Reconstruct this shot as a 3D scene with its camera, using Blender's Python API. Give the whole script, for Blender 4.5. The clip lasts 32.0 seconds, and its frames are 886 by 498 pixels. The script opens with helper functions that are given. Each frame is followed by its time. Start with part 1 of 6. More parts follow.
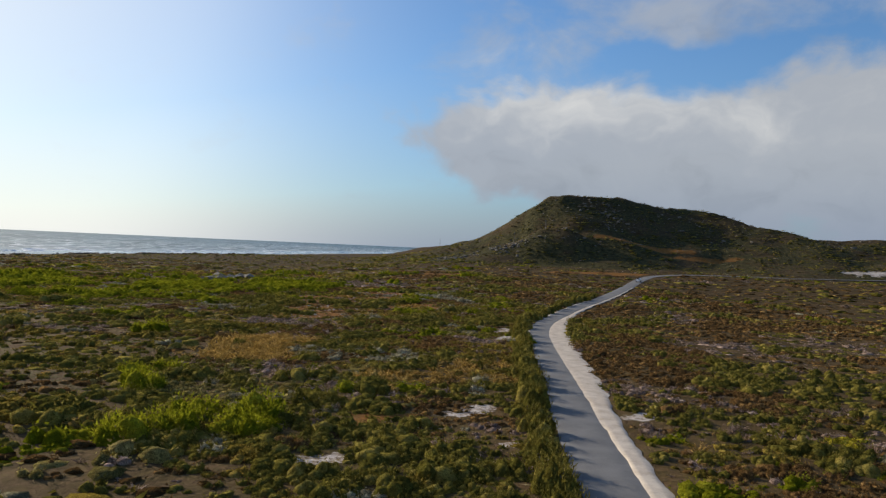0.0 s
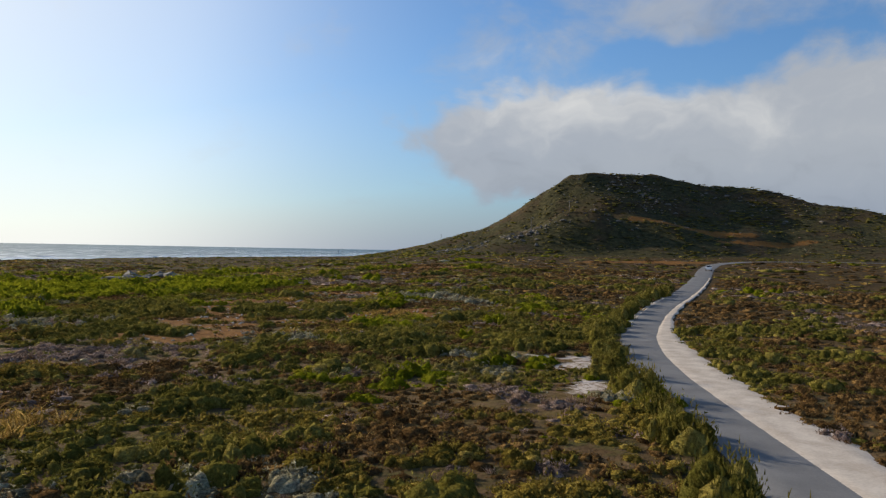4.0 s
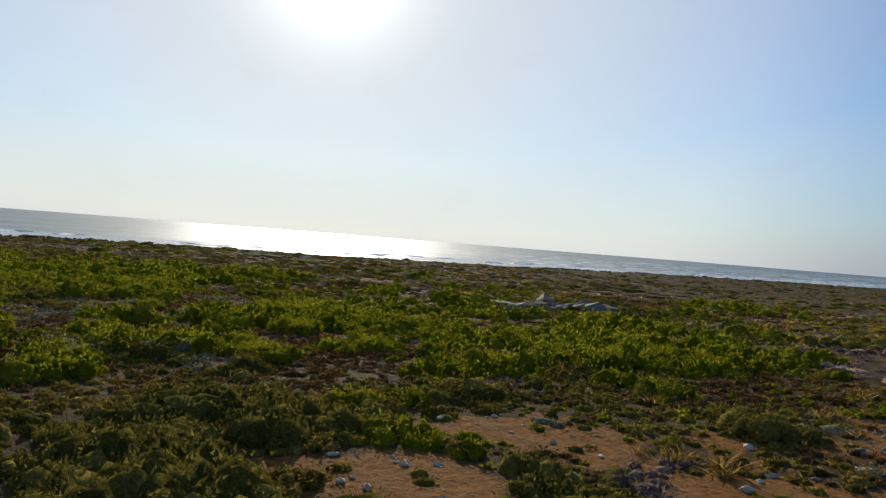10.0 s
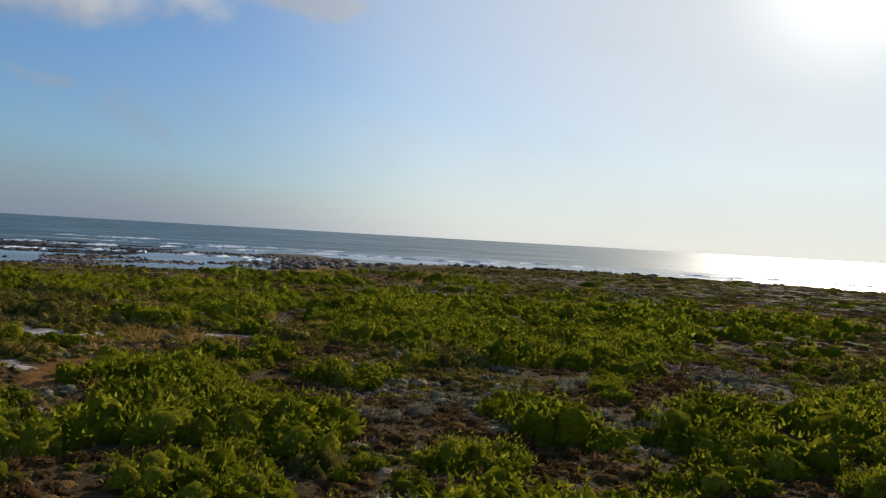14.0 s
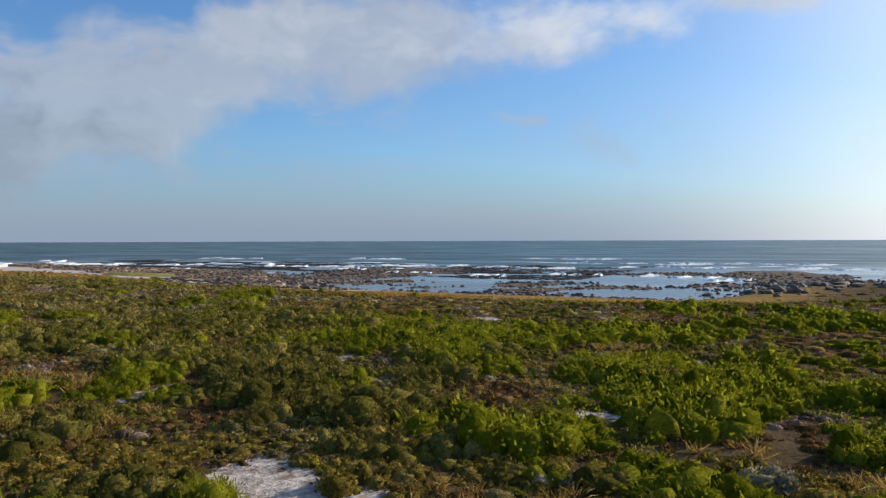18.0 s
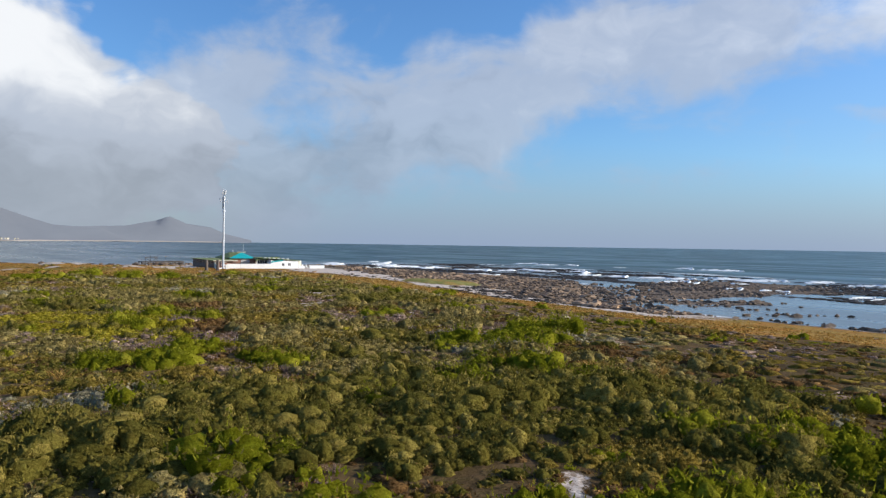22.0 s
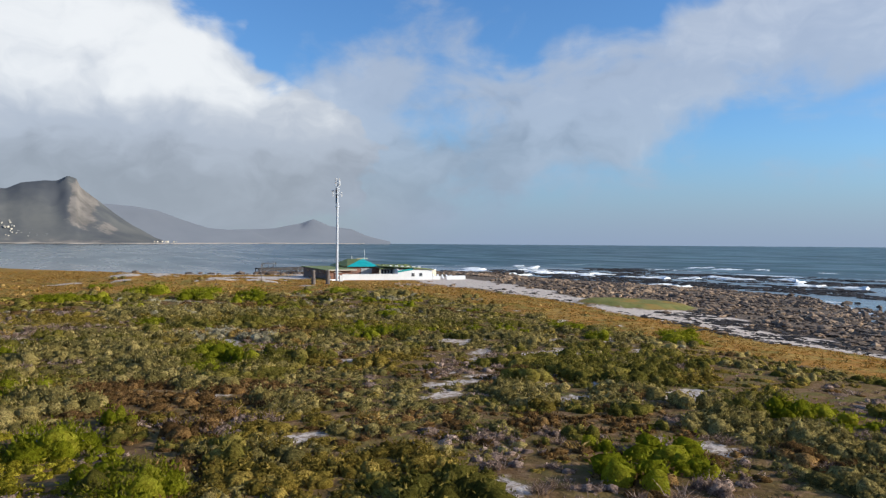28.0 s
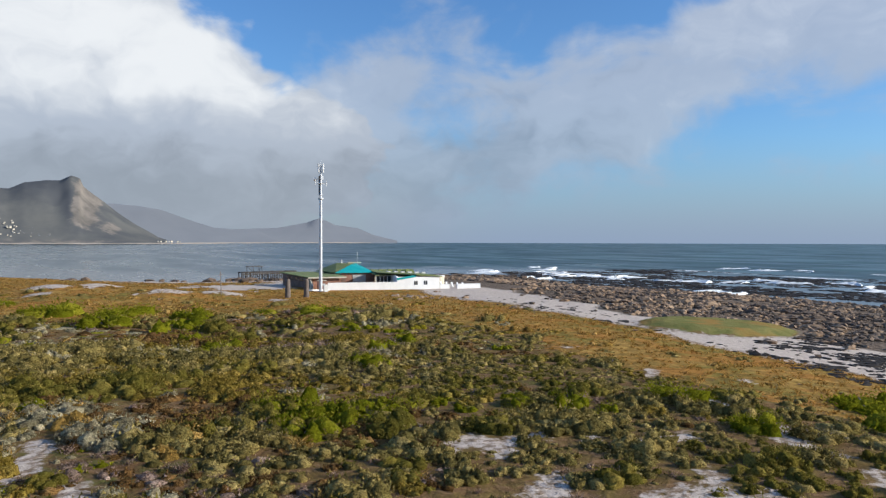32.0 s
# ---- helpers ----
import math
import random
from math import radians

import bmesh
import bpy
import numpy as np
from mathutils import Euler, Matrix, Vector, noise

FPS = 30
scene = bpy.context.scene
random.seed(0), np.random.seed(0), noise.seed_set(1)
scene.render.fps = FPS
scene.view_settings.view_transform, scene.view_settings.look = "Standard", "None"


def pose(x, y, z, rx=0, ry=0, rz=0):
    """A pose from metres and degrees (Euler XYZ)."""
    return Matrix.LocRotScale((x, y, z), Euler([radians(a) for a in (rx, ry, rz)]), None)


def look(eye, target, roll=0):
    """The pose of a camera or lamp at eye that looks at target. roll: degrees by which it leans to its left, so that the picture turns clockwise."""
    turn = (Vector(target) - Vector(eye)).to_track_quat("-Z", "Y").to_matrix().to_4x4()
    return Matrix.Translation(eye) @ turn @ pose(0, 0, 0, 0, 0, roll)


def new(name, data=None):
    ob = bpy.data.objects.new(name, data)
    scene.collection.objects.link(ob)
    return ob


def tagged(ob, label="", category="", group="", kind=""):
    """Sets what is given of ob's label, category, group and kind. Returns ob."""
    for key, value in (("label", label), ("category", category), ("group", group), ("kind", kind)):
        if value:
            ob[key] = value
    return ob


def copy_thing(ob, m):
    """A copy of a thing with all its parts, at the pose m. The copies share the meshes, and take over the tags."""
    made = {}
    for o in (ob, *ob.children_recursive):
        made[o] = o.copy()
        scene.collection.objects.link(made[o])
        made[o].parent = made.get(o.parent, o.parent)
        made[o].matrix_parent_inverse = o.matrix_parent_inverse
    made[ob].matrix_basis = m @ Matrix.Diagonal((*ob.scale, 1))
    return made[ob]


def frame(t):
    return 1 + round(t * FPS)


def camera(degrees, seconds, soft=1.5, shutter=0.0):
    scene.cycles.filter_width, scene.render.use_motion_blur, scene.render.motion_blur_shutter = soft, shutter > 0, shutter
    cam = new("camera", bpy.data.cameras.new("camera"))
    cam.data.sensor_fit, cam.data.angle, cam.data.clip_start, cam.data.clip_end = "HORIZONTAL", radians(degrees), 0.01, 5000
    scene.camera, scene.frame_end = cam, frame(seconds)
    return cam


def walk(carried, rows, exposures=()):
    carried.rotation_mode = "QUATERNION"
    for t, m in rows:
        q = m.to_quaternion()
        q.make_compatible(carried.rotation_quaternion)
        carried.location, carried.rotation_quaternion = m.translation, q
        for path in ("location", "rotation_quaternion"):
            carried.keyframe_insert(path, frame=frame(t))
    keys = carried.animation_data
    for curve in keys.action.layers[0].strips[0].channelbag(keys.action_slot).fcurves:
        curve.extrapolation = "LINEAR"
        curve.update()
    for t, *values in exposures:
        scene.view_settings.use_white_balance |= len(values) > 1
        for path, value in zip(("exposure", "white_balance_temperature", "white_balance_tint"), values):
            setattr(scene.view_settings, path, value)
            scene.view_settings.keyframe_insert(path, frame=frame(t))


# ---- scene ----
cam = camera(61.97, 32.0, soft=1.3)
# seconds, x, y, z, heading, pitch, roll of the drone
ROWS = [
    (0.0, 0.05, -0.77, 15.50, 2.22, -0.25, -2.54),
    (0.5, -0.01, 9.15, 14.82, 2.38, -0.19, -2.58),
    (1.0, -0.18, 18.46, 13.79, 2.37, -0.11, -2.42),
    (1.5, -0.39, 27.41, 12.67, 2.40, -0.03, -2.43),
    (2.0, -0.62, 36.67, 11.47, 2.45, 0.06, -2.67),
    (2.5, -0.92, 44.78, 10.59, 2.50, 0.05, -2.86),
    (4.5, -2.17, 85.11, 9.55, 2.41, -0.00, 0.32),
    (5.0, -2.53, 93.94, 9.68, 2.39, 0.03, 2.04),
    (5.5, -2.84, 102.28, 10.06, 2.49, 0.02, 3.52),
    (6.0, -3.22, 110.23, 10.24, 3.44, -0.03, 3.16),
    (6.5, -3.72, 117.85, 10.35, 5.76, -0.11, 1.47),
    (7.0, -4.30, 125.01, 10.38, 9.23, -0.22, 0.09),
    (7.5, -6.07, 133.76, 10.05, 14.95, -0.18, -2.70),
    (8.0, -7.67, 140.86, 10.01, 20.57, -0.27, -2.57),
    (8.5, -10.64, 147.89, 10.03, 25.84, -0.38, -2.09),
    (9.0, -12.37, 153.61, 10.23, 32.80, -0.63, -3.36),
    (9.5, -15.82, 159.10, 10.02, 38.52, -0.65, -3.89),
    (10.0, -19.00, 163.81, 10.00, 44.16, -0.70, -4.49),
    (10.5, -22.16, 167.62, 10.07, 49.09, -0.82, -4.93),
    (11.0, -26.38, 170.99, 10.05, 53.61, -0.94, -4.57),
    (11.5, -30.66, 173.56, 10.02, 58.25, -0.97, -4.99),
    (12.0, -34.92, 176.28, 9.94, 63.32, -0.94, -3.93),
    (12.5, -39.53, 178.62, 9.85, 68.53, -0.99, -2.76),
    (13.0, -43.78, 180.19, 9.84, 73.19, -1.04, -3.32),
    (13.5, -47.94, 181.44, 9.76, 77.70, -1.00, -3.90),
    (14.0, -52.15, 182.46, 9.76, 82.39, -1.00, -3.30),
    (14.5, -56.42, 183.03, 9.71, 86.73, -1.00, -1.66),
    (15.0, -60.92, 183.40, 9.78, 91.83, -1.07, -1.39),
    (15.5, -65.61, 183.32, 9.82, 96.53, -1.01, -0.50),
    (17.5, -87.35, 180.71, 10.38, 113.45, -0.98, 0.94),
    (18.0, -92.38, 178.59, 10.35, 117.54, -0.79, 0.20),
    (18.5, -97.33, 175.98, 10.37, 121.50, -0.70, 0.26),
    (19.0, -101.99, 173.04, 10.44, 124.83, -0.60, 0.23),
    (19.5, -106.41, 169.90, 10.46, 127.68, -0.53, 0.60),
    (20.0, -110.75, 166.57, 10.54, 130.47, -0.54, 1.00),
    (20.5, -114.97, 162.98, 10.47, 133.12, -0.50, 1.29),
    (21.0, -119.26, 158.95, 10.45, 136.22, -0.47, 0.45),
    (21.5, -123.41, 154.56, 10.45, 138.87, -0.44, 0.16),
    (22.0, -127.46, 149.88, 10.50, 141.87, -0.46, -0.83),
    (22.5, -131.21, 145.23, 10.62, 144.58, -0.46, -1.26),
    (23.0, -134.95, 139.48, 10.52, 146.71, -0.43, -0.79),
    (23.5, -138.05, 134.35, 10.55, 148.98, -0.41, -1.44),
    (24.0, -140.75, 129.61, 10.63, 151.27, -0.41, -2.44),
    (24.5, -143.29, 124.75, 10.70, 153.06, -0.43, -2.67),
    (25.0, -145.71, 119.80, 10.65, 153.38, -0.40, -1.51),
    (25.5, -147.83, 114.47, 10.72, 152.71, -0.43, -0.09),
    (27.5, -157.82, 93.47, 11.14, 152.43, -0.53, -0.57),
    (28.0, -159.82, 89.18, 11.19, 152.44, -0.55, -0.41),
    (28.5, -162.21, 84.47, 11.22, 152.61, -0.55, -0.59),
    (29.0, -164.53, 79.80, 11.28, 152.88, -0.56, -1.48),
    (29.5, -166.92, 75.26, 11.32, 153.01, -0.59, -1.81),
    (30.0, -169.25, 70.63, 11.34, 152.92, -0.61, -1.19),
    (30.5, -171.59, 65.96, 11.35, 152.82, -0.63, -0.39),
    (31.0, -174.02, 61.12, 11.38, 152.87, -0.65, -0.17),
    (31.5, -176.09, 56.80, 11.47, 152.88, -0.66, -0.13),
    (32.0, -178.22, 52.51, 11.59, 152.98, -0.66, -0.17),
]
walk(cam, [(t, pose(x, y, z, 90 + pitch, roll, yaw)) for t, x, y, z, yaw, pitch, roll in ROWS],
     exposures=((0, -0.06, 6800, 10), (3, -0.05, 6800, 10), (5, -0.02, 6800, 10), (7, -0.04, 6750, 10), (8, -0.14, 6700, 10), (9, -0.30, 6650, 10), (13, -0.36, 6750, 10), (15.5, -0.25, 6750, 10), (18, 0.1, 6550, 11), (21, 0.23, 6350, 11), (23, 0.26, 6320, 11), (25, 0.23, 6280, 10), (32, 0.16, 6280, 10)))

# ---- sky and sun ----
SUN_AZ, SUN_EL = 54.0, 20.0          # degrees, counter-clockwise from +y
SKY = 0.11


def towards(az, el):
    a, e = radians(az), radians(el)
    return Vector((-math.sin(a) * math.cos(e), math.cos(a) * math.cos(e), math.sin(e)))


class Nodes:
    """Short hand for a node tree."""

    def __init__(self, tree):
        self.tree = tree
        tree.nodes.clear()

    def add(self, kind):
        return self.tree.nodes.new(kind)

    def attribute(self, name):
        node = self.add("ShaderNodeAttribute")
        node.attribute_name = name
        return node.outputs["Fac"]

    def link(self, a, b):
        self.tree.links.new(a, b)

    def put(self, socket, value):
        if isinstance(value, bpy.types.NodeSocket):
            self.link(value, socket)
        elif isinstance(value, (tuple, list)) and len(value) == 3 and socket.type == "RGBA":
            socket.default_value = (*value, 1)
        else:
            socket.default_value = value

    def math(self, op, a, b=0.0, c=0.0, clamp=False):
        node = self.add("ShaderNodeMath")
        node.operation, node.use_clamp = op, clamp
        for socket, value in zip(node.inputs, (a, b, c)):
            self.put(socket, value)
        return node.outputs[0]

    def vec(self, op, a, b=(0, 0, 0), out=0):
        node = self.add("ShaderNodeVectorMath")
        node.operation = op
        self.put(node.inputs[0], a)
        self.put(node.inputs[1], b)
        return node.outputs[out]

    def xyz(self, x, y, z=0.0):
        node = self.add("ShaderNodeCombineXYZ")
        for socket, value in zip(node.inputs, (x, y, z)):
            self.put(socket, value)
        return node.outputs[0]

    def ramp(self, value, lo, hi, a=0.0, b=1.0, smooth=True):
        node = self.add("ShaderNodeMapRange")
        node.interpolation_type = "SMOOTHSTEP" if smooth else "LINEAR"
        for socket, v in zip(node.inputs, (value, lo, hi, a, b)):
            self.put(socket, v)
        return node.outputs[0]

    def mix(self, fac, a, b, blend="MIX"):
        node = self.add("ShaderNodeMix")
        node.data_type, node.blend_type = "RGBA", blend
        self.put(node.inputs["Factor"], fac)
        self.put(node.inputs[6], a)
        self.put(node.inputs[7], b)
        return node.outputs[2]

    def noise(self, vector, scale, detail=4.0, rough=0.55, warp=0.0, out=0):
        node = self.add("ShaderNodeTexNoise")
        self.put(node.inputs["Vector"], vector)
        for key, value in (("Scale", scale), ("Detail", detail), ("Roughness", rough), ("Distortion", warp)):
            self.put(node.inputs[key], value)
        return node.outputs[out]


def build_world():
    world = bpy.data.worlds.new("sky")
    world.use_nodes = True
    scene.world = world
    n = Nodes(world.node_tree)
    sky = n.add("ShaderNodeTexSky")
    sky.sky_type, sky.sun_disc = "NISHITA", False
    sky.sun_elevation, sky.sun_rotation = radians(SUN_EL), radians(-SUN_AZ)
    sky.altitude, sky.air_density, sky.dust_density, sky.ozone_density = 10.0, 1.1, 0.4, 3.0
    blue = n.vec("MULTIPLY", sky.outputs[0], (SKY * 0.70, SKY * 1.0, SKY * 1.33))
    way = n.add("ShaderNodeTexCoord").outputs["Generated"]
    # bearing and height above the horizon, in degrees
    ahead, aside = towards(75, 0), towards(165, 0)
    bearing = n.math("ADD", n.math("MULTIPLY", n.math("ARCTAN2", n.vec("DOT_PRODUCT", way, tuple(aside), 1),
                                                   n.vec("DOT_PRODUCT", way, tuple(ahead), 1)), 57.2958), 75.0)
    split = n.add("ShaderNodeSeparateXYZ")
    n.link(way, split.inputs[0])
    height = n.math("MULTIPLY", n.math("ARCSINE", split.outputs[2]), 57.2958)
    flat = n.xyz(bearing, height)
    wob = n.vec("SUBTRACT", n.noise(flat, 0.16, 3.0, 0.55, out=1), (0.5, 0.5, 0.5))
    bent = n.vec("ADD", flat, n.vec("MULTIPLY", wob, (10.0, 5.0, 0.0)))

    def cover(blobs, place):
        total = None
        for az, el, wide, high, weight in blobs:
            off = n.vec("DIVIDE", n.vec("SUBTRACT", place, (az, el, 0)), (wide, high, 1))
            v = n.ramp(n.vec("LENGTH", off, out=1), 0.15, 1.3, weight, 0.0)
            total = v if total is None else n.math("ADD", total, v)
        return total

    # cloud banks and thin veils: bearing, height, half width, half height, weight
    fine = n.noise(n.vec("MULTIPLY", flat, (1.0, 1.7, 1.0)), 0.12, 10.0, 0.60, 0.3)
    soft = n.math("SUBTRACT", fine, 0.5)
    dense = n.ramp(n.math("ADD", cover(CLOUD_BANKS, bent), n.math("MULTIPLY", soft, 1.7)), 0.22, 0.80)
    thin = n.ramp(n.math("ADD", cover(CLOUD_VEILS, bent), n.math("MULTIPLY", soft, 2.7)), 0.10, 1.25, 0.0, 0.78)
    veil = n.math("MAXIMUM", dense, thin)
    # brighter crowns, greyer undersides
    shade = n.math("ADD", n.math("MULTIPLY", n.math("SUBTRACT", n.noise(n.vec("MULTIPLY", bent, (1.0, 1.6, 1.0)), 0.21, 5.0, 0.52), 0.5), 1.5), cover(CLOUD_LIGHT, bent))
    cloud = n.mix(n.ramp(shade, -0.75, 0.0), (0.275, 0.295, 0.33), (0.43, 0.465, 0.52))
    cloud = n.mix(n.ramp(shade, 0.0, 1.15), cloud, (0.82, 0.82, 0.80))
    # sea haze low down, whiter towards the sun
    near_sun = n.vec("DOT_PRODUCT", way, tuple(towards(SUN_AZ, SUN_EL)), 1)
    glow = n.math("POWER", n.math("MAXIMUM", near_sun, 0.0), 4.8)
    halo = n.math("POWER", n.math("MAXIMUM", near_sun, 0.0), 210.0)
    haze_col = n.mix(n.ramp(glow, 0.0, 0.5), (0.26, 0.33, 0.46), (0.90, 0.94, 0.97))
    haze_col = n.mix(n.math("MULTIPLY", n.ramp(bearing, 146.0, 166.0), 0.9), haze_col, (0.30, 0.34, 0.385))
    low_glare = n.math("MULTIPLY", n.ramp(height, 0.0, 21.0, 1.0, 0.0), n.math("POWER", n.math("MAXIMUM", near_sun, 0.0), 1.8))
    haze = n.ramp(height, -1.5, 9.5, 1.0, 0.0)
    out = n.mix(n.math("MULTIPLY", veil, 0.93), blue, cloud)
    out = n.mix(n.math("MAXIMUM", n.math("MULTIPLY", haze, 0.95), n.math("MAXIMUM", n.math("MULTIPLY", glow, 0.92), low_glare)), out, haze_col)
    out = n.mix(1.0, out, n.vec("MULTIPLY", n.xyz(halo, halo, halo), (0.8, 0.78, 0.72)), "ADD")
    back = n.add("ShaderNodeBackground")
    n.link(out, back.inputs[0])
    back.inputs[1].default_value = 1.0
    n.link(back.outputs[0], n.add("ShaderNodeOutputWorld").inputs[0])


CLOUD_BANKS = (
    (-6, 9.0, 13, 4.8, 0.95), (-24, 8.5, 14, 6.0, 1.0), (-11, 5.5, 11, 4.0, 0.85), (-28, 4.5, 15, 4.0, 0.9), (-45, 12, 22, 12, 1.0),
    (182, 12, 13, 11, 1.6), (172, 9.5, 7, 6.0, 0.9), (168, 13.5, 3.4, 3.0, 0.6), (164, 9.5, 5, 4.0, 0.75), (163, 6.0, 8.5, 3.4, 0.85), (172, 4.0, 14, 4.5, 0.9), (160, 8.0, 4, 3.0, 0.6), (165, 3.0, 8, 3.0, 0.9), (-3, 7.5, 9, 4, 0.6), (163, 17.5, 3.6, 4.4, -1.2), (200, 14, 26, 16, 1.0), (150, 32, 60, 10, 0.3), (0, 32, 60, 10, 0.3))
CLOUD_VEILS = (
    (-2, 16, 6, 4, 0.45), (-13, 17.5, 9, 4, 0.7), (-25, 18.5, 11, 4, 0.7), (-5, 9, 13, 7, 0.45), (-23, 14, 6, 2.0, -0.9), (-14, 14.5, 6, 1.6, -0.7),
    (121, 15.2, 13, 3.8, 0.9), (106, 15.7, 9, 2.6, 0.95), (93, 16.6, 5, 1.4, 0.9), (111, 9.2, 2.2, 0.9, 0.8), (135, 12.5, 16, 5.0, 0.95))
CLOUD_VEILS += (
    (150, 9, 15, 6, 0.7), (127, 16, 10, 4, 0.55), (119, 17.5, 8, 4, 0.4), (136, 5.5, 20, 2.0, 0.4), (144, 8, 8, 3, 0.4), (153, 14.5, 5, 4.5, 0.55), (140, 9.5, 8, 4, 0.4), (133, 13.5, 6, 5, 0.3), (163, 4.5, 18, 5, 1.2), (160, 11.5, 6, 4.5, 0.9), (147, 15.5, 3.0, 3, -0.7), (164, 18, 4, 4, -0.6), (141, 17.5, 6, 2.5, -0.5))
CLOUD_LIGHT = ((-7, 11.5, 14, 4.5, 0.55), (-24, 11, 14, 4, 0.3), (-24, 14, 16, 5, -0.2), (104, 16.0, 14, 4, 0.85), (124, 16, 14, 4, 0.2), (181, 16, 14, 9, 1.0), (171, 12.5, 6, 4.5, 0.75), (164, 9.5, 6, 4, 0.6), (133, 15, 10, 5, 0.2),
               (178, 1.5, 28, 9, -0.6), (149, 6, 10, 7, -0.4), (-12, 4.5, 20, 3.5, -0.15))
build_world()
sun = new("sun", bpy.data.lights.new("sun", "SUN"))
sun.data.energy, sun.data.angle, sun.data.color = 5.0, radians(0.6), (1.0, 0.93, 0.82)
sun.matrix_world = look(towards(SUN_AZ, SUN_EL) * 100, (0, 0, 0))


# ---- the plan: heights and zones ----
SEA = -4.5
LAND = np.array([(-125, 1595), (-204, 1140), (-250, 840), (-316, 640), (-329, 520), (-338, 398), (-395, 352), (-413, 283), (-400, 226), (-350, 176),
                 (-300, 163), (-270, 150), (-268, 97), (-270, 26), (-318, -14), (-352, -50), (-356, -95), (-340, -150), (-350, -215), (-320, -235),
                 (-275, -215), (-262, -172), (-235, -166), (-211, -168), (-190, -198), (-158, -250), (-60, -420), (200, -900), (1600, -900), (1600, 1900), (-60, 1900)], float)
INLAND = np.array([(20, 1595), (-60, 1140), (-110, 840), (-180, 640), (-205, 520), (-225, 398), (-262, 330), (-265, 283), (-250, 225), (-222, 195),
                   (-205, 172), (-190, 150), (-190, 97), (-200, 50), (-216, 0), (-224, -60), (-236, -96), (-272, -100), (-275, -150), (-250, -158), (-208, -158), (-186, -176),
                   (-150, -222), (-40, -400), (220, -880), (1590, -880), (1590, 1890), (60, 1890)], float)
ROAD = np.array([(10, -140), (10, 0), (10.1, 40), (10.3, 60), (11.2, 80), (12.1, 100), (12.9, 118), (13.6, 134), (15.6, 152), (18.6, 165), (22.8, 180), (30, 200), (37, 216),
                 (47, 241), (57, 268), (68, 300), (79, 326), (96, 344), (130, 352), (230, 350)], float)
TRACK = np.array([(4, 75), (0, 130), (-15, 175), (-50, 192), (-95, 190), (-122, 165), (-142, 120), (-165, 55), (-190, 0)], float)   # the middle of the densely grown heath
BEHIND = np.array([(-132, -160), (-134, 88), (-122, 122), (-102, 148), (-90, 148), (-84, 125), (-72, 100), (-50, 70), (-36, 46), (-12, 38), (30, 40), (50, 60), (240, 200), (300, -160)], float)   # heath kept low


def lattice(ix, iy, seed):
    h = (ix.astype(np.int64) * 374761393 + iy.astype(np.int64) * 668265263 + seed * 144665) & 0x7FFFFFFF
    h = ((h ^ (h >> 13)) * 1274126177) & 0x7FFFFFFF
    return ((h ^ (h >> 16)) & 0xFFFF) / 65535.0


def field(x, y, size, seed=0, octaves=3):
    """Smooth noise from 0 to 1 over the plan, about size metres a bump."""
    total, weight, amp = 0.0, 0.0, 1.0
    for o in range(octaves):
        u, v = x / size * 2 ** o + 37.2 * seed, y / size * 2 ** o - 11.7 * seed
        ix, iy = np.floor(u), np.floor(v)
        fx, fy = u - ix, v - iy
        fx, fy = fx * fx * (3 - 2 * fx), fy * fy * (3 - 2 * fy)
        a, b = lattice(ix, iy, seed + o), lattice(ix + 1, iy, seed + o)
        c, d = lattice(ix, iy + 1, seed + o), lattice(ix + 1, iy + 1, seed + o)
        total = total + amp * ((a * (1 - fx) + b * fx) * (1 - fy) + (c * (1 - fx) + d * fx) * fy)
        weight += amp
        amp *= 0.5
    return total / weight


def to_line(x, y, line, closed=False):
    """Distance to a polyline of the plan."""
    best = np.full(np.shape(x), 1e9)
    ends = np.roll(line, -1, 0) if closed else line[1:]
    for (ax, ay), (bx, by) in zip(line, ends):
        dx, dy = bx - ax, by - ay
        s = np.clip(((x - ax) * dx + (y - ay) * dy) / (dx * dx + dy * dy + 1e-9), 0, 1)
        best = np.minimum(best, np.hypot(x - ax - s * dx, y - ay - s * dy))
    return best


def inside(x, y, poly):
    hit = np.zeros(np.shape(x), bool)
    for (ax, ay), (bx, by) in zip(poly, np.roll(poly, -1, 0)):
        cross = (ay > y) != (by > y)
        hit ^= cross & (x < (bx - ax) * (y - ay) / (by - ay + 1e-12) + ax)
    return hit


def smooth(v, lo, hi):
    t = np.clip((v - lo) / (hi - lo), 0, 1)
    return t * t * (3 - 2 * t)


# crests of the hill: x, y, height above the plain
CREST = np.array([(-28, 486, 0), (-12.8, 477.8, 3.2), (-1.9, 472.0, 8.6), (4.9, 468.0, 8.6), (10.4, 465.9, 12.5), (24.1, 463.4, 21.4), (37.5, 460.5, 31.7), (47.7, 459.5, 37.7), (57.9, 458.4, 39.9), (72.4, 462.4, 39.1), (90.8, 467.3, 39.2), (103.6, 468.7, 35.9), (116.8, 471.7, 33.5), (141.5, 477.5, 33.0), (155.6, 471.0, 30.2), (173.1, 452.0, 22.8), (187.3, 441.9, 22.3), (198.4, 437.1, 18.3), (235.5, 429.7, 18.1), (330, 425, 13.0), (430, 415, 11.0)], float)
KNOLL = np.array([(16, 408, 4.0), (26, 407, 12.0), (38, 406, 18.5), (52, 404, 18.5), (70, 398, 10.5), (88, 390, 0.5)], float)


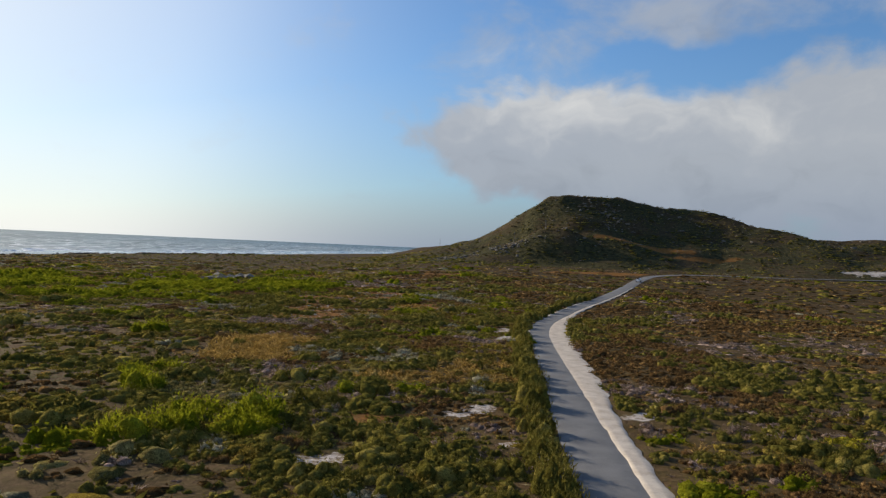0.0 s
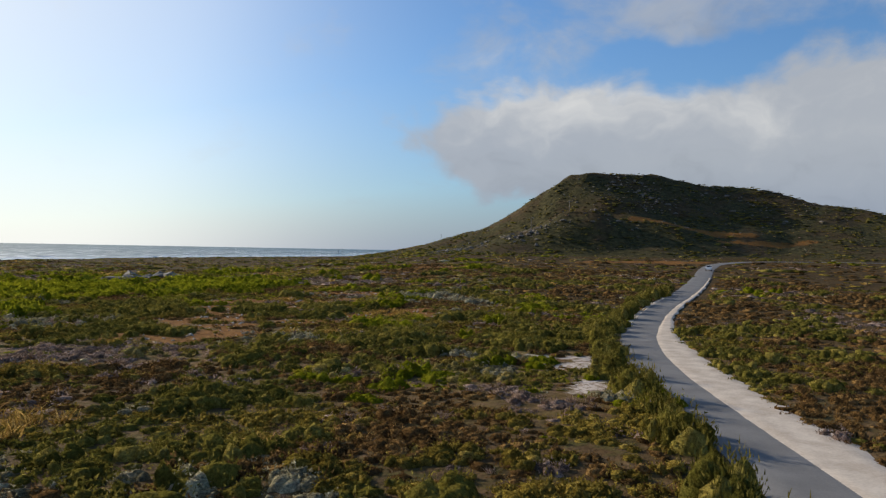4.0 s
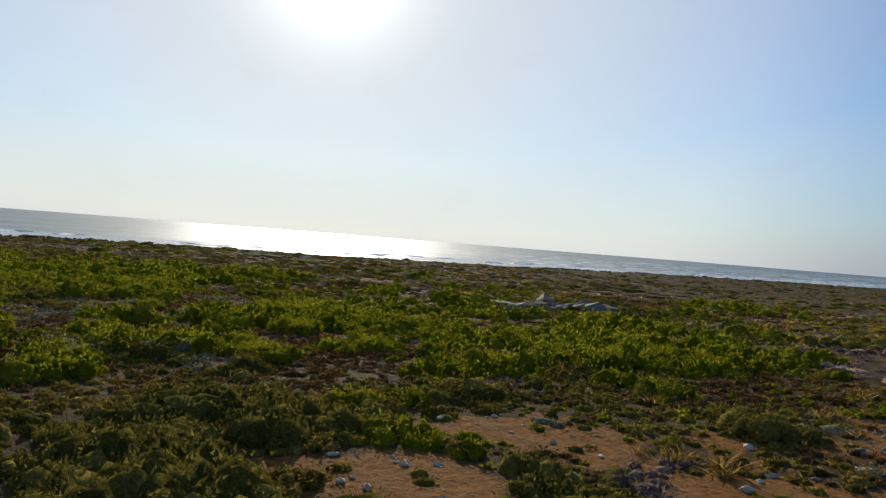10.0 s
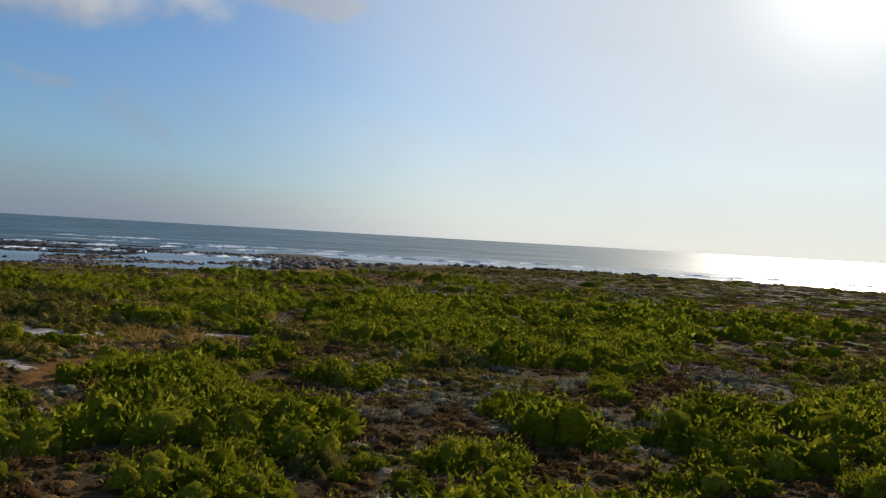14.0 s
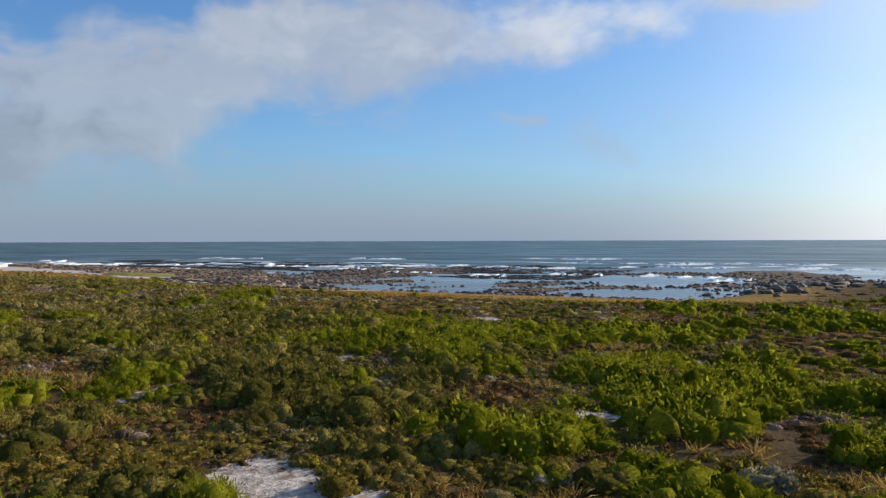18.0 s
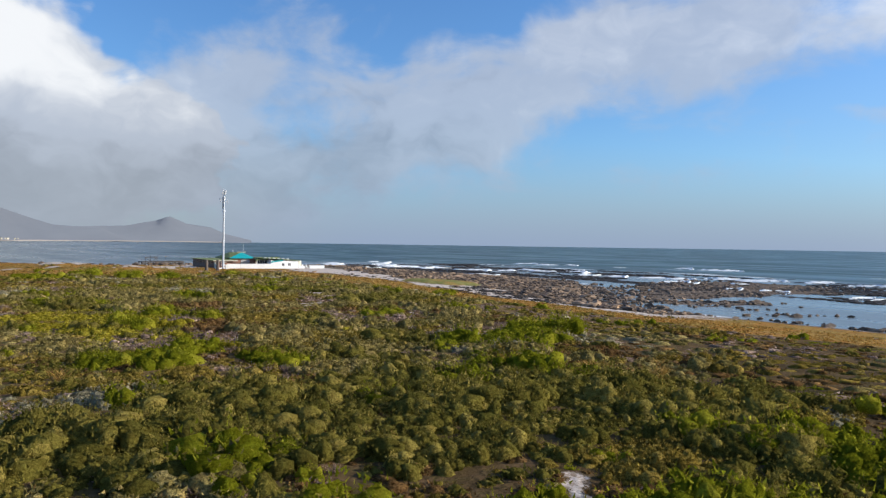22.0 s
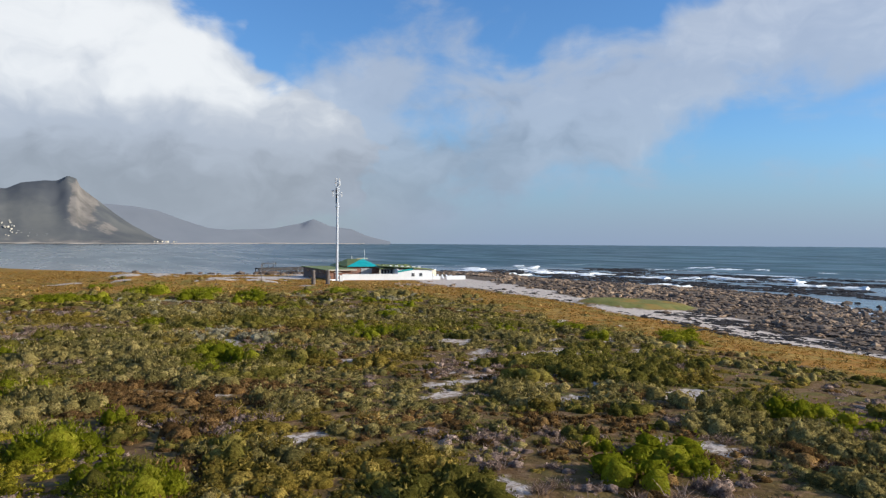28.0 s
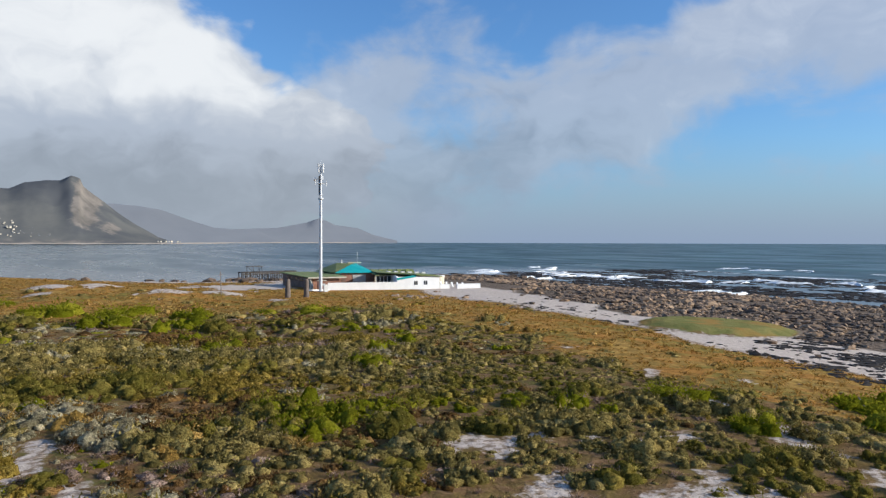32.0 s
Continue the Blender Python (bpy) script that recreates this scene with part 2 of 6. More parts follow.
def crest_rise(x, y, line, front, rear):
    """Height of a hill whose crest follows a line: steep towards the south, long towards the north."""
    best = np.zeros(np.shape(x))
    for (ax, ay, ah), (bx, by, bh) in zip(line, line[1:]):
        dx, dy = bx - ax, by - ay
        s = np.clip(((x - ax) * dx + (y - ay) * dy) / (dx * dx + dy * dy), 0, 1)
        ox, oy = x - ax - s * dx, y - ay - s * dy
        d = np.hypot(ox, oy) / np.where(dx * oy - dy * ox > 0, rear, front)
        best = np.maximum(best, (ah + s * (bh - ah)) * np.clip(1 - d, 0, 1) ** 1.25)
    return best


def reef_bars(x, y):
    """How far rock ledges stand over the shallows; a pool and an open basin lie between them."""
    bars = field(x * 0.6, y + 0.3 * x, 26, 47, 4) - 0.50 + 0.055 * (1 - smooth(y, 60, 120))
    for bx, by, a, b, lift in ((-291, 140, 13, 27, -0.20), (-345, 62, 34, 36, -0.10), (-318, 96, 11, 30, 0.07), (-292, 104, 16, 9, 0.09), (-355, 165, 34, 12, 0.08), (-300, 30, 22, 34, 0.07)):
        bars = bars + lift * np.exp(-((x - bx) / a) ** 4 - ((y - by) / b) ** 4)
    return bars


def height(x, y):
    x, y = np.asarray(x, float), np.asarray(y, float)
    sea_d = to_line(x, y, LAND, True) * np.where(inside(x, y, LAND), 1, -1)
    in_d = np.where(inside(x, y, INLAND), 0.0, to_line(x, y, INLAND, True))
    u = np.where(sea_d > 0, sea_d / (sea_d + in_d + 1e-6), 0)
    z = np.where(sea_d > 0, SEA + 0.25 + (4.25) * smooth(u, -0.15, 1.0) ** 1.1, SEA - 0.3 - np.minimum(3.5, -sea_d * 0.06))
    up = smooth(sea_d, 40, 90)
    rise = 0.045 * np.maximum(0, y - 178 - 14 * (1 - np.exp(-np.maximum(0, y - 178) / 30))) * smooth(x, -120, 15)
    z = z + np.minimum(rise, 12) + np.maximum(0, rise - 12) * 0.25
    rough = field(x, y, 60, 5, 4) - 0.5
    gully = np.abs(field(x, y, 46, 15, 3) - 0.5) * 2
    wx, wy = x + 5 * (field(x, y, 24, 8, 2) - 0.5), y + 7 * (field(x, y, 24, 18, 2) - 0.5)
    front = 38 + 60 * smooth(x, 0, 75)
    hill = np.maximum(crest_rise(wx, wy, CREST, front, 46), crest_rise(wx, wy, KNOLL, 36, 44))
    slope = 4 * smooth(hill, 1, 9) * (1 - smooth(hill, 16, 34))
    z = z + hill * (1 + 0.10 * rough) + 1.2 * (gully - 0.3) * slope + 0.7 * (field(x, y, 9, 16, 2) - 0.5) * smooth(hill, 2, 8)
    reef = smooth(-sea_d, 4, 22) * (1 - smooth(-sea_d, 85, 135)) * smooth(y, -60, -20) * (1 - smooth(y, 190, 240)) * (x < -240)
    z = np.where(sea_d < 0, z * (1 - reef) + reef * (SEA - 0.25 + 3.2 * np.clip(reef_bars(x, y), -0.1, 0.16)), z)
    road_d = to_line(x, y, ROAD)
    calm = smooth(road_d, 3.0, 9.0)
    z = z + calm * up * (0.9 * (field(x, y, 26, 2) - 0.5) + 0.25 * (field(x, y, 5, 3, 2) - 0.5))
    for hx, hy in ((-184, -122), (-176, -115), (-195, -100), (-206, -99)):
        z = z + 0.9 * np.exp(-((x - hx) ** 2 + (y - hy) ** 2) / 22)
    z = z + 0.9 * (1 - smooth(np.hypot((x + 269) / 14, (y + 31) / 10), 0.75, 1.05))
    dune = np.exp(-((x + 180) / 34) ** 2 - ((y + 112) / 32) ** 2)
    z = z + dune * (1.2 + 1.6 * (field(x, y, 18, 9, 2) - 0.5))
    return z


# bare and sandy places: x, y, half length, half width, turn, 0 red earth or 1 pale sand
BARE = [(-36, 171, 4.945, 4.68, 33, 0), (-23, 168, 6.67, 3.24, 29, 0), (-31, 163, 4.37, 4.08, 28, 0), (-18, 177, 5.175, 3.72, 31, 0), (-10, 183, 3.45, 4.8, 30, 0), (-40, 196, 6.21, 4.56, 38, 0), (-27, 197, 6.785, 5.04, 35, 0), (-20, 212, 4.255, 4.8, 38, 0), (-29, 186, 1.725, 2.76, 32, 0), (-38, 178, 2.645, 3.24, 34, 0), (-6, 179, 1.955, 1.8, 28, 0)]
BARE += [(-42, 184, 6.5, 4.5, 35, 0), (-36, 170, 8, 5, 60, 0), (-30, 155, 8, 5, 60, 0), (-42, 196, 7, 4, 38, 0), (-30, 207, 8, 3, 38, 0), (-25, 213, 6, 3, 0, 0), (-8, 64, 5, 2.2, 50, 0), (-36, 150, 5, 4, 0, 0)]
BARE += [(1, 70, 4.5, 1.6, 55, 1), (-10, 51, 2.6, 1.2, 30, 1), (4, 58, 2, 1.2, 0, 1), (16, 70, 2.2, 1.2, 60, 1), (8.5, 139, 3.6, 3.0, 60, 1), (7.5, 128, 2.2, 3.4, 0, 1), (4, 141, 3, 1.6, 0, 1)]
BARE += [(-117.6, 157.3, 7.2, 3.3, 74, 1), (-103, 161.5, 2.4, 1.1, 20, 1), (-101, 165, 4.5, 2.4, 10, 0), (-134.5, 167.5, 1.4, 4, 27, 1), (-127, 138, 2.2, 1.0, 30, 1), (-119, 172, 2, 3.5, 0, 1)]
BARE += [(-151, 129.5, 2.6, 1.0, 40, 1), (-146, 138, 2.6, 1.0, 70, 1), (-137, 132.5, 1.6, 0.8, 0, 1), (-130, 115, 2.4, 1.2, 0, 1), (-180, 139, 4, 1.2, 50, 1), (-144, 142, 3, 1, 0, 1), (-172, 143, 4, 1.4, 20, 1), (-159, 167, 3, 1.4, 20, 1), (-154, 170, 3, 1.2, 0, 1)]
BARE += [(-172, 49, 2.0, 1.2, 0, 1), (-188, 37, 2.2, 1.1, 0, 1), (-191, 60, 1.2, 2.6, 30, 1), (-202, 48, 2.0, 1.2, 0, 1), (-193, 46, 2.2, 0.9, 0, 1), (-178, 61, 2.4, 1.2, 0, 1)]
BARE += [(-200, 16, 1.4, 2.6, 40, 1), (-197, 10, 2.6, 1.1, 0, 1), (-205, 27, 3.2, 1.2, 20, 1), (-198, 24, 2.2, 1.4, 30, 1), (-210, 35, 3, 1.1, 10, 1), (-221, 12, 5, 1.3, 60, 1), (-225, 2, 3.4, 1.0, 40, 1), (-217, 22, 4.5, 1.4, 70, 1), (-231, 8, 4, 0.8, 50, 1), (-228, -14, 2.4, 1.0, 30, 1), (-209, 20, 3.0, 1.1, 0, 1), (-214, 30, 2.0, 1.2, 30, 1), (-176, 8, 0.7, 6, -12, 1), (-178, 17, 0.9, 5, -20, 1)]
BARE += [(-176, -114, 6, 3.5, 10, 1), (-184, -121, 6, 4.0, 0, 1), (-173, -104, 3, 2.5, 0, 1), (-195, -99, 4, 3.0, 0, 1), (-206, -98, 4, 2.5, 0, 1), (-161, -104, 4, 2, 0, 1), (-216, -126, 15, 12, 20, 1), (-229, -136, 8, 9, 0, 1), (-213, -84, 2, 3, 0, 1)]
BARE += [(-184, 23, 3.0, 1.4, -26, 1), (-191, 34.5, 2.4, 1.4, -26, 1), (-185, 42, 1.6, 2.8, -26, 1), (-196, 42, 2.4, 1.2, -26, 1), (-199, 50, 3.0, 1.4, -26, 1), (-169, 35, 2.6, 1.6, -26, 1), (-177, 8, 1.1, 3.2, 0, 1), (-190, 29, 2.0, 1.2, -26, 1), (-204, 29, 3.4, 1.4, -26, 1)]
BARE += [(-195, 29, 1.1, 2.4, -26, 1), (-179, 20, 1.9, 1.1, -26, 1), (-198, 16, 1.5, 1.2, -26, 1), (-200, 18, 1.5, 1.2, -26, 1), (-204, 17, 1.9, 1.1, -26, 1)]
BARE += [(-140, 270, 8, 4, 0, 0), (60, 330, 26, 6, 15, 0), (92, 402, 26, 4, -6, 0), (120, 392, 20, 3, 5, 0), (198, 364, 15, 4.5, 4, 1), (-10, 292, 12, 4, 0, 0)]


def rock_edge(y):
    """Where the sand gives way to broken rock, from south to north."""
    return np.interp(y, (-240, -98, -48, -20, -5, 2, 7, 17, 31, 40, 52, 70), (-268, -266, -266, -269, -266, -257, -260, -258, -257, -254, -253, -247))


def sand_edge(y):
    """Where the dune grass gives way to the beach."""
    return np.interp(y, (-240, -98, -60, -46, -18, -10, 0, 21, 40, 60, 80), (-243.5, -251, -257, -256, -247, -248, -249, -249, -247, -244, -241))


def zones(x, y):
    """Shares of pale sand, red earth and dune grass at places of the plan."""
    sand, earth = np.zeros(np.shape(x)), np.zeros(np.shape(x))
    wob = field(x, y, 3.2, 21, 3) - 0.5
    for bx, by, a, b, turn, kind in BARE:
        c, s = math.cos(radians(turn)), math.sin(radians(turn))
        dx, dy = x - bx, y - by
        q = np.sqrt(((c * dx + s * dy) / a) ** 2 + ((c * dy - s * dx) / b) ** 2)
        v = 1 - smooth(q + 1.7 * wob, 0.72, 1.12)
        if kind:
            sand = np.maximum(sand, v * (0.8 if by > -60 and a < 6 else 0.9 if a < 7.5 else 1.0))
        else:
            earth = np.maximum(earth, v)
    sea_d = to_line(x, y, LAND, True) * np.where(inside(x, y, LAND), 1, -1)
    big = 14 * (field(x, y, 22, 31) - 0.5)
    west = x + big * 0.9 + 5 * (field(x, y, 6, 33) - 0.5)
    shore = (1 - smooth(west - sand_edge(y), -3, 3)) * (1 - smooth(y, 55, 80)) + (1 - smooth(sea_d + big * 0.4, 3, 9)) * (y < 20)
    bay = (1 - smooth(sea_d, 12, 24)) * (y < -120) * (x > -262)
    sand = np.maximum(sand, np.clip(np.maximum(shore, bay), 0, 1))
    south = smooth(-y + big, 52, 74) * (x < -140)
    belt = (1 - smooth(west, -232, -223)) * (y < 120) * (y > -200) + (1 - smooth(sea_d + 1.4 * big, 24, 50)) * (1 - smooth(y, 150, 200)) * (y > 20) + (1 - smooth(sea_d + big, 16, 30)) * (y <= 20)
    grass = np.clip(np.maximum(south * (1 - smooth(x, -140, -110)), belt), 0, 1) * (1 - sand)
    lawn = 1 - smooth(np.hypot((x + 269) / 14, (y + 31) / 10) + 0.35 * (field(x, y, 9, 35, 2) - 0.5), 0.88, 1.06)
    grass = np.maximum(grass, lawn)
    sand = sand * (1 - lawn)
    return sand, earth, grass, lawn


# ---- meshes ----
def mesh_of(name, verts, faces, smoothed=False):
    """A mesh from arrays of places and of faces of one size."""
    me = bpy.data.meshes.new(name)
    verts, faces = np.asarray(verts, np.float32), np.asarray(faces, np.int32)
    count, k = faces.shape
    me.vertices.add(len(verts))
    me.vertices.foreach_set("co", verts.ravel())
    me.loops.add(count * k)
    me.loops.foreach_set("vertex_index", faces.ravel())
    me.polygons.add(count)
    me.polygons.foreach_set("loop_start", np.arange(0, count * k, k, dtype=np.int32))
    me.polygons.foreach_set("loop_total", np.full(count, k, np.int32))
    me.polygons.foreach_set("use_smooth", np.full(count, smoothed))
    me.update(calc_edges=True)
    return me


def grid_faces(nx, ny):
    i = np.arange(nx * ny).reshape(nx, ny)
    return np.stack([i[:-1, :-1], i[1:, :-1], i[1:, 1:], i[:-1, 1:]], -1).reshape(-1, 4)


def steps(*spans):
    return np.concatenate([np.arange(a, b, s) for a, b, s in spans] + [[spans[-1][1]]])


def attribute(me, name, values):
    me.attributes.new(name, "FLOAT", "POINT").data.foreach_set("value", np.asarray(values, np.float32))


def part(name, bm, material, parent, label="", smoothed=False):
    """Links a bmesh (or a mesh) as one mesh object under a thing or a part."""
    if isinstance(bm, bmesh.types.BMesh):
        me = bpy.data.meshes.new(name)
        bm.to_mesh(me)
        bm.free()
    else:
        me = bm
    if material and not me.materials:
        me.materials.append(material)
    if smoothed:
        me.polygons.foreach_set("use_smooth", np.full(len(me.polygons), True))
    ob = new(name, me)
    ob.parent = parent
    return tagged(ob, label)


def thing(name, label, category, m=None, group="", kind=""):
    ob = new(name)
    ob.empty_display_size = 0.2
    if m is not None:
        ob.matrix_world = m
    return tagged(ob, label, category, group, kind)


# ---- materials ----
def principled(n, colour, rough, metal=0.0, bump=None, strength=0.3, distance=0.05, spec=0.3):
    p = n.add("ShaderNodeBsdfPrincipled")
    n.put(p.inputs["Base Color"], colour)
    n.put(p.inputs["Roughness"], rough)
    n.put(p.inputs["Metallic"], metal)
    n.put(p.inputs["Specular IOR Level"], spec)
    if bump is not None:
        b = n.add("ShaderNodeBump")
        b.inputs["Strength"].default_value, b.inputs["Distance"].default_value = strength, distance
        n.link(bump, b.inputs["Height"])
        n.link(b.outputs[0], p.inputs["Normal"])
    return p


def material(name):
    m = bpy.data.materials.new(name)
    m.use_nodes = True
    n = Nodes(m.node_tree)
    return m, n, n.add("ShaderNodeOutputMaterial"), n.add("ShaderNodeNewGeometry").outputs["Position"]


def plain(name, a, b, size=1.0, rough=0.75, metal=0.0, bump=0.25, fine=12.0, spec=0.3, distance=0.03):
    """A surface of two near colours, mottled at two scales."""
    m, n, out, at = material(name)
    big, small = n.noise(at, 1.0 / size, 4.0), n.noise(at, fine / size, 3.0)
    tone = n.ramp(n.math("ADD", n.math("MULTIPLY", big, 0.65), n.math("MULTIPLY", small, 0.35)), 0.3, 0.7)
    p = principled(n, n.mix(tone, a, b), n.math("ADD", n.math("MULTIPLY", small, 0.2), rough - 0.1), metal, small, bump, distance, spec)
    n.link(p.outputs[0], out.inputs[0])
    return m


def foliage(name, a, b, c, glow=0.3, patch=0.12, grain=9.0, dim=0.40, lit=1.52, vary=1.0):
    """Leaves: three tones, by place and by tuft, finely grained with shaded gaps painted in, with light coming through.
    """
    m, n, out, at = material(name)
    rnd = n.add("ShaderNodeNewGeometry").outputs["Random Per Island"]
    tone = n.mix(n.ramp(n.noise(at, patch, 4.0), 0.3, 0.7), a, b)
    tone = n.mix(n.ramp(n.math("ADD", n.math("MULTIPLY", rnd, 0.6), n.math("MULTIPLY", n.noise(at, 1.1, 2.0), 0.5)), 0.55, 1.0), tone, c)
    tone = n.mix(1.0, tone, n.mix(rnd, (1 - 0.38 * vary, 1 - 0.36 * vary, 1 - 0.38 * vary), (1 + 0.28 * vary, 1 + 0.27 * vary, 1 + 0.2 * vary)), "MULTIPLY")
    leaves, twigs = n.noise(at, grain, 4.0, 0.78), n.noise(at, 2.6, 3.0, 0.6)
    # grain darks stand in for shade between leaves, put into the colour
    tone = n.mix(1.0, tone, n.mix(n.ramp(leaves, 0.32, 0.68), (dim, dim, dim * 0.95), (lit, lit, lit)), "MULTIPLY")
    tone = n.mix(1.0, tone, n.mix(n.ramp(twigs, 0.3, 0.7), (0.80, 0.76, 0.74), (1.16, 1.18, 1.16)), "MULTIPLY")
    relief = n.add("ShaderNodeBump")
    relief.inputs["Strength"].default_value, relief.inputs["Distance"].default_value = 1.0, 0.20
    n.link(n.math("ADD", leaves, n.math("MULTIPLY", twigs, 1.5)), relief.inputs["Height"])
    p = n.add("ShaderNodeBsdfDiffuse")
    n.link(tone, p.inputs[0])
    n.link(relief.outputs[0], p.inputs["Normal"])
    t = n.add("ShaderNodeBsdfTranslucent")
    n.link(tone, t.inputs[0])
    mixed = n.add("ShaderNodeMixShader")
    mixed.inputs[0].default_value = glow
    n.link(p.outputs[0], mixed.inputs[1])
    n.link(t.outputs[0], mixed.inputs[2])
    n.link(mixed.outputs[0], out.inputs[0])
    return m


def ground_material():
    m, n, out, at = material("ground_cover")

    def share(name):
        return n.attribute(name)
    fine, mid, big = n.noise(at, 2.2, 6.0, 0.65), n.noise(at, 0.45, 5.0, 0.6), n.noise(at, 0.035, 4.0)
    soil = n.mix(n.ramp(fine, 0.3, 0.7), (0.14, 0.078, 0.036), (0.29, 0.18, 0.095))
    scrub = n.mix(n.ramp(mid, 0.35, 0.65), (0.125, 0.08, 0.03), (0.20, 0.135, 0.048))
    scrub = n.mix(n.ramp(big, 0.42, 0.62), scrub, n.mix(n.ramp(mid, 0.4, 0.6), (0.15, 0.085, 0.04), (0.13, 0.12, 0.035)))
    base = n.mix(n.ramp(n.noise(at, 0.7, 5.0, 0.7), 0.38, 0.56), soil, scrub)
    heath = n.mix(n.ramp(n.noise(at, 0.22, 6.0, 0.7), 0.38, 0.62), (0.052, 0.035, 0.015), (0.110, 0.070, 0.031))
    base = n.mix(n.attribute("heath"), base, heath)
    slope = n.mix(n.ramp(n.noise(at, 0.5, 6.0, 0.75), 0.36, 0.64), (0.030, 0.029, 0.013), (0.095, 0.080, 0.034))
    slope = n.mix(n.ramp(n.noise(at, 0.045, 5.0, 0.6), 0.46, 0.62), slope, n.mix(n.ramp(mid, 0.35, 0.65), (0.055, 0.038, 0.020), (0.10, 0.070, 0.036)))
    base = n.mix(n.attribute("hillside"), base, slope)
    earth = n.mix(n.ramp(fine, 0.3, 0.7), (0.165, 0.070, 0.019), (0.295, 0.135, 0.038))
    earth = n.mix(n.ramp(mid, 0.5, 0.75), earth, (0.20, 0.125, 0.05))
    sand = n.mix(n.ramp(fine, 0.3, 0.75), (0.50, 0.41, 0.335), (0.72, 0.63, 0.54))
    litter = n.math("MULTIPLY", n.ramp(n.noise(at, 1.4, 6.0, 0.75), 0.46, 0.58), n.ramp(share("sand"), 0.84, 0.96, 0.85, 0.12))
    sand = n.mix(litter, sand, n.mix(n.ramp(fine, 0.35, 0.65), (0.15, 0.10, 0.06), (0.30, 0.21, 0.135)))
    straw = n.mix(n.ramp(mid, 0.3, 0.7), (0.29, 0.18, 0.048), (0.47, 0.295, 0.085))
    straw = n.mix(n.ramp(n.noise(at, 0.07, 5.0, 0.65), 0.46, 0.60), straw, (0.25, 0.195, 0.05))
    straw = n.mix(n.ramp(n.noise(at, 0.16, 5.0, 0.7), 0.45, 0.60), straw, (0.41, 0.205, 0.052))
    straw = n.mix(1.0, straw, n.mix(n.ramp(n.noise(at, 0.8, 7.0, 0.8), 0.36, 0.66), (0.58, 0.56, 0.52), (1.18, 1.16, 1.15)), "MULTIPLY")
    turf = n.mix(n.ramp(mid, 0.3, 0.7), (0.15, 0.16, 0.05), (0.24, 0.22, 0.075))
    turf = n.mix(n.ramp(n.noise(at, 0.09, 3.0, 0.6), 0.46, 0.60), turf, (0.34, 0.20, 0.06))
    edge = n.math("ADD", n.math("MULTIPLY", n.math("SUBTRACT", fine, 0.5), 0.7), n.math("MULTIPLY", n.math("SUBTRACT", n.noise(at, 0.55, 5.0, 0.65, 0.8), 0.5), 1.9))

    def over(a, b, s, lo=0.35, hi=0.65):
        return n.mix(n.ramp(n.math("ADD", share(s), edge), lo, hi), a, b)
    col = over(over(over(over(base, earth, "earth"), straw, "grass"), sand, "sand"), turf, "lawn")
    col = n.mix(n.ramp(share("wet"), 0.2, 0.8), col, n.mix(n.ramp(n.noise(at, 1.3, 6.0, 0.75), 0.38, 0.62), (0.07, 0.052, 0.038), (0.26, 0.20, 0.15)))
    p = principled(n, col, 0.9, 0.0, n.math("ADD", n.math("MULTIPLY", mid, 0.8), n.math("MULTIPLY", fine, 0.5)), 1.0, 0.35, 0.03)
    n.link(p.outputs[0], out.inputs[0])
    return m


def sea_material():
    m, n, out, at = material("sea_water")
    foam_haze = n.attribute("foam_haze")
    chop = n.noise(n.vec("MULTIPLY", at, (1.0, 0.55, 1.0)), 0.55, 6.0, 0.62)
    swell = n.noise(n.vec("MULTIPLY", at, (1.0, 0.3, 1.0)), 0.055, 4.0, 0.55)
    deep = n.mix(n.ramp(n.math("ADD", n.math("MULTIPLY", swell, 0.5), n.math("MULTIPLY", n.noise(n.vec("MULTIPLY", at, (1.0, 0.35, 1.0)), 0.012, 4.0, 0.6), 0.5)), 0.36, 0.62), (0.013, 0.038, 0.033), (0.035, 0.088, 0.074))
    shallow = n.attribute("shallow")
    # paler base colour also imitates sky and cloud reflected in calm water
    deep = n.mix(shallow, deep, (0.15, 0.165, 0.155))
    lace = n.noise(n.vec("MULTIPLY", at, (1.0, 0.32, 1.0)), 0.10, 8.0, 0.66, 0.6)
    white = n.ramp(n.math("ADD", foam_haze, n.math("MULTIPLY", n.math("SUBTRACT", lace, 0.5), 2.2)), 0.62, 0.85)
    height = n.math("ADD", n.math("MULTIPLY", chop, 0.35), swell)
    p = principled(n, n.mix(white, deep, (0.80, 0.82, 0.82)), n.math("ADD", n.math("MULTIPLY", n.ramp(shallow, 0.0, 1.0, 0.40, 0.24), n.ramp(n.noise(n.vec("MULTIPLY", at, (1.0, 0.22, 1.0)), 0.03, 6.0, 0.7), 0.35, 0.65, 0.74, 1.32)), n.math("MULTIPLY", white, 0.5)), 0.0, height, 0.45, 0.6, n.ramp(shallow, 0.0, 1.0, 0.5, 0.5))
    n.link(p.outputs[0], out.inputs[0])
    return m


GROUND, WATER = ground_material(), sea_material()
ASPHALT = plain("worn_asphalt", (0.135, 0.128, 0.12), (0.215, 0.203, 0.188), 3.0, 0.85, 0.0, 0.5, 30.0)
VERGE = plain("pale_road_sand", (0.46, 0.37, 0.285), (0.68, 0.58, 0.465), 1.5, 0.95, 0.0, 0.3, 9.0, 0.05)
STONE = plain("pale_stone", (0.36, 0.29, 0.21), (0.60, 0.51, 0.39), 0.6, 0.85, 0.0, 0.6, 6.0)
ROCK = plain("shore_rock", (0.058, 0.042, 0.031), (0.22, 0.15, 0.098), 2.2, 0.8, 0.0, 0.8, 7.0, 0.35, 0.08)
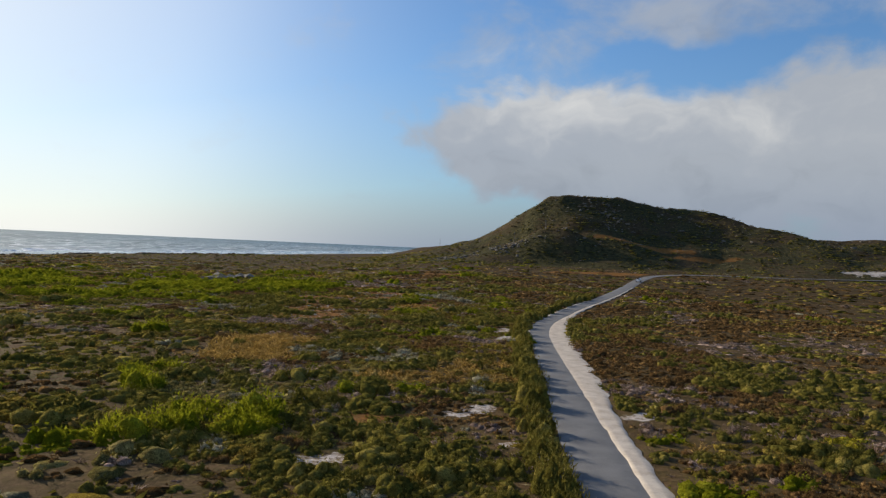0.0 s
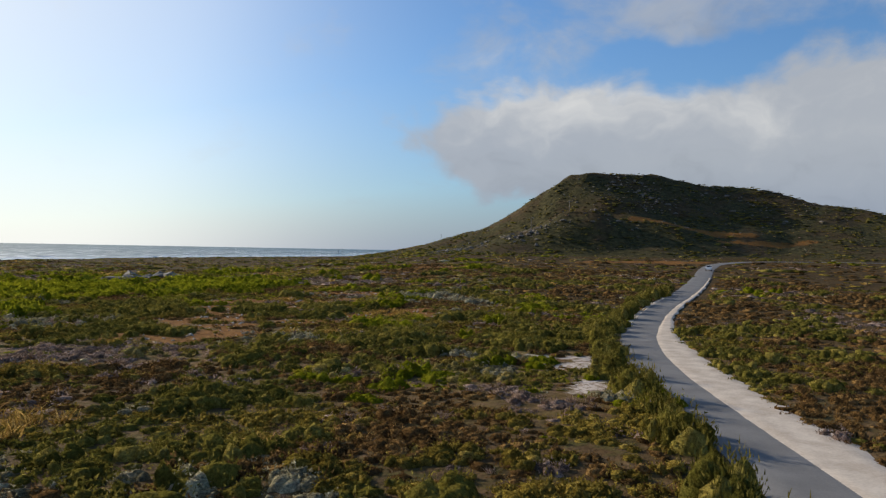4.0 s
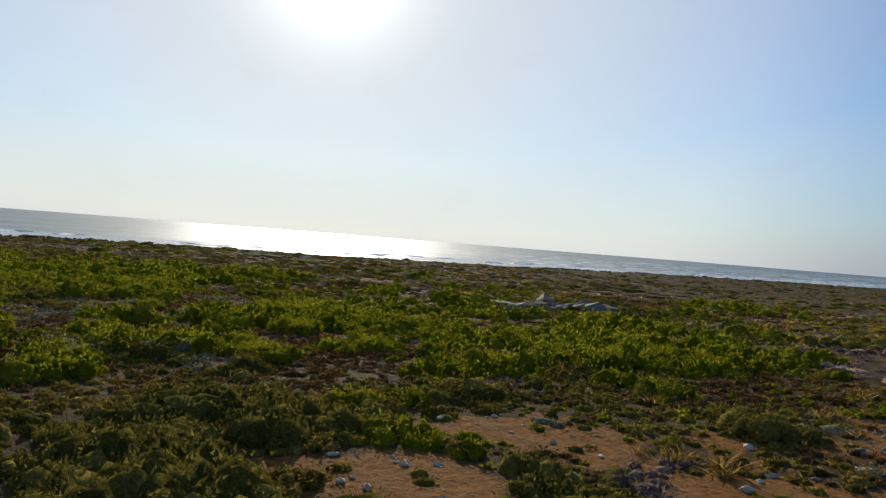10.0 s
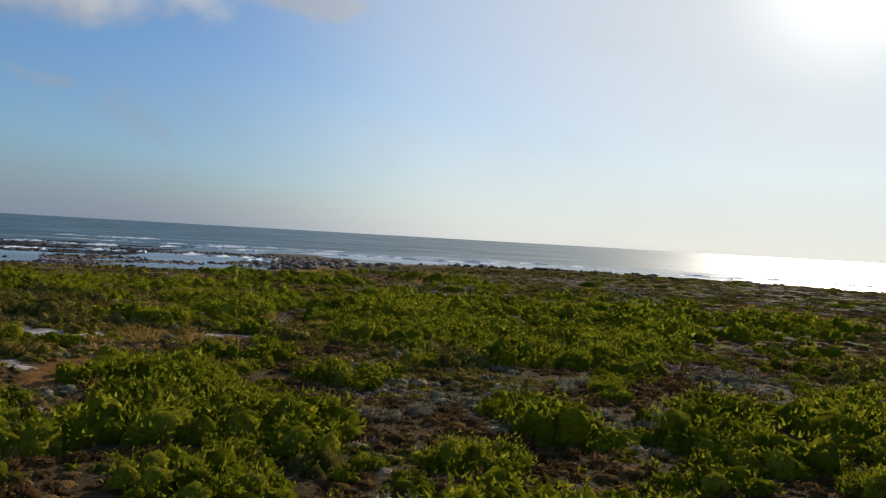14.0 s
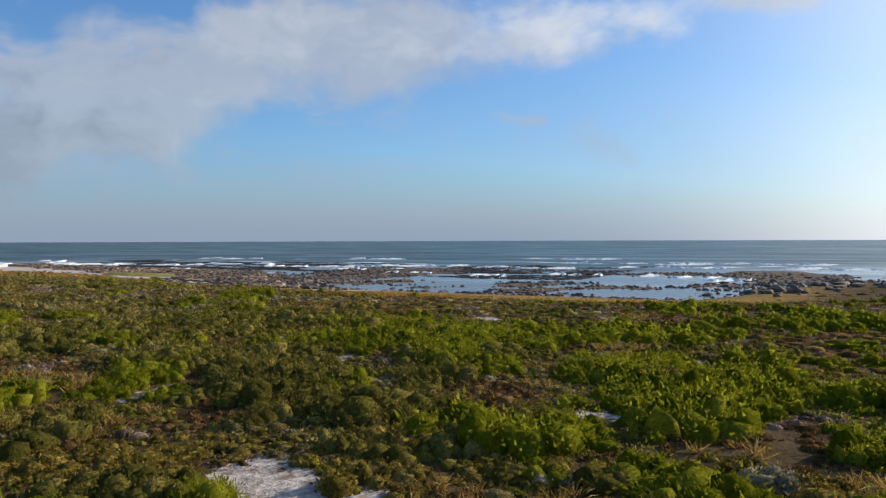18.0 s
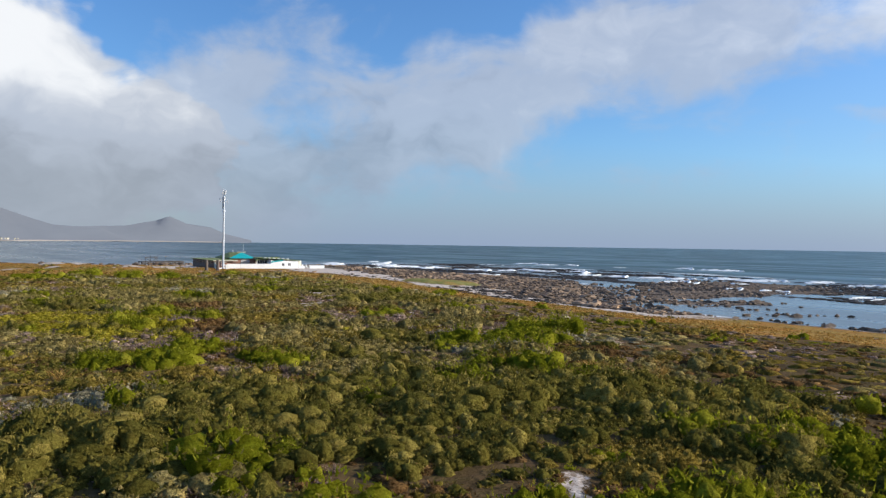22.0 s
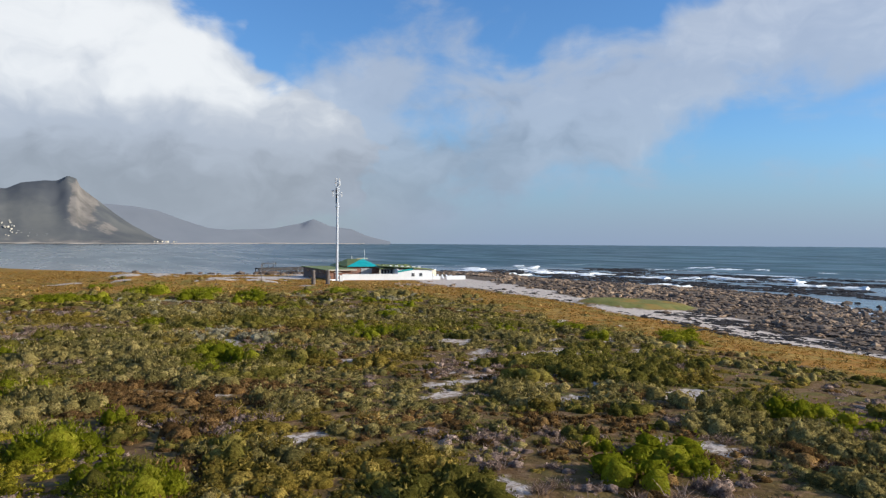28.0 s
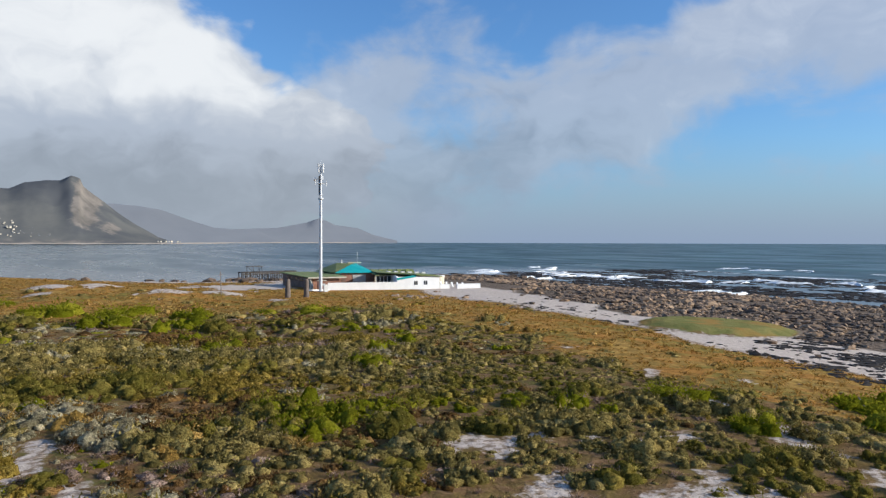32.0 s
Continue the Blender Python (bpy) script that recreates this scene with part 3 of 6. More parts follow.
TAN_ROCK = plain("tan_shore_rock", (0.20, 0.126, 0.072), (0.44, 0.305, 0.19), 2.2, 0.82, 0.0, 0.8, 7.0, 0.3, 0.08)
HILL_ROCK = plain("grey_hill_rock", (0.11, 0.095, 0.075), (0.27, 0.23, 0.185), 2.2, 0.85, 0.0, 0.8, 7.0, 0.2, 0.08)
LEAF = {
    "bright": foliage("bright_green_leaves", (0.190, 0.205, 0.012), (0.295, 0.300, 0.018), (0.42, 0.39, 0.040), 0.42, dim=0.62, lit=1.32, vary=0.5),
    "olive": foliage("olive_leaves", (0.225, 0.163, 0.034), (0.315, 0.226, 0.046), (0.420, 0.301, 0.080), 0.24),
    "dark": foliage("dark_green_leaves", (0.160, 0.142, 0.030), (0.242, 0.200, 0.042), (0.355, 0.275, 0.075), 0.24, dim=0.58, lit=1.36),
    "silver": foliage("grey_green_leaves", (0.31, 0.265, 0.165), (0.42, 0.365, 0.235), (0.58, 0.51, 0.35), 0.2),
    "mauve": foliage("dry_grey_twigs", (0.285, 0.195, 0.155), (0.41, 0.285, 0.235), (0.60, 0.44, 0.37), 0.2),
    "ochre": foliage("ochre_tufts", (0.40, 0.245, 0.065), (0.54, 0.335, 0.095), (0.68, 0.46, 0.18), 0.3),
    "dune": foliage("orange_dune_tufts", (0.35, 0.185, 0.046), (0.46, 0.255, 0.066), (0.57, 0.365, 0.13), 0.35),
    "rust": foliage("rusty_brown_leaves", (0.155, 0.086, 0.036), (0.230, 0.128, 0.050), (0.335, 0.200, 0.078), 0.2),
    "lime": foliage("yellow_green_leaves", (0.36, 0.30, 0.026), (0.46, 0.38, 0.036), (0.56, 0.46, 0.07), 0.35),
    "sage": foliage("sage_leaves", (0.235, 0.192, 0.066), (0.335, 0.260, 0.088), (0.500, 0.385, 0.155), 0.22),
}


# ---- ground, sea, road ----
def build_ground():
    xs = steps((-900, -420, 24), (-420, -300, 2.7), (-300, 70, 1.9), (70, 260, 4), (260, 480, 9), (480, 1600, 56))
    ys = steps((-900, -260, 26), (-260, -130, 5), (-130, 250, 1.9), (250, 370, 5), (370, 500, 2.6), (500, 620, 8), (620, 1900, 40))
    x, y = [a.ravel() for a in np.meshgrid(xs, ys, indexing="ij")]
    z = height(x, y)
    me = mesh_of("ground", np.stack([x, y, z], 1), grid_faces(len(xs), len(ys)), True)
    sand, earth, grass, lawn = zones(x, y)
    sea_d = to_line(x, y, LAND, True) * np.where(inside(x, y, LAND), 1, -1)
    rocky = smooth(rock_edge(y) - x + 12 * (field(x, y, 20, 41) - 0.5) + 8 * (field(x, y, 5, 42) - 0.5), 0, 6) * (y < 60) * (y > -240) * (1 - lawn)
    hillside = smooth(np.maximum(crest_rise(x, y, CREST, 110, 60), crest_rise(x, y, KNOLL, 42, 48)), 0.3, 3.0)
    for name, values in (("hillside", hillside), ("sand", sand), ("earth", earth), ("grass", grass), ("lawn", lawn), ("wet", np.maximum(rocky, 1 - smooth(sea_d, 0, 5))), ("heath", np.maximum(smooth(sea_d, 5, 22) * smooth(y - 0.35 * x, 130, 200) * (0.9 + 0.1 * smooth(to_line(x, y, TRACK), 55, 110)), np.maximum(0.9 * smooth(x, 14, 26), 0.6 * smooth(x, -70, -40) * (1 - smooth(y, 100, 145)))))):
        attribute(me, name, values)
    me.materials.append(GROUND)
    tagged(new("ground", me), "low sandy coastal plain rising to a scrubby hill", "ground", kind="structure")


def build_sea():
    xs = steps((-4900, -1000, 150), (-1000, -560, 16), (-560, -150, 3.5), (-150, 200, 30), (200, 4900, 400))
    ys = steps((-4900, -900, 150), (-900, -420, 20), (-420, 420, 4.0), (420, 1600, 24), (1600, 4900, 150))
    x, y = [a.ravel() for a in np.meshgrid(xs, ys, indexing="ij")]
    sea_d = -to_line(x, y, LAND, True) * np.where(inside(x, y, LAND), 1, -1)
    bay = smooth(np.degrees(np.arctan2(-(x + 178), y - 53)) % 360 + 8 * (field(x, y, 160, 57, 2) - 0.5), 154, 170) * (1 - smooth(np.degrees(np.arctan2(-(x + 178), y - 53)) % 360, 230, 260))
    wave = np.sin((sea_d + 26 * field(x, y, 120, 51, 2)) / 9.5) * smooth(sea_d, 30, 90) * (1 - smooth(sea_d, 260, 420))
    z = SEA + 0.35 * np.maximum(wave, -0.2) * field(x, y, 40, 52, 2) + 0.25 * (field(x, y, 14, 53, 2) - 0.5) * smooth(sea_d, 15, 60)
    me = mesh_of("sea", np.stack([x, y, z], 1), grid_faces(len(xs), len(ys)), True)
    lines = smooth(wave, 0.72, 0.98) * smooth(field(x, y, 55, 55, 2), 0.45, 0.62)
    surf = smooth(sea_d, 35, 100) * (1 - smooth(sea_d, 150, 300))
    rim = (1 - smooth(np.abs(sea_d - 3), 1.5, 5.0)) * 0.6
    # real surf, plus extra white in the north that paints in sea haze
    attribute(me, "foam_haze", np.maximum(np.maximum(surf * (1 - bay) * (0.13 + 0.72 * lines), rim), -0.25 + 0.1 * (sea_d < 600) + 0.74 * smooth(y + 0.5 * x, 200, 520) * (1 - smooth(sea_d, 1200, 3000))))
    # bay share added so its water pales like reflected cloud
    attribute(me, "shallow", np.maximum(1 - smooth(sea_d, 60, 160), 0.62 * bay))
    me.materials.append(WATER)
    tagged(new("sea", me), "blue-green ocean with white surf and calm rocky shallows", "sea", kind="structure")


def strip(name, line, left, right, lift, mat, label, ragged=0.0, seed=0):
    """A strip that follows a line of the plan, from left to right of it (metres), just above the ground."""
    d = np.concatenate([[0], np.cumsum(np.hypot(*np.diff(line, axis=0).T))])
    s = np.arange(0, d[-1], 1.5)
    # rounded bends
    px, py = [np.convolve(np.pad(np.interp(s, d, line[:, k]), 6, mode="edge"), np.ones(13) / 13, "valid") for k in (0, 1)]
    tx, ty = np.gradient(px), np.gradient(py)
    length = np.hypot(tx, ty)
    nx, ny = ty / length, -tx / length
    cols = 7
    verts = []
    for k in range(cols):
        l, r = [np.interp(s, d, v) if np.ndim(v) else v for v in (left, right)]
        off = l + (r - l) * k / (cols - 1)
        rag = ragged * (field(s * 1.0, s * 0 + 3.3 * seed, 3.0, 60 + seed) - 0.5) * (1 if k == cols - 1 else 0)
        rag = rag + (ragged * 0.6 * (field(s * 1.0, s * 0 + 7.3 * seed, 2.0, 70 + seed) - 0.5) if k == 0 else 0)
        x, y = px + nx * (off + rag), py + ny * (off + rag)
        verts.append(np.stack([x, y, height(px, py) + lift + (0.05 * (field(x, y, 1.2, 61) - 0.3) if ragged else 0) - (0.12 if k in (0, cols - 1) else 0)], 1))
    v = np.stack(verts, 1).reshape(-1, 3)
    me = mesh_of(name, v, grid_faces(len(s), cols)[:, ::-1], True)
    me.materials.append(mat)
    return tagged(new(name, me), label, "road", kind="structure")


build_ground()
build_sea()
strip("road_verge", ROAD[:15], (2.0, 2.0, 2.0, 1.9, 1.5, 0.7, 0.4, 0.4, 0.9, 1.5, 1.7, 1.8, 1.9, 2.0, 2.0), (3.2, 3.2, 3.2, 3.6, 4.3, 4.8, 5.0, 5.0, 4.6, 3.8, 3.2, 3.0, 2.9, 2.6, 2.3), 0.135, VERGE,
      "pale sand drifted along and over the edge of the tarred road", 1.5, 1)
strip("road_verge", ROAD[9:13], -2.9, -1.3, 0.06, VERGE, "thin drift of pale sand along the tarred road", 0.9, 2)
strip("road", ROAD, -2.4, 2.2, 0.12, ASPHALT, "narrow worn tarred road through the scrub", 0.35, 3)


# ---- shrubs ----
def leaf_clump(rng, quads, mounds, ring, leaf, upright, flat=0.62, wide=0.3):
    """A bush one metre in radius: several rounded mounds grown together, with leaf blades all over them. Returns places and triangles."""
    verts, tris = [], []
    spots = []
    for b in range(mounds):
        a, q = 6.283 * b / max(1, mounds) + rng.uniform(-0.5, 0.5), (0 if mounds == 1 else rng.uniform(0.3, 0.72))
        spots.append((q * math.cos(a), q * math.sin(a), (0.95 if mounds == 1 else rng.uniform(0.38, 0.68)), flat * rng.uniform(0.55, 1.15)))
    for cx, cy, rad, tall in spots:
        base = len(verts)
        for level, (h, r) in enumerate(((0.0, 0.98), (0.66, 0.80))):
            for k in range(ring):
                a = 6.283 * (k + 0.5 * level) / ring
                w = 0.84 * rad * r * rng.uniform(0.55, 1.2)
                verts.append((cx + w * math.cos(a), cy + w * math.sin(a), 0.80 * h * tall * rng.uniform(0.5, 1.25)))
        verts.append((cx + rng.uniform(-0.1, 0.1), cy + rng.uniform(-0.1, 0.1), tall * rng.uniform(0.55, 0.85)))
        for k in range(ring):
            j = (k + 1) % ring
            tris += [(base + k, base + j, base + ring + k), (base + j, base + ring + j, base + ring + k), (base + ring + k, base + ring + j, base + 2 * ring)]
    for _ in range(quads):
        cx, cy, rad, tall = spots[rng.integers(len(spots))]
        d = rng.normal(size=3)
        d[2] = abs(d[2]) * 0.9 + 0.1
        d /= np.linalg.norm(d)
        q = rng.uniform(0.62, 1.12)
        p = np.array((cx + d[0] * rad * q, cy + d[1] * rad * q, max(0.04, d[2] * tall * q)))
        up = d * 0.8 + rng.normal(size=3) * 0.55 + (0, 0, upright)
        up /= np.linalg.norm(up)
        t = np.cross(up, rng.normal(size=3))
        t /= np.linalg.norm(t) + 1e-9
        s = leaf * rng.uniform(0.6, 1.35)
        i = len(verts)
        verts += [tuple(p - t * s * wide - up * s * 0.3), tuple(p + t * s * wide - up * s * 0.3), tuple(p + up * s)]
        tris.append((i, i + 1, i + 2))
    return np.array(verts), np.array(tris)


def twig_clump(rng, blades, tall, spread, thick):
    """Thin blades or twigs fanning out of one foot."""
    verts, tris = [], []
    for _ in range(blades):
        a, r = rng.uniform(0, 6.283), rng.uniform(0.0, 0.45)
        foot = np.array((r * math.cos(a), r * math.sin(a), 0.0))
        b, lean = rng.uniform(0, 6.283), rng.uniform(0.2, spread)
        tip = foot + np.array((lean * math.cos(b), lean * math.sin(b), tall * rng.uniform(0.6, 1.1)))
        side = np.array((-math.sin(b + rng.normal()), math.cos(b + rng.normal()), rng.normal() * 0.5)) * thick
        mid = (foot + tip) * 0.5 + (0, 0, 0.12 * tall)
        i = len(verts)
        verts += [tuple(foot - side), tuple(foot + side), tuple(mid + side * 0.9), tuple(mid - side * 0.9), tuple(tip)]
        tris += [(i, i + 1, i + 2), (i, i + 2, i + 3), (i + 3, i + 2, i + 4)]
    return np.array(verts), np.array(tris)


def hash_of(word):
    return sum(ord(c) * (i + 3) for i, c in enumerate(word))


BLADE = {"bright": 0.115, "olive": 0.10, "dark": 0.11, "silver": 0.085, "rust": 0.09, "sage": 0.095, "lime": 0.10, "ochre": 0.12, "mauve": 0.10}
BRUSH = ("bright", "dark")     # upright shoots


def templates(species, layer, level):
    """Some bushes of one kind: tall mounds or low cover, in three grades of detail."""
    rng = np.random.default_rng(hash_of(species) + level + 10 * (layer == "low"))
    made = []
    brush = species in BRUSH
    for _ in range(6):
        if species == "ochre" and layer == "low" or species == "mauve" and layer == "mound" and len(made) % 3 != 1:
            blades = ((54, 16, 6) if layer == "mound" else (30, 9, 4))[level]
            made.append(twig_clump(rng, blades, 0.62, 1.0, (0.020, 0.05, 0.11)[level] * (1.0 if layer == "mound" else 1.5)))
        elif layer == "mound":
            made.append(leaf_clump(rng, (190 if brush else 150, 46, 6)[level], (5, 3, 1)[level], (5, 5, 4)[level], BLADE[species] * (0.72 if brush else 0.95, 1.1, 2.2)[level], 0.3 if brush else 0.15,
                                   0.70 if brush else 0.62, 0.34 if brush else 0.46))
        else:
            made.append(leaf_clump(rng, (34, 8, 3)[level], (2, 1, 1)[level], (4, 5, 4)[level], BLADE[species] * (1.25, 1.9, 3.0)[level], 0.15, 0.36, 0.36))
    return made


SPECIES = ("bright", "olive", "dark", "silver", "mauve", "ochre", "rust", "sage", "lime")


def vigour(x, y):
    """How tall the heath grows: clumps of mounds where high, low brown cover where low."""
    return field(x, y, 10, 90, 3) + 0.22 * (field(x, y, 60, 91, 2) - 0.5)


STANDS = []


def stand(kind, *spots):
    """Places where one plant rules: x, y, half length, half width, turn, weight."""
    for spot in spots:
        STANDS.append((kind,) + spot)


# stands all over the plain
stand("bright", (-94, 172, 8, 5, 20, 0.5), (-104, 179, 7, 5, 30, 0.5), (-106, 201, 7, 3.5, 30, 0.5), (-95, 194, 3, 2.4, 0, 0.5), (-90, 166, 4, 3, 0, 0.4), (-120, 195, 14, 7, 60, 0.35), (-70, 196, 6, 3, 20, 0.4), (-84, 212, 12, 5, 30, 0.4), (-75, 240, 22, 8, 30, 0.45), (-55, 222, 10, 5, 20, 0.35), (-28, 54, 5, 7, 20, 0.4), (-136, 168, 6, 4, 40, 0.4), (-150, 150, 10, 4, 40, 0.35), (-156, 144, 6, 4, 30, 0.45))
stand("bright", (-166, 135, 6, 3, 30, 0.4), (-145, 85, 5, 3, 20, 0.5), (-190, 88, 9, 3.5, 30, 0.5), (-175, 92, 3, 2.5, 0, 0.4))
stand("dark", (-137, 134, 5, 8, 0, 0.4), (-206, 34, 12, 18, 20, 0.26), (-200, 10, 12, 12, 20, 0.18), (-38, 186, 9, 6, 40, 0.35), (-60, 190, 9, 6, 0, 0.25), (42, 100, 12, 12, 0, 0.22))
stand("olive", (-117, 148, 5, 4, 0, 0.45), (-60, 179, 5, 4, 0, 0.4), (-190, 6, 8, 10, 0, 0.15))
stand("rust", (-172, 42, 9, 19, 20, 0.14), (-91, 186, 4.5, 3, 0, 0.6), (-101, 164, 5, 3, 0, 0.5), (-76, 200, 7, 4, 0, 0.3), (-84, 190, 5, 3, 0, 0.3), (38, 140, 16, 26, 0, 0.25), (-96, 290, 14, 6, 0, 0.6), (-165, 62, 6, 5, 0, 0.25), (30, 118, 14, 24, 0, 0.3))
stand("ochre", (-4, 89, 6, 8, 0, 0.62), (-11, 85, 3, 4, 0, 0.6), (46, 132, 10, 6, 0, 0.3), (8, 140, 4, 4, 0, 0.5))
stand("silver", (-5, 193, 9, 7, 20, 0.4), (-89, 176, 4, 2.5, 0, 0.6), (-98, 192, 4, 2.5, 20, 0.45), (-93, 199, 4, 2, 0, 0.5), (-76, 185, 3, 2.5, 0, 0.6), (-70, 191, 3, 2.4, 0, 0.6), (-94, 217, 7, 3, 0, 0.4), (-144, 133, 3, 3, 0, 0.5), (30, 66, 10, 10, 0, 0.25))
stand("mauve", (24, 88, 8, 12, 0, 0.22), (-152, 66, 6, 4, 20, 0.3), (-157, 56, 2.5, 2, 0, 0.7), (-150, 100, 7, 4, 10, 0.25), (-140, 120, 6, 4, 0, 0.25), (-195, 30, 6, 4, 0, 0.25), (-185, 55, 5, 4, 0, 0.2), (-112, 140, 6, 5, 0, 0.3))
stand("lime", (34, 64, 3, 1.6, 20, 0.6), (-147, 53, 9, 6, 10, 0.5), (-140, 44, 6, 5, 0, 0.5), (-158, 48, 4, 6, 0, 0.6), (-160, 91, 4, 3, 0, 0.4), (-134, 106, 5, 4, 0, 0.4))
# round the sandy hollow
stand("dark", (-112, 151, 3.41, 2.52, 115, 0.5), (-114, 154, 2.2, 1.995, 117, 0.5), (-118, 141, 1.43, 5.88, 117, 0.5), (-138, 135, 2.09, 9.45, 118, 0.5), (-134, 141, 3.19, 7.455, 117, 0.5), (-141, 141, 2.64, 7.56, 118, 0.5), (-129, 154, 3.3, 3.045, 117, 0.5), (-141, 152, 2.31, 4.935, 115, 0.5), (-123, 161, 2.75, 1.89, 117, 0.5), (-130, 167, 1.98, 5.565, 117, 0.5), (-124, 169, 1.43, 2.94, 114, 0.5), (-135, 171, 1.76, 5.04, 117, 0.5), (-131, 178, 2.53, 2.73, 115, 0.5), (-122, 167, 2.09, 2.31, 118, 0.5))
stand("dark", (-141, 109, 6.38, 12, 116, 0.5), (-154, 114, 11.55, 12, 116, 0.5))
stand("olive", (-115, 150, 3.08, 1.785, 117, 0.5), (-122, 160, 1.87, 5.985, 115, 0.5))
stand("mauve", (-119, 147, 2.31, 2.52, 119, 0.45), (-138, 178, 3.08, 1.785, 116, 0.45), (-139, 167, 1.54, 2.205, 115, 0.45))
stand("bright", (-134, 133, 3.41, 10.29, 117, 0.5), (-156, 144, 8.47, 5.88, 116, 0.5), (-124, 173, 1.87, 1.995, 115, 0.5), (-124, 176, 2.97, 1.575, 118, 0.5), (-150, 174, 3.19, 6.3, 115, 0.5), (-160, 179, 4.51, 4.62, 116, 0.5), (-143, 170, 4.51, 1.995, 116, 0.5), (-172, 162, 9.79, 6.09, 116, 0.5), (-197, 176, 9.24, 11.235, 115, 0.5), (-147, 164, 5.06, 3.465, 117, 0.5))
stand("rust", (-138, 157, 3.85, 3.78, 117, 0.4), (-126, 146, 2.64, 2.625, 114, 0.4))
stand("ochre", (-127, 160, 3.96, 1.995, 117, 0.55), (-130, 174, 2.31, 2.205, 118, 0.55))
stand("silver", (-137, 169, 1.43, 3.99, 114, 0.6), (-138, 173, 2.2, 2.835, 117, 0.6), (-127, 176, 1.76, 1.89, 117, 0.6), (-125, 129, 2.75, 4.935, 117, 0.6))
stand("lime", (-120, 158, 1.43, 2.415, 117, 0.6))
# where the heath opens to the shore
stand("silver", (-88, 173, 2.75, 3.36, 95, 0.6), (-86, 178, 1.54, 1.47, 94, 0.6), (-92, 203, 2.2, 3.57, 96, 0.6), (-92, 199, 1.54, 1.89, 98, 0.6), (-82, 198, 1.65, 1.365, 90, 0.6), (-103, 216, 7.59, 3.99, 98, 0.6))
stand("rust", (-81, 172, 1.87, 3.675, 93, 0.4), (-90, 186, 3.63, 3.78, 97, 0.4), (-84, 193, 3.08, 2.94, 94, 0.4), (-96, 181, 2.2, 4.095, 99, 0.4), (-80, 183, 1.87, 1.995, 90, 0.4), (-97, 202, 4.51, 3.885, 97, 0.4))
stand("bright", (-87, 182, 1.43, 2.94, 98, 0.5), (-92, 193, 1.43, 3.57, 99, 0.5), (-88, 194, 1.43, 2.94, 95, 0.5), (-84, 188, 1.43, 1.995, 96, 0.5), (-79, 177, 1.43, 1.365, 90, 0.5), (-90, 208, 3.96, 4.83, 96, 0.5), (-80, 198, 1.43, 1.365, 90, 0.5), (-105, 198, 2.53, 3.885, 100, 0.5), (-109, 204, 3.08, 4.2, 100, 0.5), (-101, 172, 6.16, 8.085, 99, 0.5), (-141, 228, 31.02, 11.34, 108, 0.5), (-144, 186, 24.86, 12, 113, 0.5))
stand("lime", (-98, 186, 2.31, 3.255, 98, 0.6))
stand("reed", (-31, 102, 9, 10, 0, 0.75), (-27, 110, 5, 5, 0, 0.7))
# round the bare red earth
stand("dark", (-28, 177, 4.7, 4, 32, 0.5), (-33, 183, 3.2, 4.8, 34, 0.5), (-23, 173, 1.9, 2, 28, 0.5), (-50, 180, 4.8, 9.7, 36, 0.5), (-22, 186, 4.6, 5.4, 33, 0.5), (-34, 207, 2.9, 3.2, 38, 0.5), (-18, 192, 3.8, 6.4, 33, 0.5), (-16, 171, 2.1, 1.9, 28, 0.5), (-11, 174, 3.2, 1.7, 28, 0.5), (-3, 179, 2.4, 2.1, 30, 0.5), (2, 205, 3.1, 12.1, 33, 0.5))
stand("silver", (-6, 202, 5.7, 11.5, 34, 0.6), (-11, 197, 2.7, 6, 33, 0.6), (-2, 192, 3.6, 4.6, 32, 0.6), (-5, 186, 3.1, 2.2, 31, 0.6))
stand("bright", (-55, 229, 15.1, 14, 47, 0.5), (-82, 216, 14.5, 14, 50, 0.5))
stand("mauve", (-32, 247, 16.6, 14, 46, 0.45), (-33, 193, 1.8, 5.3, 34, 0.45))
stand("rust", (-16, 277, 8.1, 14, 47, 0.4))
# beside the road
stand("ochre", (-1, 94, 2.8, 4.1, 15, 0.7), (4, 98, 3, 4.6, 15, 0.7), (-2, 85, 3.1, 3.2, 13, 0.7), (4, 86, 1.6, 2.7, 15, 0.7))
stand("silver", (1, 78, 1.9, 1.9, 12, 0.6), (-9, 99, 3.9, 2.7, 18, 0.6))
stand("bright", (-6, 78, 1.9, 2.6, 12, 0.5), (-11, 74, 1.7, 2.1, 13, 0.5), (-1, 86, 1.6, 2.4, 15, 0.5), (-4, 103, 3.8, 3.1, 18, 0.5))
stand("mauve", (-15, 75, 1.7, 1.9, 13, 0.45), (43, 127, 7.9, 12.3, 20, 0.45))
stand("dark", (28, 122, 4.6, 10.4, 19, 0.5))
stand("rust", (24, 96, 4.7, 6.5, 15, 0.4))
# towards the glare
stand("bright", (-79, 177, 2.7, 2.9, 82, 0.5), (-69, 175, 1.4, 3.3, 78, 0.5), (-76, 191, 4.1, 3.8, 82, 0.5), (-72, 199, 2.1, 2.7, 79, 0.5), (-70, 202, 2.1, 2.8, 79, 0.5), (-67, 206, 2.2, 2.7, 80, 0.5), (-63, 191, 1.8, 2.1, 77, 0.5), (-60, 188, 2, 1.3, 75, 0.5), (-58, 199, 2.9, 2.4, 76, 0.5), (-58, 207, 4.7, 4.2, 75, 0.5), (-64, 218, 3.4, 4.5, 80, 0.5), (-67, 180, 2.5, 2.4, 78, 0.5), (-62, 183, 1.9, 1.3, 74, 0.5))
stand("silver", (-74, 183, 3.2, 2.5, 79, 0.6), (-67, 190, 1.9, 1.7, 78, 0.6))
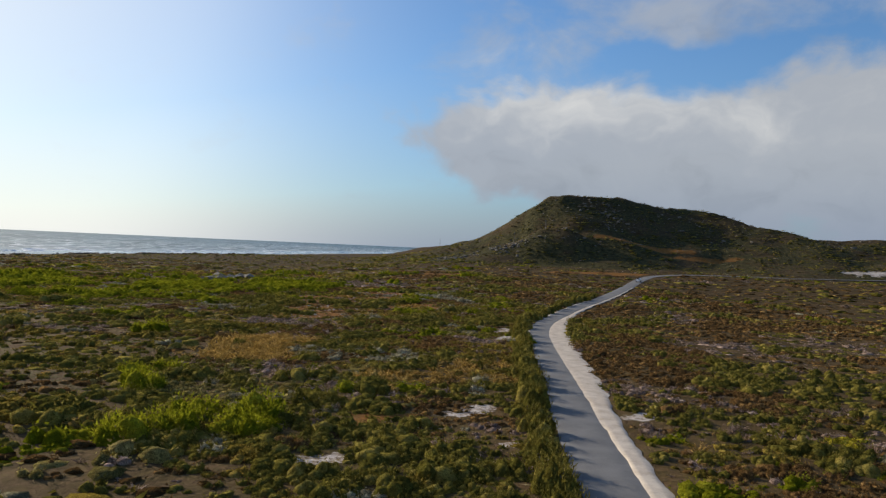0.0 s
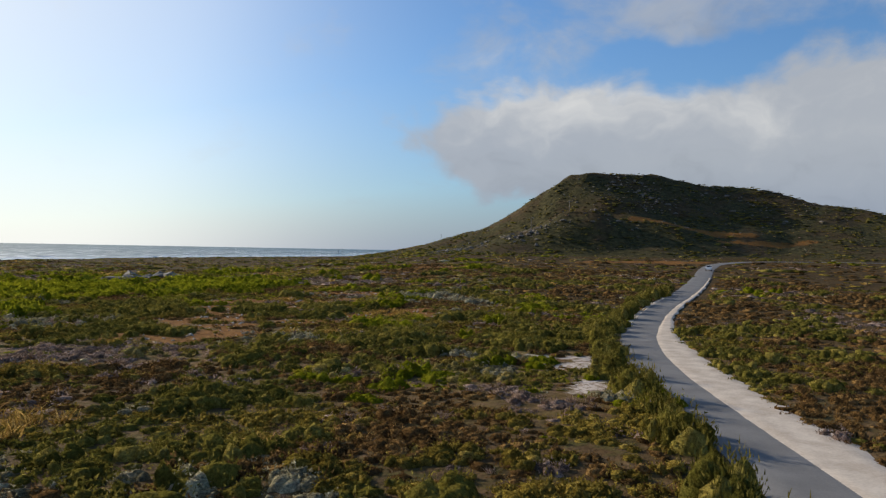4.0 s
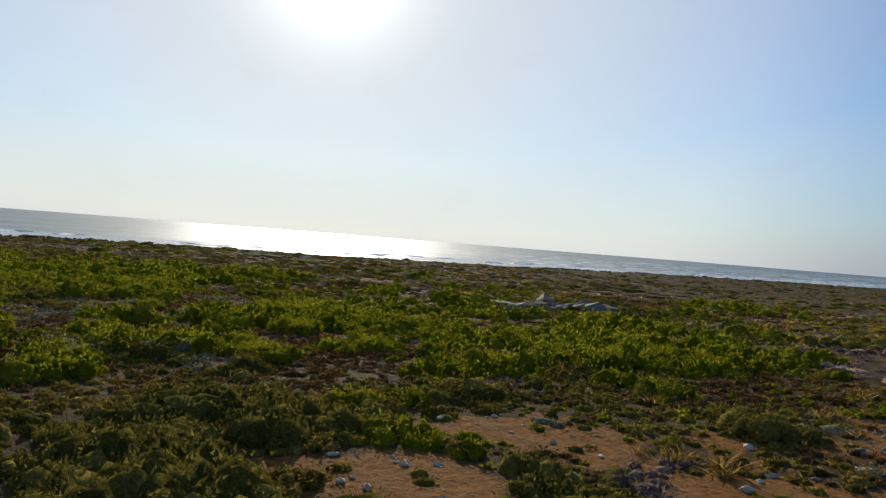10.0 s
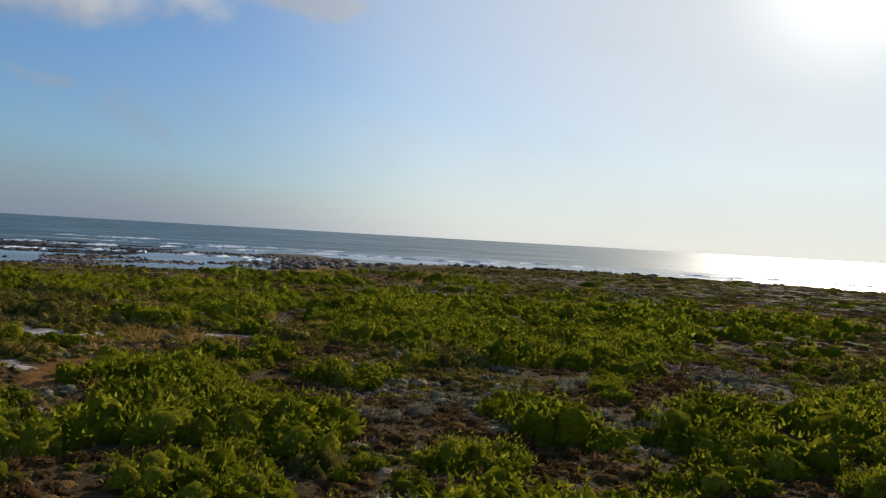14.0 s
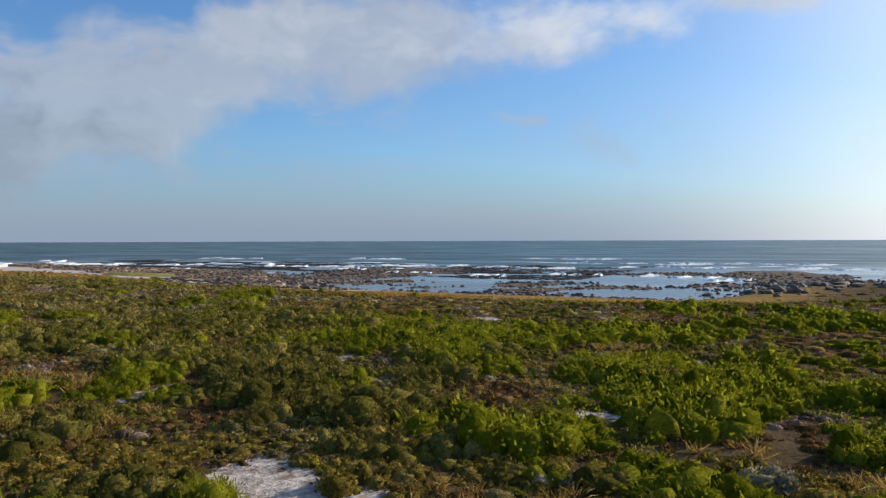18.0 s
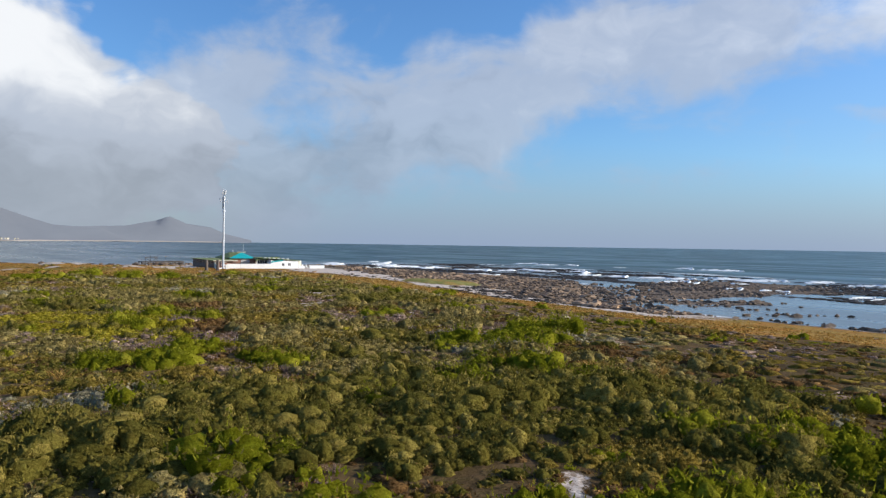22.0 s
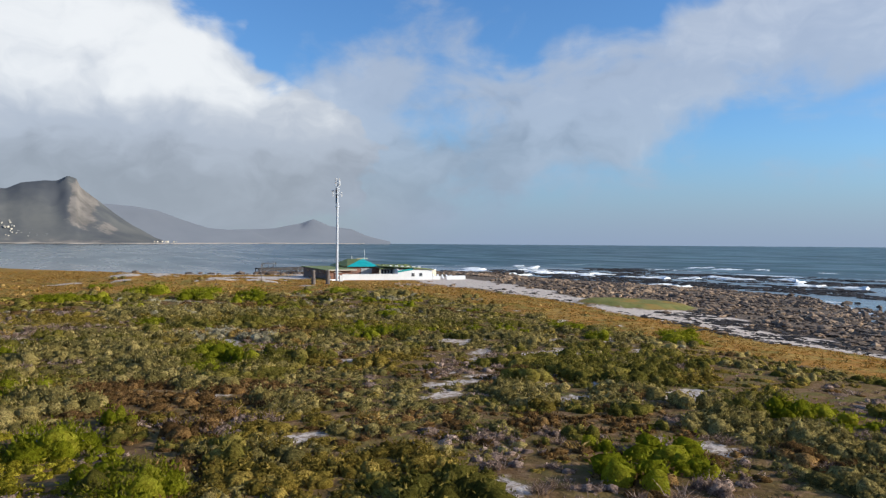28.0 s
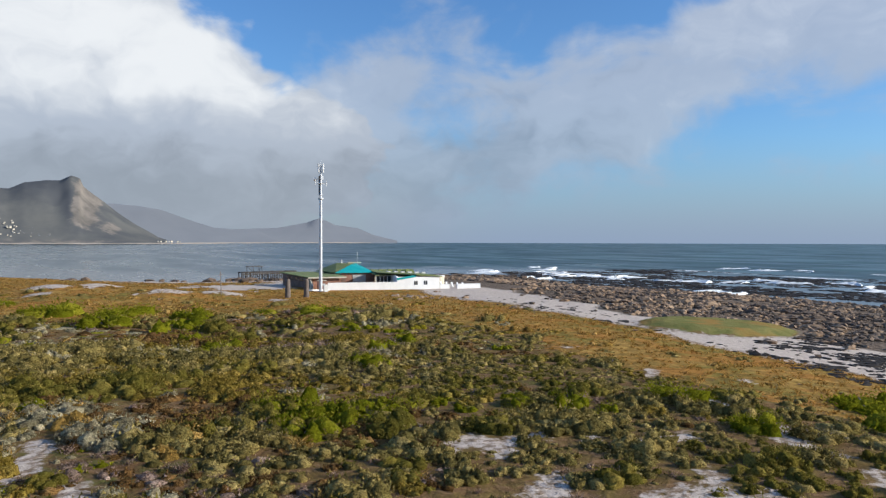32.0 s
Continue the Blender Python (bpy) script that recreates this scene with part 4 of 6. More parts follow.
# before the works
stand("bright", (-186, 61, 3.8, 3.1, 153, 0.5))
stand("sage", (-197, 60, 4.8, 5.9, 154, 0.4), (-192, 68, 2.3, 2.8, 155, 0.4), (-199, 50, 6.2, 4.2, 155, 0.4))
stand("olive", (-180, 60, 3.3, 3.6, 153, 0.4), (-175, 54, 4.4, 4.2, 155, 0.4), (-171, 47, 4, 5.3, 155, 0.4))
stand("rust", (-188, 52, 4.2, 3, 155, 0.4))
LUSH = {"bright": 0.40, "dark": 0.40, "olive": 0.30, "lime": 0.1, "silver": 0.35, "rust": -0.5, "ochre": 0.25, "mauve": 0.1, "reed": -0.6, "sage": 0.3}   # tall or low growth of the stands


def scatter(x0, x1, y0, y1, step, lo, hi, seed, layer, unseen=False):
    """Places for bushes between two distances from the middle of the heath: x, y, species, size."""
    rng = np.random.default_rng(seed)
    xs, ys = np.meshgrid(np.arange(x0, x1, step), np.arange(y0, y1, step))
    x = xs.ravel() + rng.uniform(-0.55, 0.55, xs.size) * step
    y = ys.ravel() + rng.uniform(-0.55, 0.55, xs.size) * step
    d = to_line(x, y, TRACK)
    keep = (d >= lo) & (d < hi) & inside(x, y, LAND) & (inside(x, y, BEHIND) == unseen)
    x, y = x[keep], y[keep]
    sand, earth, grass, lawn = zones(x, y)
    road_d = to_line(x, y, ROAD)
    tx = np.interp(y, ROAD[:, 1], ROAD[:, 0])
    open_ = (sand > 0.50) | (lawn > 0.2) | ((x > tx - 2.9) & (x < tx + 4.4) & (road_d < 5.4)) | (road_d < 2.7) | ((earth > 0.4) & (rng.random(len(x)) < (0.96 if layer == "mound" else 0.8)))
    open_ |= (x < -222) & (y < -84) | (x < sand_edge(y) - 3) & (y < 60)
    open_ |= (grass > 0.5) & (rng.random(len(x)) < (0.93 if layer == "mound" else 0.8))
    x, y, grass, tx = x[~open_], y[~open_], grass[~open_], tx[~open_]
    v, stands = vigour(x, y), {}
    for name, px, py, a, b, turn, weight in STANDS:
        c, si = math.cos(radians(turn)), math.sin(radians(turn))
        dx, dy = x - px, y - py
        share = weight * np.exp(-((c * dx + si * dy) / a) ** 4 - ((c * dy - si * dx) / b) ** 4)
        stands[name] = np.maximum(stands[name], share) if name in stands else share
    for name, share in stands.items():
        v = v + LUSH[name] * share
    south = 1 - smooth(y - 0.35 * x, 128, 190)                        # tall sage heath nearer the buildings
    green = np.exp(-((x + 105) / 80) ** 2 - ((y - 215) / 62) ** 2)    # bright mounds towards the shore
    sages = south * (1 - smooth(x, -105, -60))
    mid = np.exp(-((x + 138) / 34) ** 2 - ((y - 146) / 30) ** 2)
    east = smooth(x, -40, 10)
    brown = smooth(x, 12, 24) * (y < 330)                                # reddish heath beyond the road
    lime = np.exp(-((x + 152) / 11) ** 2 - ((y - 50) / 26) ** 2) + 0.6 * np.exp(-((x + 186) / 9) ** 2 - ((y - 88) / 9) ** 2)   # yellow-green mats
    hedge = (x > tx - 8) & (x < tx) & (y > 40) & (y < 230)
    near = smooth(x, -75, -45) * (1 - smooth(y, 150, 175))             # dense dark heath along the road
    thick = 0.50 - 0.16 * near - 0.25 * south * (1 - near) - 0.05 * mid - 0.05 * east - 0.10 * green - 0.1 * hedge - 0.12 * brown - 0.1 * smooth(y, 330, 380)
    if layer == "mound":
        keep = v + rng.normal(size=len(x)) * 0.035 > thick
    else:
        keep = (v < thick + 0.05) | (rng.random(len(x)) < 0.35)
    x, y, v, thick, grass, south, sages, green, mid, east, near, lime, brown = [q[keep] for q in (x, y, v, thick, grass, south, sages, green, mid, east, near, lime, brown)]
    n = len(x)
    far = smooth(y, 330, 400)
    if layer == "mound":
        bias = (0.25 * green - 0.2 * smooth(x, -78, -50) * (1 - smooth(y, 198, 214)) * (1 - smooth(x, -22, -8)) + 0.03 * mid - 0.12 * south - 0.04 * east - 0.2 * far - 0.12 * brown, 0.05 + 0.04 * near - 0.02 * south - 0.1 * far - 0.12 * brown, 0.02 + 0.08 * near * (1 - brown) + 0.16 * mid + 0.05 * east - 0.03 * south + 0.32 * far + 0.02 * brown, -0.14 + 0.03 * south - 0.1 * brown,
                -0.12 + 0.09 * south + 0.07 * sages + 0.04 * east + 0.08 * brown, -0.3 + 0 * x, -0.09 + 0.01 * south + 0.04 * east + 0.10 * far + 0.24 * brown, -0.17 + 0.25 * sages - 0.22 * brown, -0.3 + 0.02 * south)
    else:
        bias = (-0.06 + 0.08 * green, 0.0 + 0.02 * east, 0.0 + 0.03 * east + 0.06 * brown + 0.06 * near, -0.14 + 0.08 * green, -0.06 + 0.03 * east, -0.10 + 0.04 * east - 0.06 * south - 0.12 * near - 0.05 * green, 0.10 + 0.04 * east - 0.07 * sages + 0.08 * brown + 0.04 * green, -0.03 + 0.17 * sages - 0.12 * brown, -0.3 + 0 * x)
    score = np.stack([field(x, y, 10 + k % 4, 71 + k, 3) + b + rng.normal(size=n) * 0.085 for k, b in enumerate(bias)])
    score[5] += grass * 0.5
    score[8] += 0.46 * lime
    score[5] += 0.55 * np.exp(-((x + 31) / 6) ** 2 - ((y - 98) / 9) ** 2) + 0.16 * np.exp(-((x + 6) / 8) ** 2 - ((y - 74) / 10) ** 2)   # reeds
    for name, share in stands.items():
        score[SPECIES.index("ochre" if name == "reed" else name)] += share[keep] * (0.3 if layer == "low" and name == "silver" else 1.0)
    kind = np.argmax(score, 0)
    hump = field(x, y, 4.2, 96, 2)                                     # rounded mounds with gaps between them
    gap = (kind == 0) & (hump < 0.37)
    kind[gap] = 6
    if layer == "mound":
        size = (0.78 + 0.95 * smooth(v - thick, 0.0, 0.22)) * rng.uniform(0.65, 1.2, n) * np.where((kind == 0) | (kind == 2) | (kind == 7), 1.12, 0.85)
        size = size * np.where(kind == 4, 0.72, 1.0) * (1 - 0.25 * east) * (1 - 0.12 * south) * (1 - 0.04 * brown) * np.where(kind == 0, 1.12, 1.0) * (0.62 + 0.66 * smooth(hump, 0.34, 0.64)) * np.where(gap, 0.6, 1.0)
    else:
        size = rng.uniform(0.8, 1.5, n) * np.where(kind == 0, 0.8, 1.0)
    return x, y, kind, size, rng


def build_scrub():
    sheets = {s: ([], []) for s in SPECIES}
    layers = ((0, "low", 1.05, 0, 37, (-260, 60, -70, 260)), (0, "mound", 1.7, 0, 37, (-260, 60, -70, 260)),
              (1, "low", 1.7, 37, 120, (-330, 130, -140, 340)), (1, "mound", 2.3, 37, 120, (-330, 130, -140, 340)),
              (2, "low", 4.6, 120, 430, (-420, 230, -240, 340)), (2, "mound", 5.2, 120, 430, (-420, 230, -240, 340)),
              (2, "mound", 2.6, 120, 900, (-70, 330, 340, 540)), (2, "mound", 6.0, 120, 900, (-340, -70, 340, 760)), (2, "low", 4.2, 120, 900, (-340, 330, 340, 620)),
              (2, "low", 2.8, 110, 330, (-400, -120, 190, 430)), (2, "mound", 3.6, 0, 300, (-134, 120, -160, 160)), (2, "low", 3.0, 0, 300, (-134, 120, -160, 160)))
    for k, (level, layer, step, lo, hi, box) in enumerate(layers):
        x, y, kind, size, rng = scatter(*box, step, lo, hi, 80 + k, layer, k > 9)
        z = height(x, y)
        shore = to_line(x, y, LAND, True)
        size = size * (1.0, 1.2, 1.95 - 0.85 * (box[2] > 300))[level] * (0.45 + 0.55 * smooth(shore, 15, 100))
        turn = rng.uniform(0, 6.283, len(x))
        for s, name in enumerate(SPECIES):
            made = templates(name, layer, level)
            pick = rng.integers(0, len(made), len(x))
            for q, (v, t) in enumerate(made):
                at = np.where((kind == s) & (pick == q))[0]
                if not len(at):
                    continue
                c, si, r = np.cos(turn[at])[:, None], np.sin(turn[at])[:, None], size[at][:, None]
                tall = r * rng.uniform(0.75, 1.15, (len(at), 1)) * (1.0, 0.82, 0.42)[level]
                vv = np.stack([x[at][:, None] + r * (c * v[:, 0] - si * v[:, 1]), y[at][:, None] + r * (si * v[:, 0] + c * v[:, 1]),
                               z[at][:, None] - 0.05 + tall * v[:, 2]], -1)
                base = sum(len(a) for a in sheets[name][0]) + np.arange(len(at))[:, None, None] * len(v)
                sheets[name][0].append(vv.reshape(-1, 3))
                sheets[name][1].append((t[None] + base).reshape(-1, 3))
    words = {"bright": "bright green rounded coastal shrubs", "olive": "olive green low heathland shrubs", "dark": "dark green dense heathland shrubs",
             "silver": "grey-green silvery low shrubs", "mauve": "dry grey-brown twiggy shrubs", "ochre": "ochre dry tufts of grass and reed", "rust": "rusty brown low heathland shrubs",
             "sage": "dense sage green leafy shrubs", "lime": "low yellow-green mats of soft shrubs"}
    for name in SPECIES:
        v, t = sheets[name]
        me = mesh_of("scrub", np.concatenate(v), np.concatenate(t), True)
        me.materials.append(LEAF[name])
        tagged(new("scrub", me), words[name] + " covering the plain", "shrubs", kind="stuff")


build_scrub()


# ---- solid helpers ----
def box(bm, x0, x1, y0, y1, z0, z1, bevel=0.0):
    v = [bm.verts.new((x, y, z)) for z in (z0, z1) for x, y in ((x0, y0), (x1, y0), (x1, y1), (x0, y1))]
    faces = [bm.faces.new([v[i] for i in q]) for q in ((3, 2, 1, 0), (4, 5, 6, 7), (0, 1, 5, 4), (1, 2, 6, 5), (2, 3, 7, 6), (3, 0, 4, 7))]
    if bevel:
        edges = {e for f in faces for e in f.edges}
        bmesh.ops.bevel(bm, geom=list(edges), offset=bevel, segments=2, affect="EDGES", profile=0.5)
    return bm


def boxed(*dims, bevel=0.0):
    return box(bmesh.new(), *dims, bevel=bevel)


def rod(a, b, r0, r1=None, sides=10):
    """A round bar from a to b."""
    bm = bmesh.new()
    a, b = Vector(a), Vector(b)
    bmesh.ops.create_cone(bm, cap_ends=True, segments=sides, radius1=r0, radius2=r0 if r1 is None else r1, depth=(b - a).length,
                          matrix=Matrix.Translation((a + b) / 2) @ (b - a).to_track_quat("Z", "Y").to_matrix().to_4x4())
    return bm


def prism(outline, axis_from, axis_to):
    """An outline of (y, z) swept along x."""
    bm = bmesh.new()
    a = [bm.verts.new((axis_from, y, z)) for y, z in outline]
    b = [bm.verts.new((axis_to, y, z)) for y, z in outline]
    bm.faces.new(a)
    bm.faces.new(b[::-1])
    for i in range(len(a)):
        j = (i + 1) % len(a)
        bm.faces.new((a[j], a[i], b[i], b[j]))
    bmesh.ops.recalc_face_normals(bm, faces=bm.faces)
    return bm


def rock_mesh(rng, detail, flat=0.55):
    bm = bmesh.new()
    bmesh.ops.create_icosphere(bm, subdivisions=detail, radius=1.0)
    off = Vector(rng.uniform(-50, 50, 3))
    for v in bm.verts:
        k = 1 + 0.75 * noise.noise(v.co * 1.2 + off) + 0.3 * noise.noise(v.co * 3.1 + off)
        v.co = Vector((v.co.x * 1.35, v.co.y * 0.85, v.co.z * flat)) * k
    me = bpy.data.meshes.new("rock")
    bm.to_mesh(me)
    bm.free()
    return me


def ground_at(x, y):
    return float(height(np.array([x]), np.array([y]))[0])


WHITE_WALL = plain("white_painted_wall", (0.80, 0.80, 0.78), (0.90, 0.90, 0.88), 1.6, 0.8, 0.0, 0.15, 8.0)
CREAM = plain("cream_painted_wall", (0.52, 0.47, 0.36), (0.62, 0.57, 0.46), 1.4, 0.8, 0.0, 0.15, 8.0)
BRICK = plain("red_brown_brick", (0.23, 0.12, 0.085), (0.36, 0.195, 0.14), 0.7, 0.88, 0.0, 0.35, 6.0)
OLD_BRICK = plain("dark_weathered_brick", (0.15, 0.10, 0.08), (0.25, 0.165, 0.13), 0.7, 0.9, 0.0, 0.35, 6.0)
GREEN_ROOF = plain("mossy_green_roof", (0.14, 0.175, 0.06), (0.23, 0.26, 0.10), 2.0, 0.75, 0.0, 0.2, 9.0)
TEAL = plain("turquoise_roof_paint", (0.010, 0.30, 0.31), (0.02, 0.40, 0.40), 2.0, 0.55, 0.0, 0.15, 9.0)
GALV = plain("galvanised_steel", (0.50, 0.53, 0.56), (0.62, 0.64, 0.66), 1.2, 0.5, 0.35, 0.1, 9.0)
OFFWHITE = plain("off_white_plastic", (0.60, 0.60, 0.58), (0.74, 0.74, 0.72), 0.7, 0.55, 0.0, 0.05, 9.0)
BLACK = plain("black_cable", (0.02, 0.02, 0.022), (0.04, 0.04, 0.042), 0.5, 0.6, 0.0, 0.1, 9.0)
TIMBER = plain("tarred_timber", (0.035, 0.029, 0.025), (0.085, 0.07, 0.058), 0.6, 0.85, 0.0, 0.5, 8.0)
GREY_WOOD = plain("silvery_weathered_wood", (0.17, 0.14, 0.115), (0.30, 0.26, 0.22), 0.6, 0.85, 0.0, 0.5, 8.0)
DARK_GLASS = plain("dark_window_glass", (0.02, 0.024, 0.028), (0.035, 0.04, 0.045), 1.0, 0.12, 0.0, 0.0, 5.0, 0.6)
CONCRETE = plain("brown_rendered_pillar", (0.105, 0.085, 0.072), (0.20, 0.165, 0.14), 0.6, 0.9, 0.0, 0.5, 7.0)
DOOR_GREY = plain("pale_grey_roller_door", (0.44, 0.44, 0.43), (0.54, 0.54, 0.53), 1.0, 0.6, 0.0, 0.1, 9.0)
CAR_PAINT = plain("white_car_paint", (0.76, 0.76, 0.76), (0.82, 0.82, 0.82), 1.0, 0.25, 0.0, 0.0, 6.0, 0.5)
RUBBER = plain("black_rubber", (0.02, 0.02, 0.02), (0.035, 0.035, 0.035), 0.3, 0.85)
LAMP = plain("clear_lamp_glass", (0.55, 0.55, 0.55), (0.7, 0.7, 0.7), 0.3, 0.2)


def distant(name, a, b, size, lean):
    """Rock seen through miles of air: the haze is painted in as pale mottled colour and softened relief (lean towards
    an even upward normal).
    """
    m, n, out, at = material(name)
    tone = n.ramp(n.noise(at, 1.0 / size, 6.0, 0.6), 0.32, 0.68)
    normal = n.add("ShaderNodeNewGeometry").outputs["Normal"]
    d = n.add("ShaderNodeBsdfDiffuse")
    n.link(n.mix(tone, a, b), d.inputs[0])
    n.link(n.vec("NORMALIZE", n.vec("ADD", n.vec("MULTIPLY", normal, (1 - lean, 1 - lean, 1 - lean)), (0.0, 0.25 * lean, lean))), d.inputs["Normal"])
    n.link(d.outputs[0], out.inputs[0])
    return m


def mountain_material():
    """Scrub-grey slopes with bare tan rock; sunlight on the rock and haze are painted into the colours."""
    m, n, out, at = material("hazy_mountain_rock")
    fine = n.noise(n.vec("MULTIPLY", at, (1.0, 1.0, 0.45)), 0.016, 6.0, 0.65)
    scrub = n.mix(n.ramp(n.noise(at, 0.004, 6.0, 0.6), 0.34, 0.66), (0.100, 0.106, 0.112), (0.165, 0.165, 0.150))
    sunlit_rock = n.mix(n.ramp(fine, 0.32, 0.68), (0.15, 0.138, 0.122), (0.27, 0.240, 0.205))
    share = n.ramp(n.math("ADD", n.attribute("sunlit_rock"), n.math("MULTIPLY", n.math("SUBTRACT", fine, 0.5), 1.3)), 0.35, 0.65)
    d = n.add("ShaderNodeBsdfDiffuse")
    n.link(n.mix(share, scrub, sunlit_rock), d.inputs[0])
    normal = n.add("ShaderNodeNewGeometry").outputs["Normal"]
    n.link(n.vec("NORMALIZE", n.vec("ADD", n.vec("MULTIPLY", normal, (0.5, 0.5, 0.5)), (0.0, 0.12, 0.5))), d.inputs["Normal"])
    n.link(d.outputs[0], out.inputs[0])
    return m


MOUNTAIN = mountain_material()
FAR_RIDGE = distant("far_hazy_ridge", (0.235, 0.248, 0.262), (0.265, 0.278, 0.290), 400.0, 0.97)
FOAM = plain("sea_foam", (0.72, 0.76, 0.77), (0.86, 0.88, 0.88), 2.0, 0.8, 0.0, 0.6, 5.0, 0.2, 0.2)
KELP = plain("wet_kelp", (0.018, 0.015, 0.013), (0.055, 0.043, 0.032), 1.5, 0.7, 0.0, 0.4, 6.0, 0.15)


# ---- the far shore across the bay ----
def ridge_mesh(name, centre, near, far, outline, seed, lumps):
    """A mountain range over a span of bearings; outline gives bearing and the height of the crest in degrees."""
    az = np.arange(outline[0][0], outline[-1][0], 0.12)
    rs = np.linspace(near, far, 34)
    crest = np.interp(az, [o[0] for o in outline], [o[1] for o in outline])
    crest = crest * (1 + 0.07 * (field(az, az * 0, 1.3, seed + 7, 2) - 0.5))
    a, r = [q.ravel() for q in np.meshgrid(az, rs, indexing="ij")]
    h = np.repeat(crest, len(rs))
    u = (r - near) / (far - near)
    x, y = centre[0] - np.sin(np.radians(a)) * r, centre[1] + np.cos(np.radians(a)) * r
    top = np.tan(np.radians(h)) * (near + 0.72 * (far - near)) + 16
    rough = 0.6 * (field(x, y, lumps, seed, 4) - 0.5) + 0.7 * (np.abs(field(x, y, lumps * 0.45, seed + 4, 4) - 0.5) - 0.12)
    shape = np.where(u < 0.72, smooth(u, 0, 0.74) ** 0.85, 1 - 0.6 * smooth(u, 0.74, 1.0))
    z = SEA - 1 + top * shape * (1 + 0.85 * rough * np.sin(np.pi * np.clip(u / 0.72, 0, 1)))
    me = mesh_of(name, np.stack([x, y, z], 1), grid_faces(len(az), len(rs)), True)
    # where rock is painted paler as if in sun, by bearing and height
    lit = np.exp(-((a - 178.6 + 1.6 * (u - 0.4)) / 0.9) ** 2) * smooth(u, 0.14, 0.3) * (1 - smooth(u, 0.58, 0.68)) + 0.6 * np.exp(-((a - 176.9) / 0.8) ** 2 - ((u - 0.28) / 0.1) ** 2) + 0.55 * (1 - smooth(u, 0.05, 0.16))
    attribute(me, "sunlit_rock", lit)
    return me


def build_far_shore():
    eye = (-165, 75)
    for outline, near, far, seed, mat, label in (
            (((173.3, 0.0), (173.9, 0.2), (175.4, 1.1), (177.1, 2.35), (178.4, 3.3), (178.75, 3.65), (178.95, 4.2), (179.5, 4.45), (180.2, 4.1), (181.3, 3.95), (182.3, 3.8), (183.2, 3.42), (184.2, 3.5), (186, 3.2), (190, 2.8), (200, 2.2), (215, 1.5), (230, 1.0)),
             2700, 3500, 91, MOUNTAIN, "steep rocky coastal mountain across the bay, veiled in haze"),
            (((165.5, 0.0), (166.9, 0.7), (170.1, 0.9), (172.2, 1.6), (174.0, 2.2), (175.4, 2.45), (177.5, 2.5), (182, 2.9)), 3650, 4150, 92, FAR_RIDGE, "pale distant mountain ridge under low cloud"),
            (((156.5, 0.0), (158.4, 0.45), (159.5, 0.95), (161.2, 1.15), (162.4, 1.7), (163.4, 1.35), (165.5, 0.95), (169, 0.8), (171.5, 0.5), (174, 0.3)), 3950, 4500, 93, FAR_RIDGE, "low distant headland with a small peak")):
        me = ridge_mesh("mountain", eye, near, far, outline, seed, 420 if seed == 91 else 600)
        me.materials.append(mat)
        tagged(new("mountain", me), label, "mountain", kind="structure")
    a = np.arange(158.5, 232, 0.25)
    out = np.interp(a, (158.5, 166, 173, 175), (3860, 3600, 2760, 2655)) + 60 * (field(a, a * 0, 1.6, 95, 2) - 0.5)
    rows = [np.stack([eye[0] - np.sin(np.radians(a)) * (out + r), eye[1] + np.cos(np.radians(a)) * (out + r), z + 2.5 * field(a, a * 0 + r, 0.8, 96, 2)], 1)
            for r, z in ((0, SEA + 0.2), (35, SEA + 2.2), (125, SEA + 3.6))]
    me = mesh_of("beach", np.stack(rows, 1).reshape(-1, 3), grid_faces(len(a), 3), True)
    me.materials.append(VERGE)
    tagged(new("beach", me), "long pale beach along the foot of the far mountains", "beach", kind="structure")
    rng = np.random.default_rng(5)
    house = thing("house", "small white seaside house on the far mountain foot", "house", group="houses across the bay")
    part("wall", boxed(-7, 7, -5, 5, -8, 5.0), CREAM, house)
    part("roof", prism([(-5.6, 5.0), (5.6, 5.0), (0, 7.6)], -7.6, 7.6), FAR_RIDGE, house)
    ring = [house]
    for _ in range(70):
        ring.append(copy_thing(house, Matrix()))
    for ob in ring:
        az = 180.7 + abs(rng.normal()) * 2.6 if rng.random() < 0.85 else rng.uniform(172, 176)
        r = 2790 + rng.uniform(0, 40) + 46 * max(0, az - 180.7) * rng.random()
        x, y = eye[0] - math.sin(radians(az)) * r, eye[1] + math.cos(radians(az)) * r
        u = (r - 2700) / 800
        top = math.tan(radians(min(4.0, max(0.4, 3.4)))) * (2700 + 576) + 16
        z = SEA - 1 + top * float(smooth(np.array([u]), 0, 0.74)[0]) ** 0.85 if az > 178 else SEA + 10
        ob.matrix_world = pose(x, y, z, 0, 0, rng.uniform(0, 180)) @ Matrix.Diagonal((*([rng.uniform(0.28, 0.5)] * 3), 1))


# ---- the walled works on the point ----
YARD = Matrix(((-0.989, -0.151, 0, -231.4), (0.151, -0.989, 0, -109.6), (0, 0, 1, 0.0), (0, 0, 0, 1)))   # x along the front wall, y towards the bay


def at_yard(x, y, z=0.0, turn=0.0):
    return YARD @ pose(x, y, z, 0, 0, turn)


def window_parts(name, parent, x, z, w, h, y):
    """A window in a wall that faces -y."""
    frame_ = part(name, boxed(x - w / 2, x + w / 2, y - 0.03, y + 0.05, z, z + h), OFFWHITE, parent)
    for k in range(2):
        part("pane", boxed(x - w / 2 + 0.07 + k * w / 2, x + k * w / 2 - 0.04, y - 0.05, y - 0.034, z + 0.08, z + h - 0.08), DARK_GLASS, frame_)
    return frame_


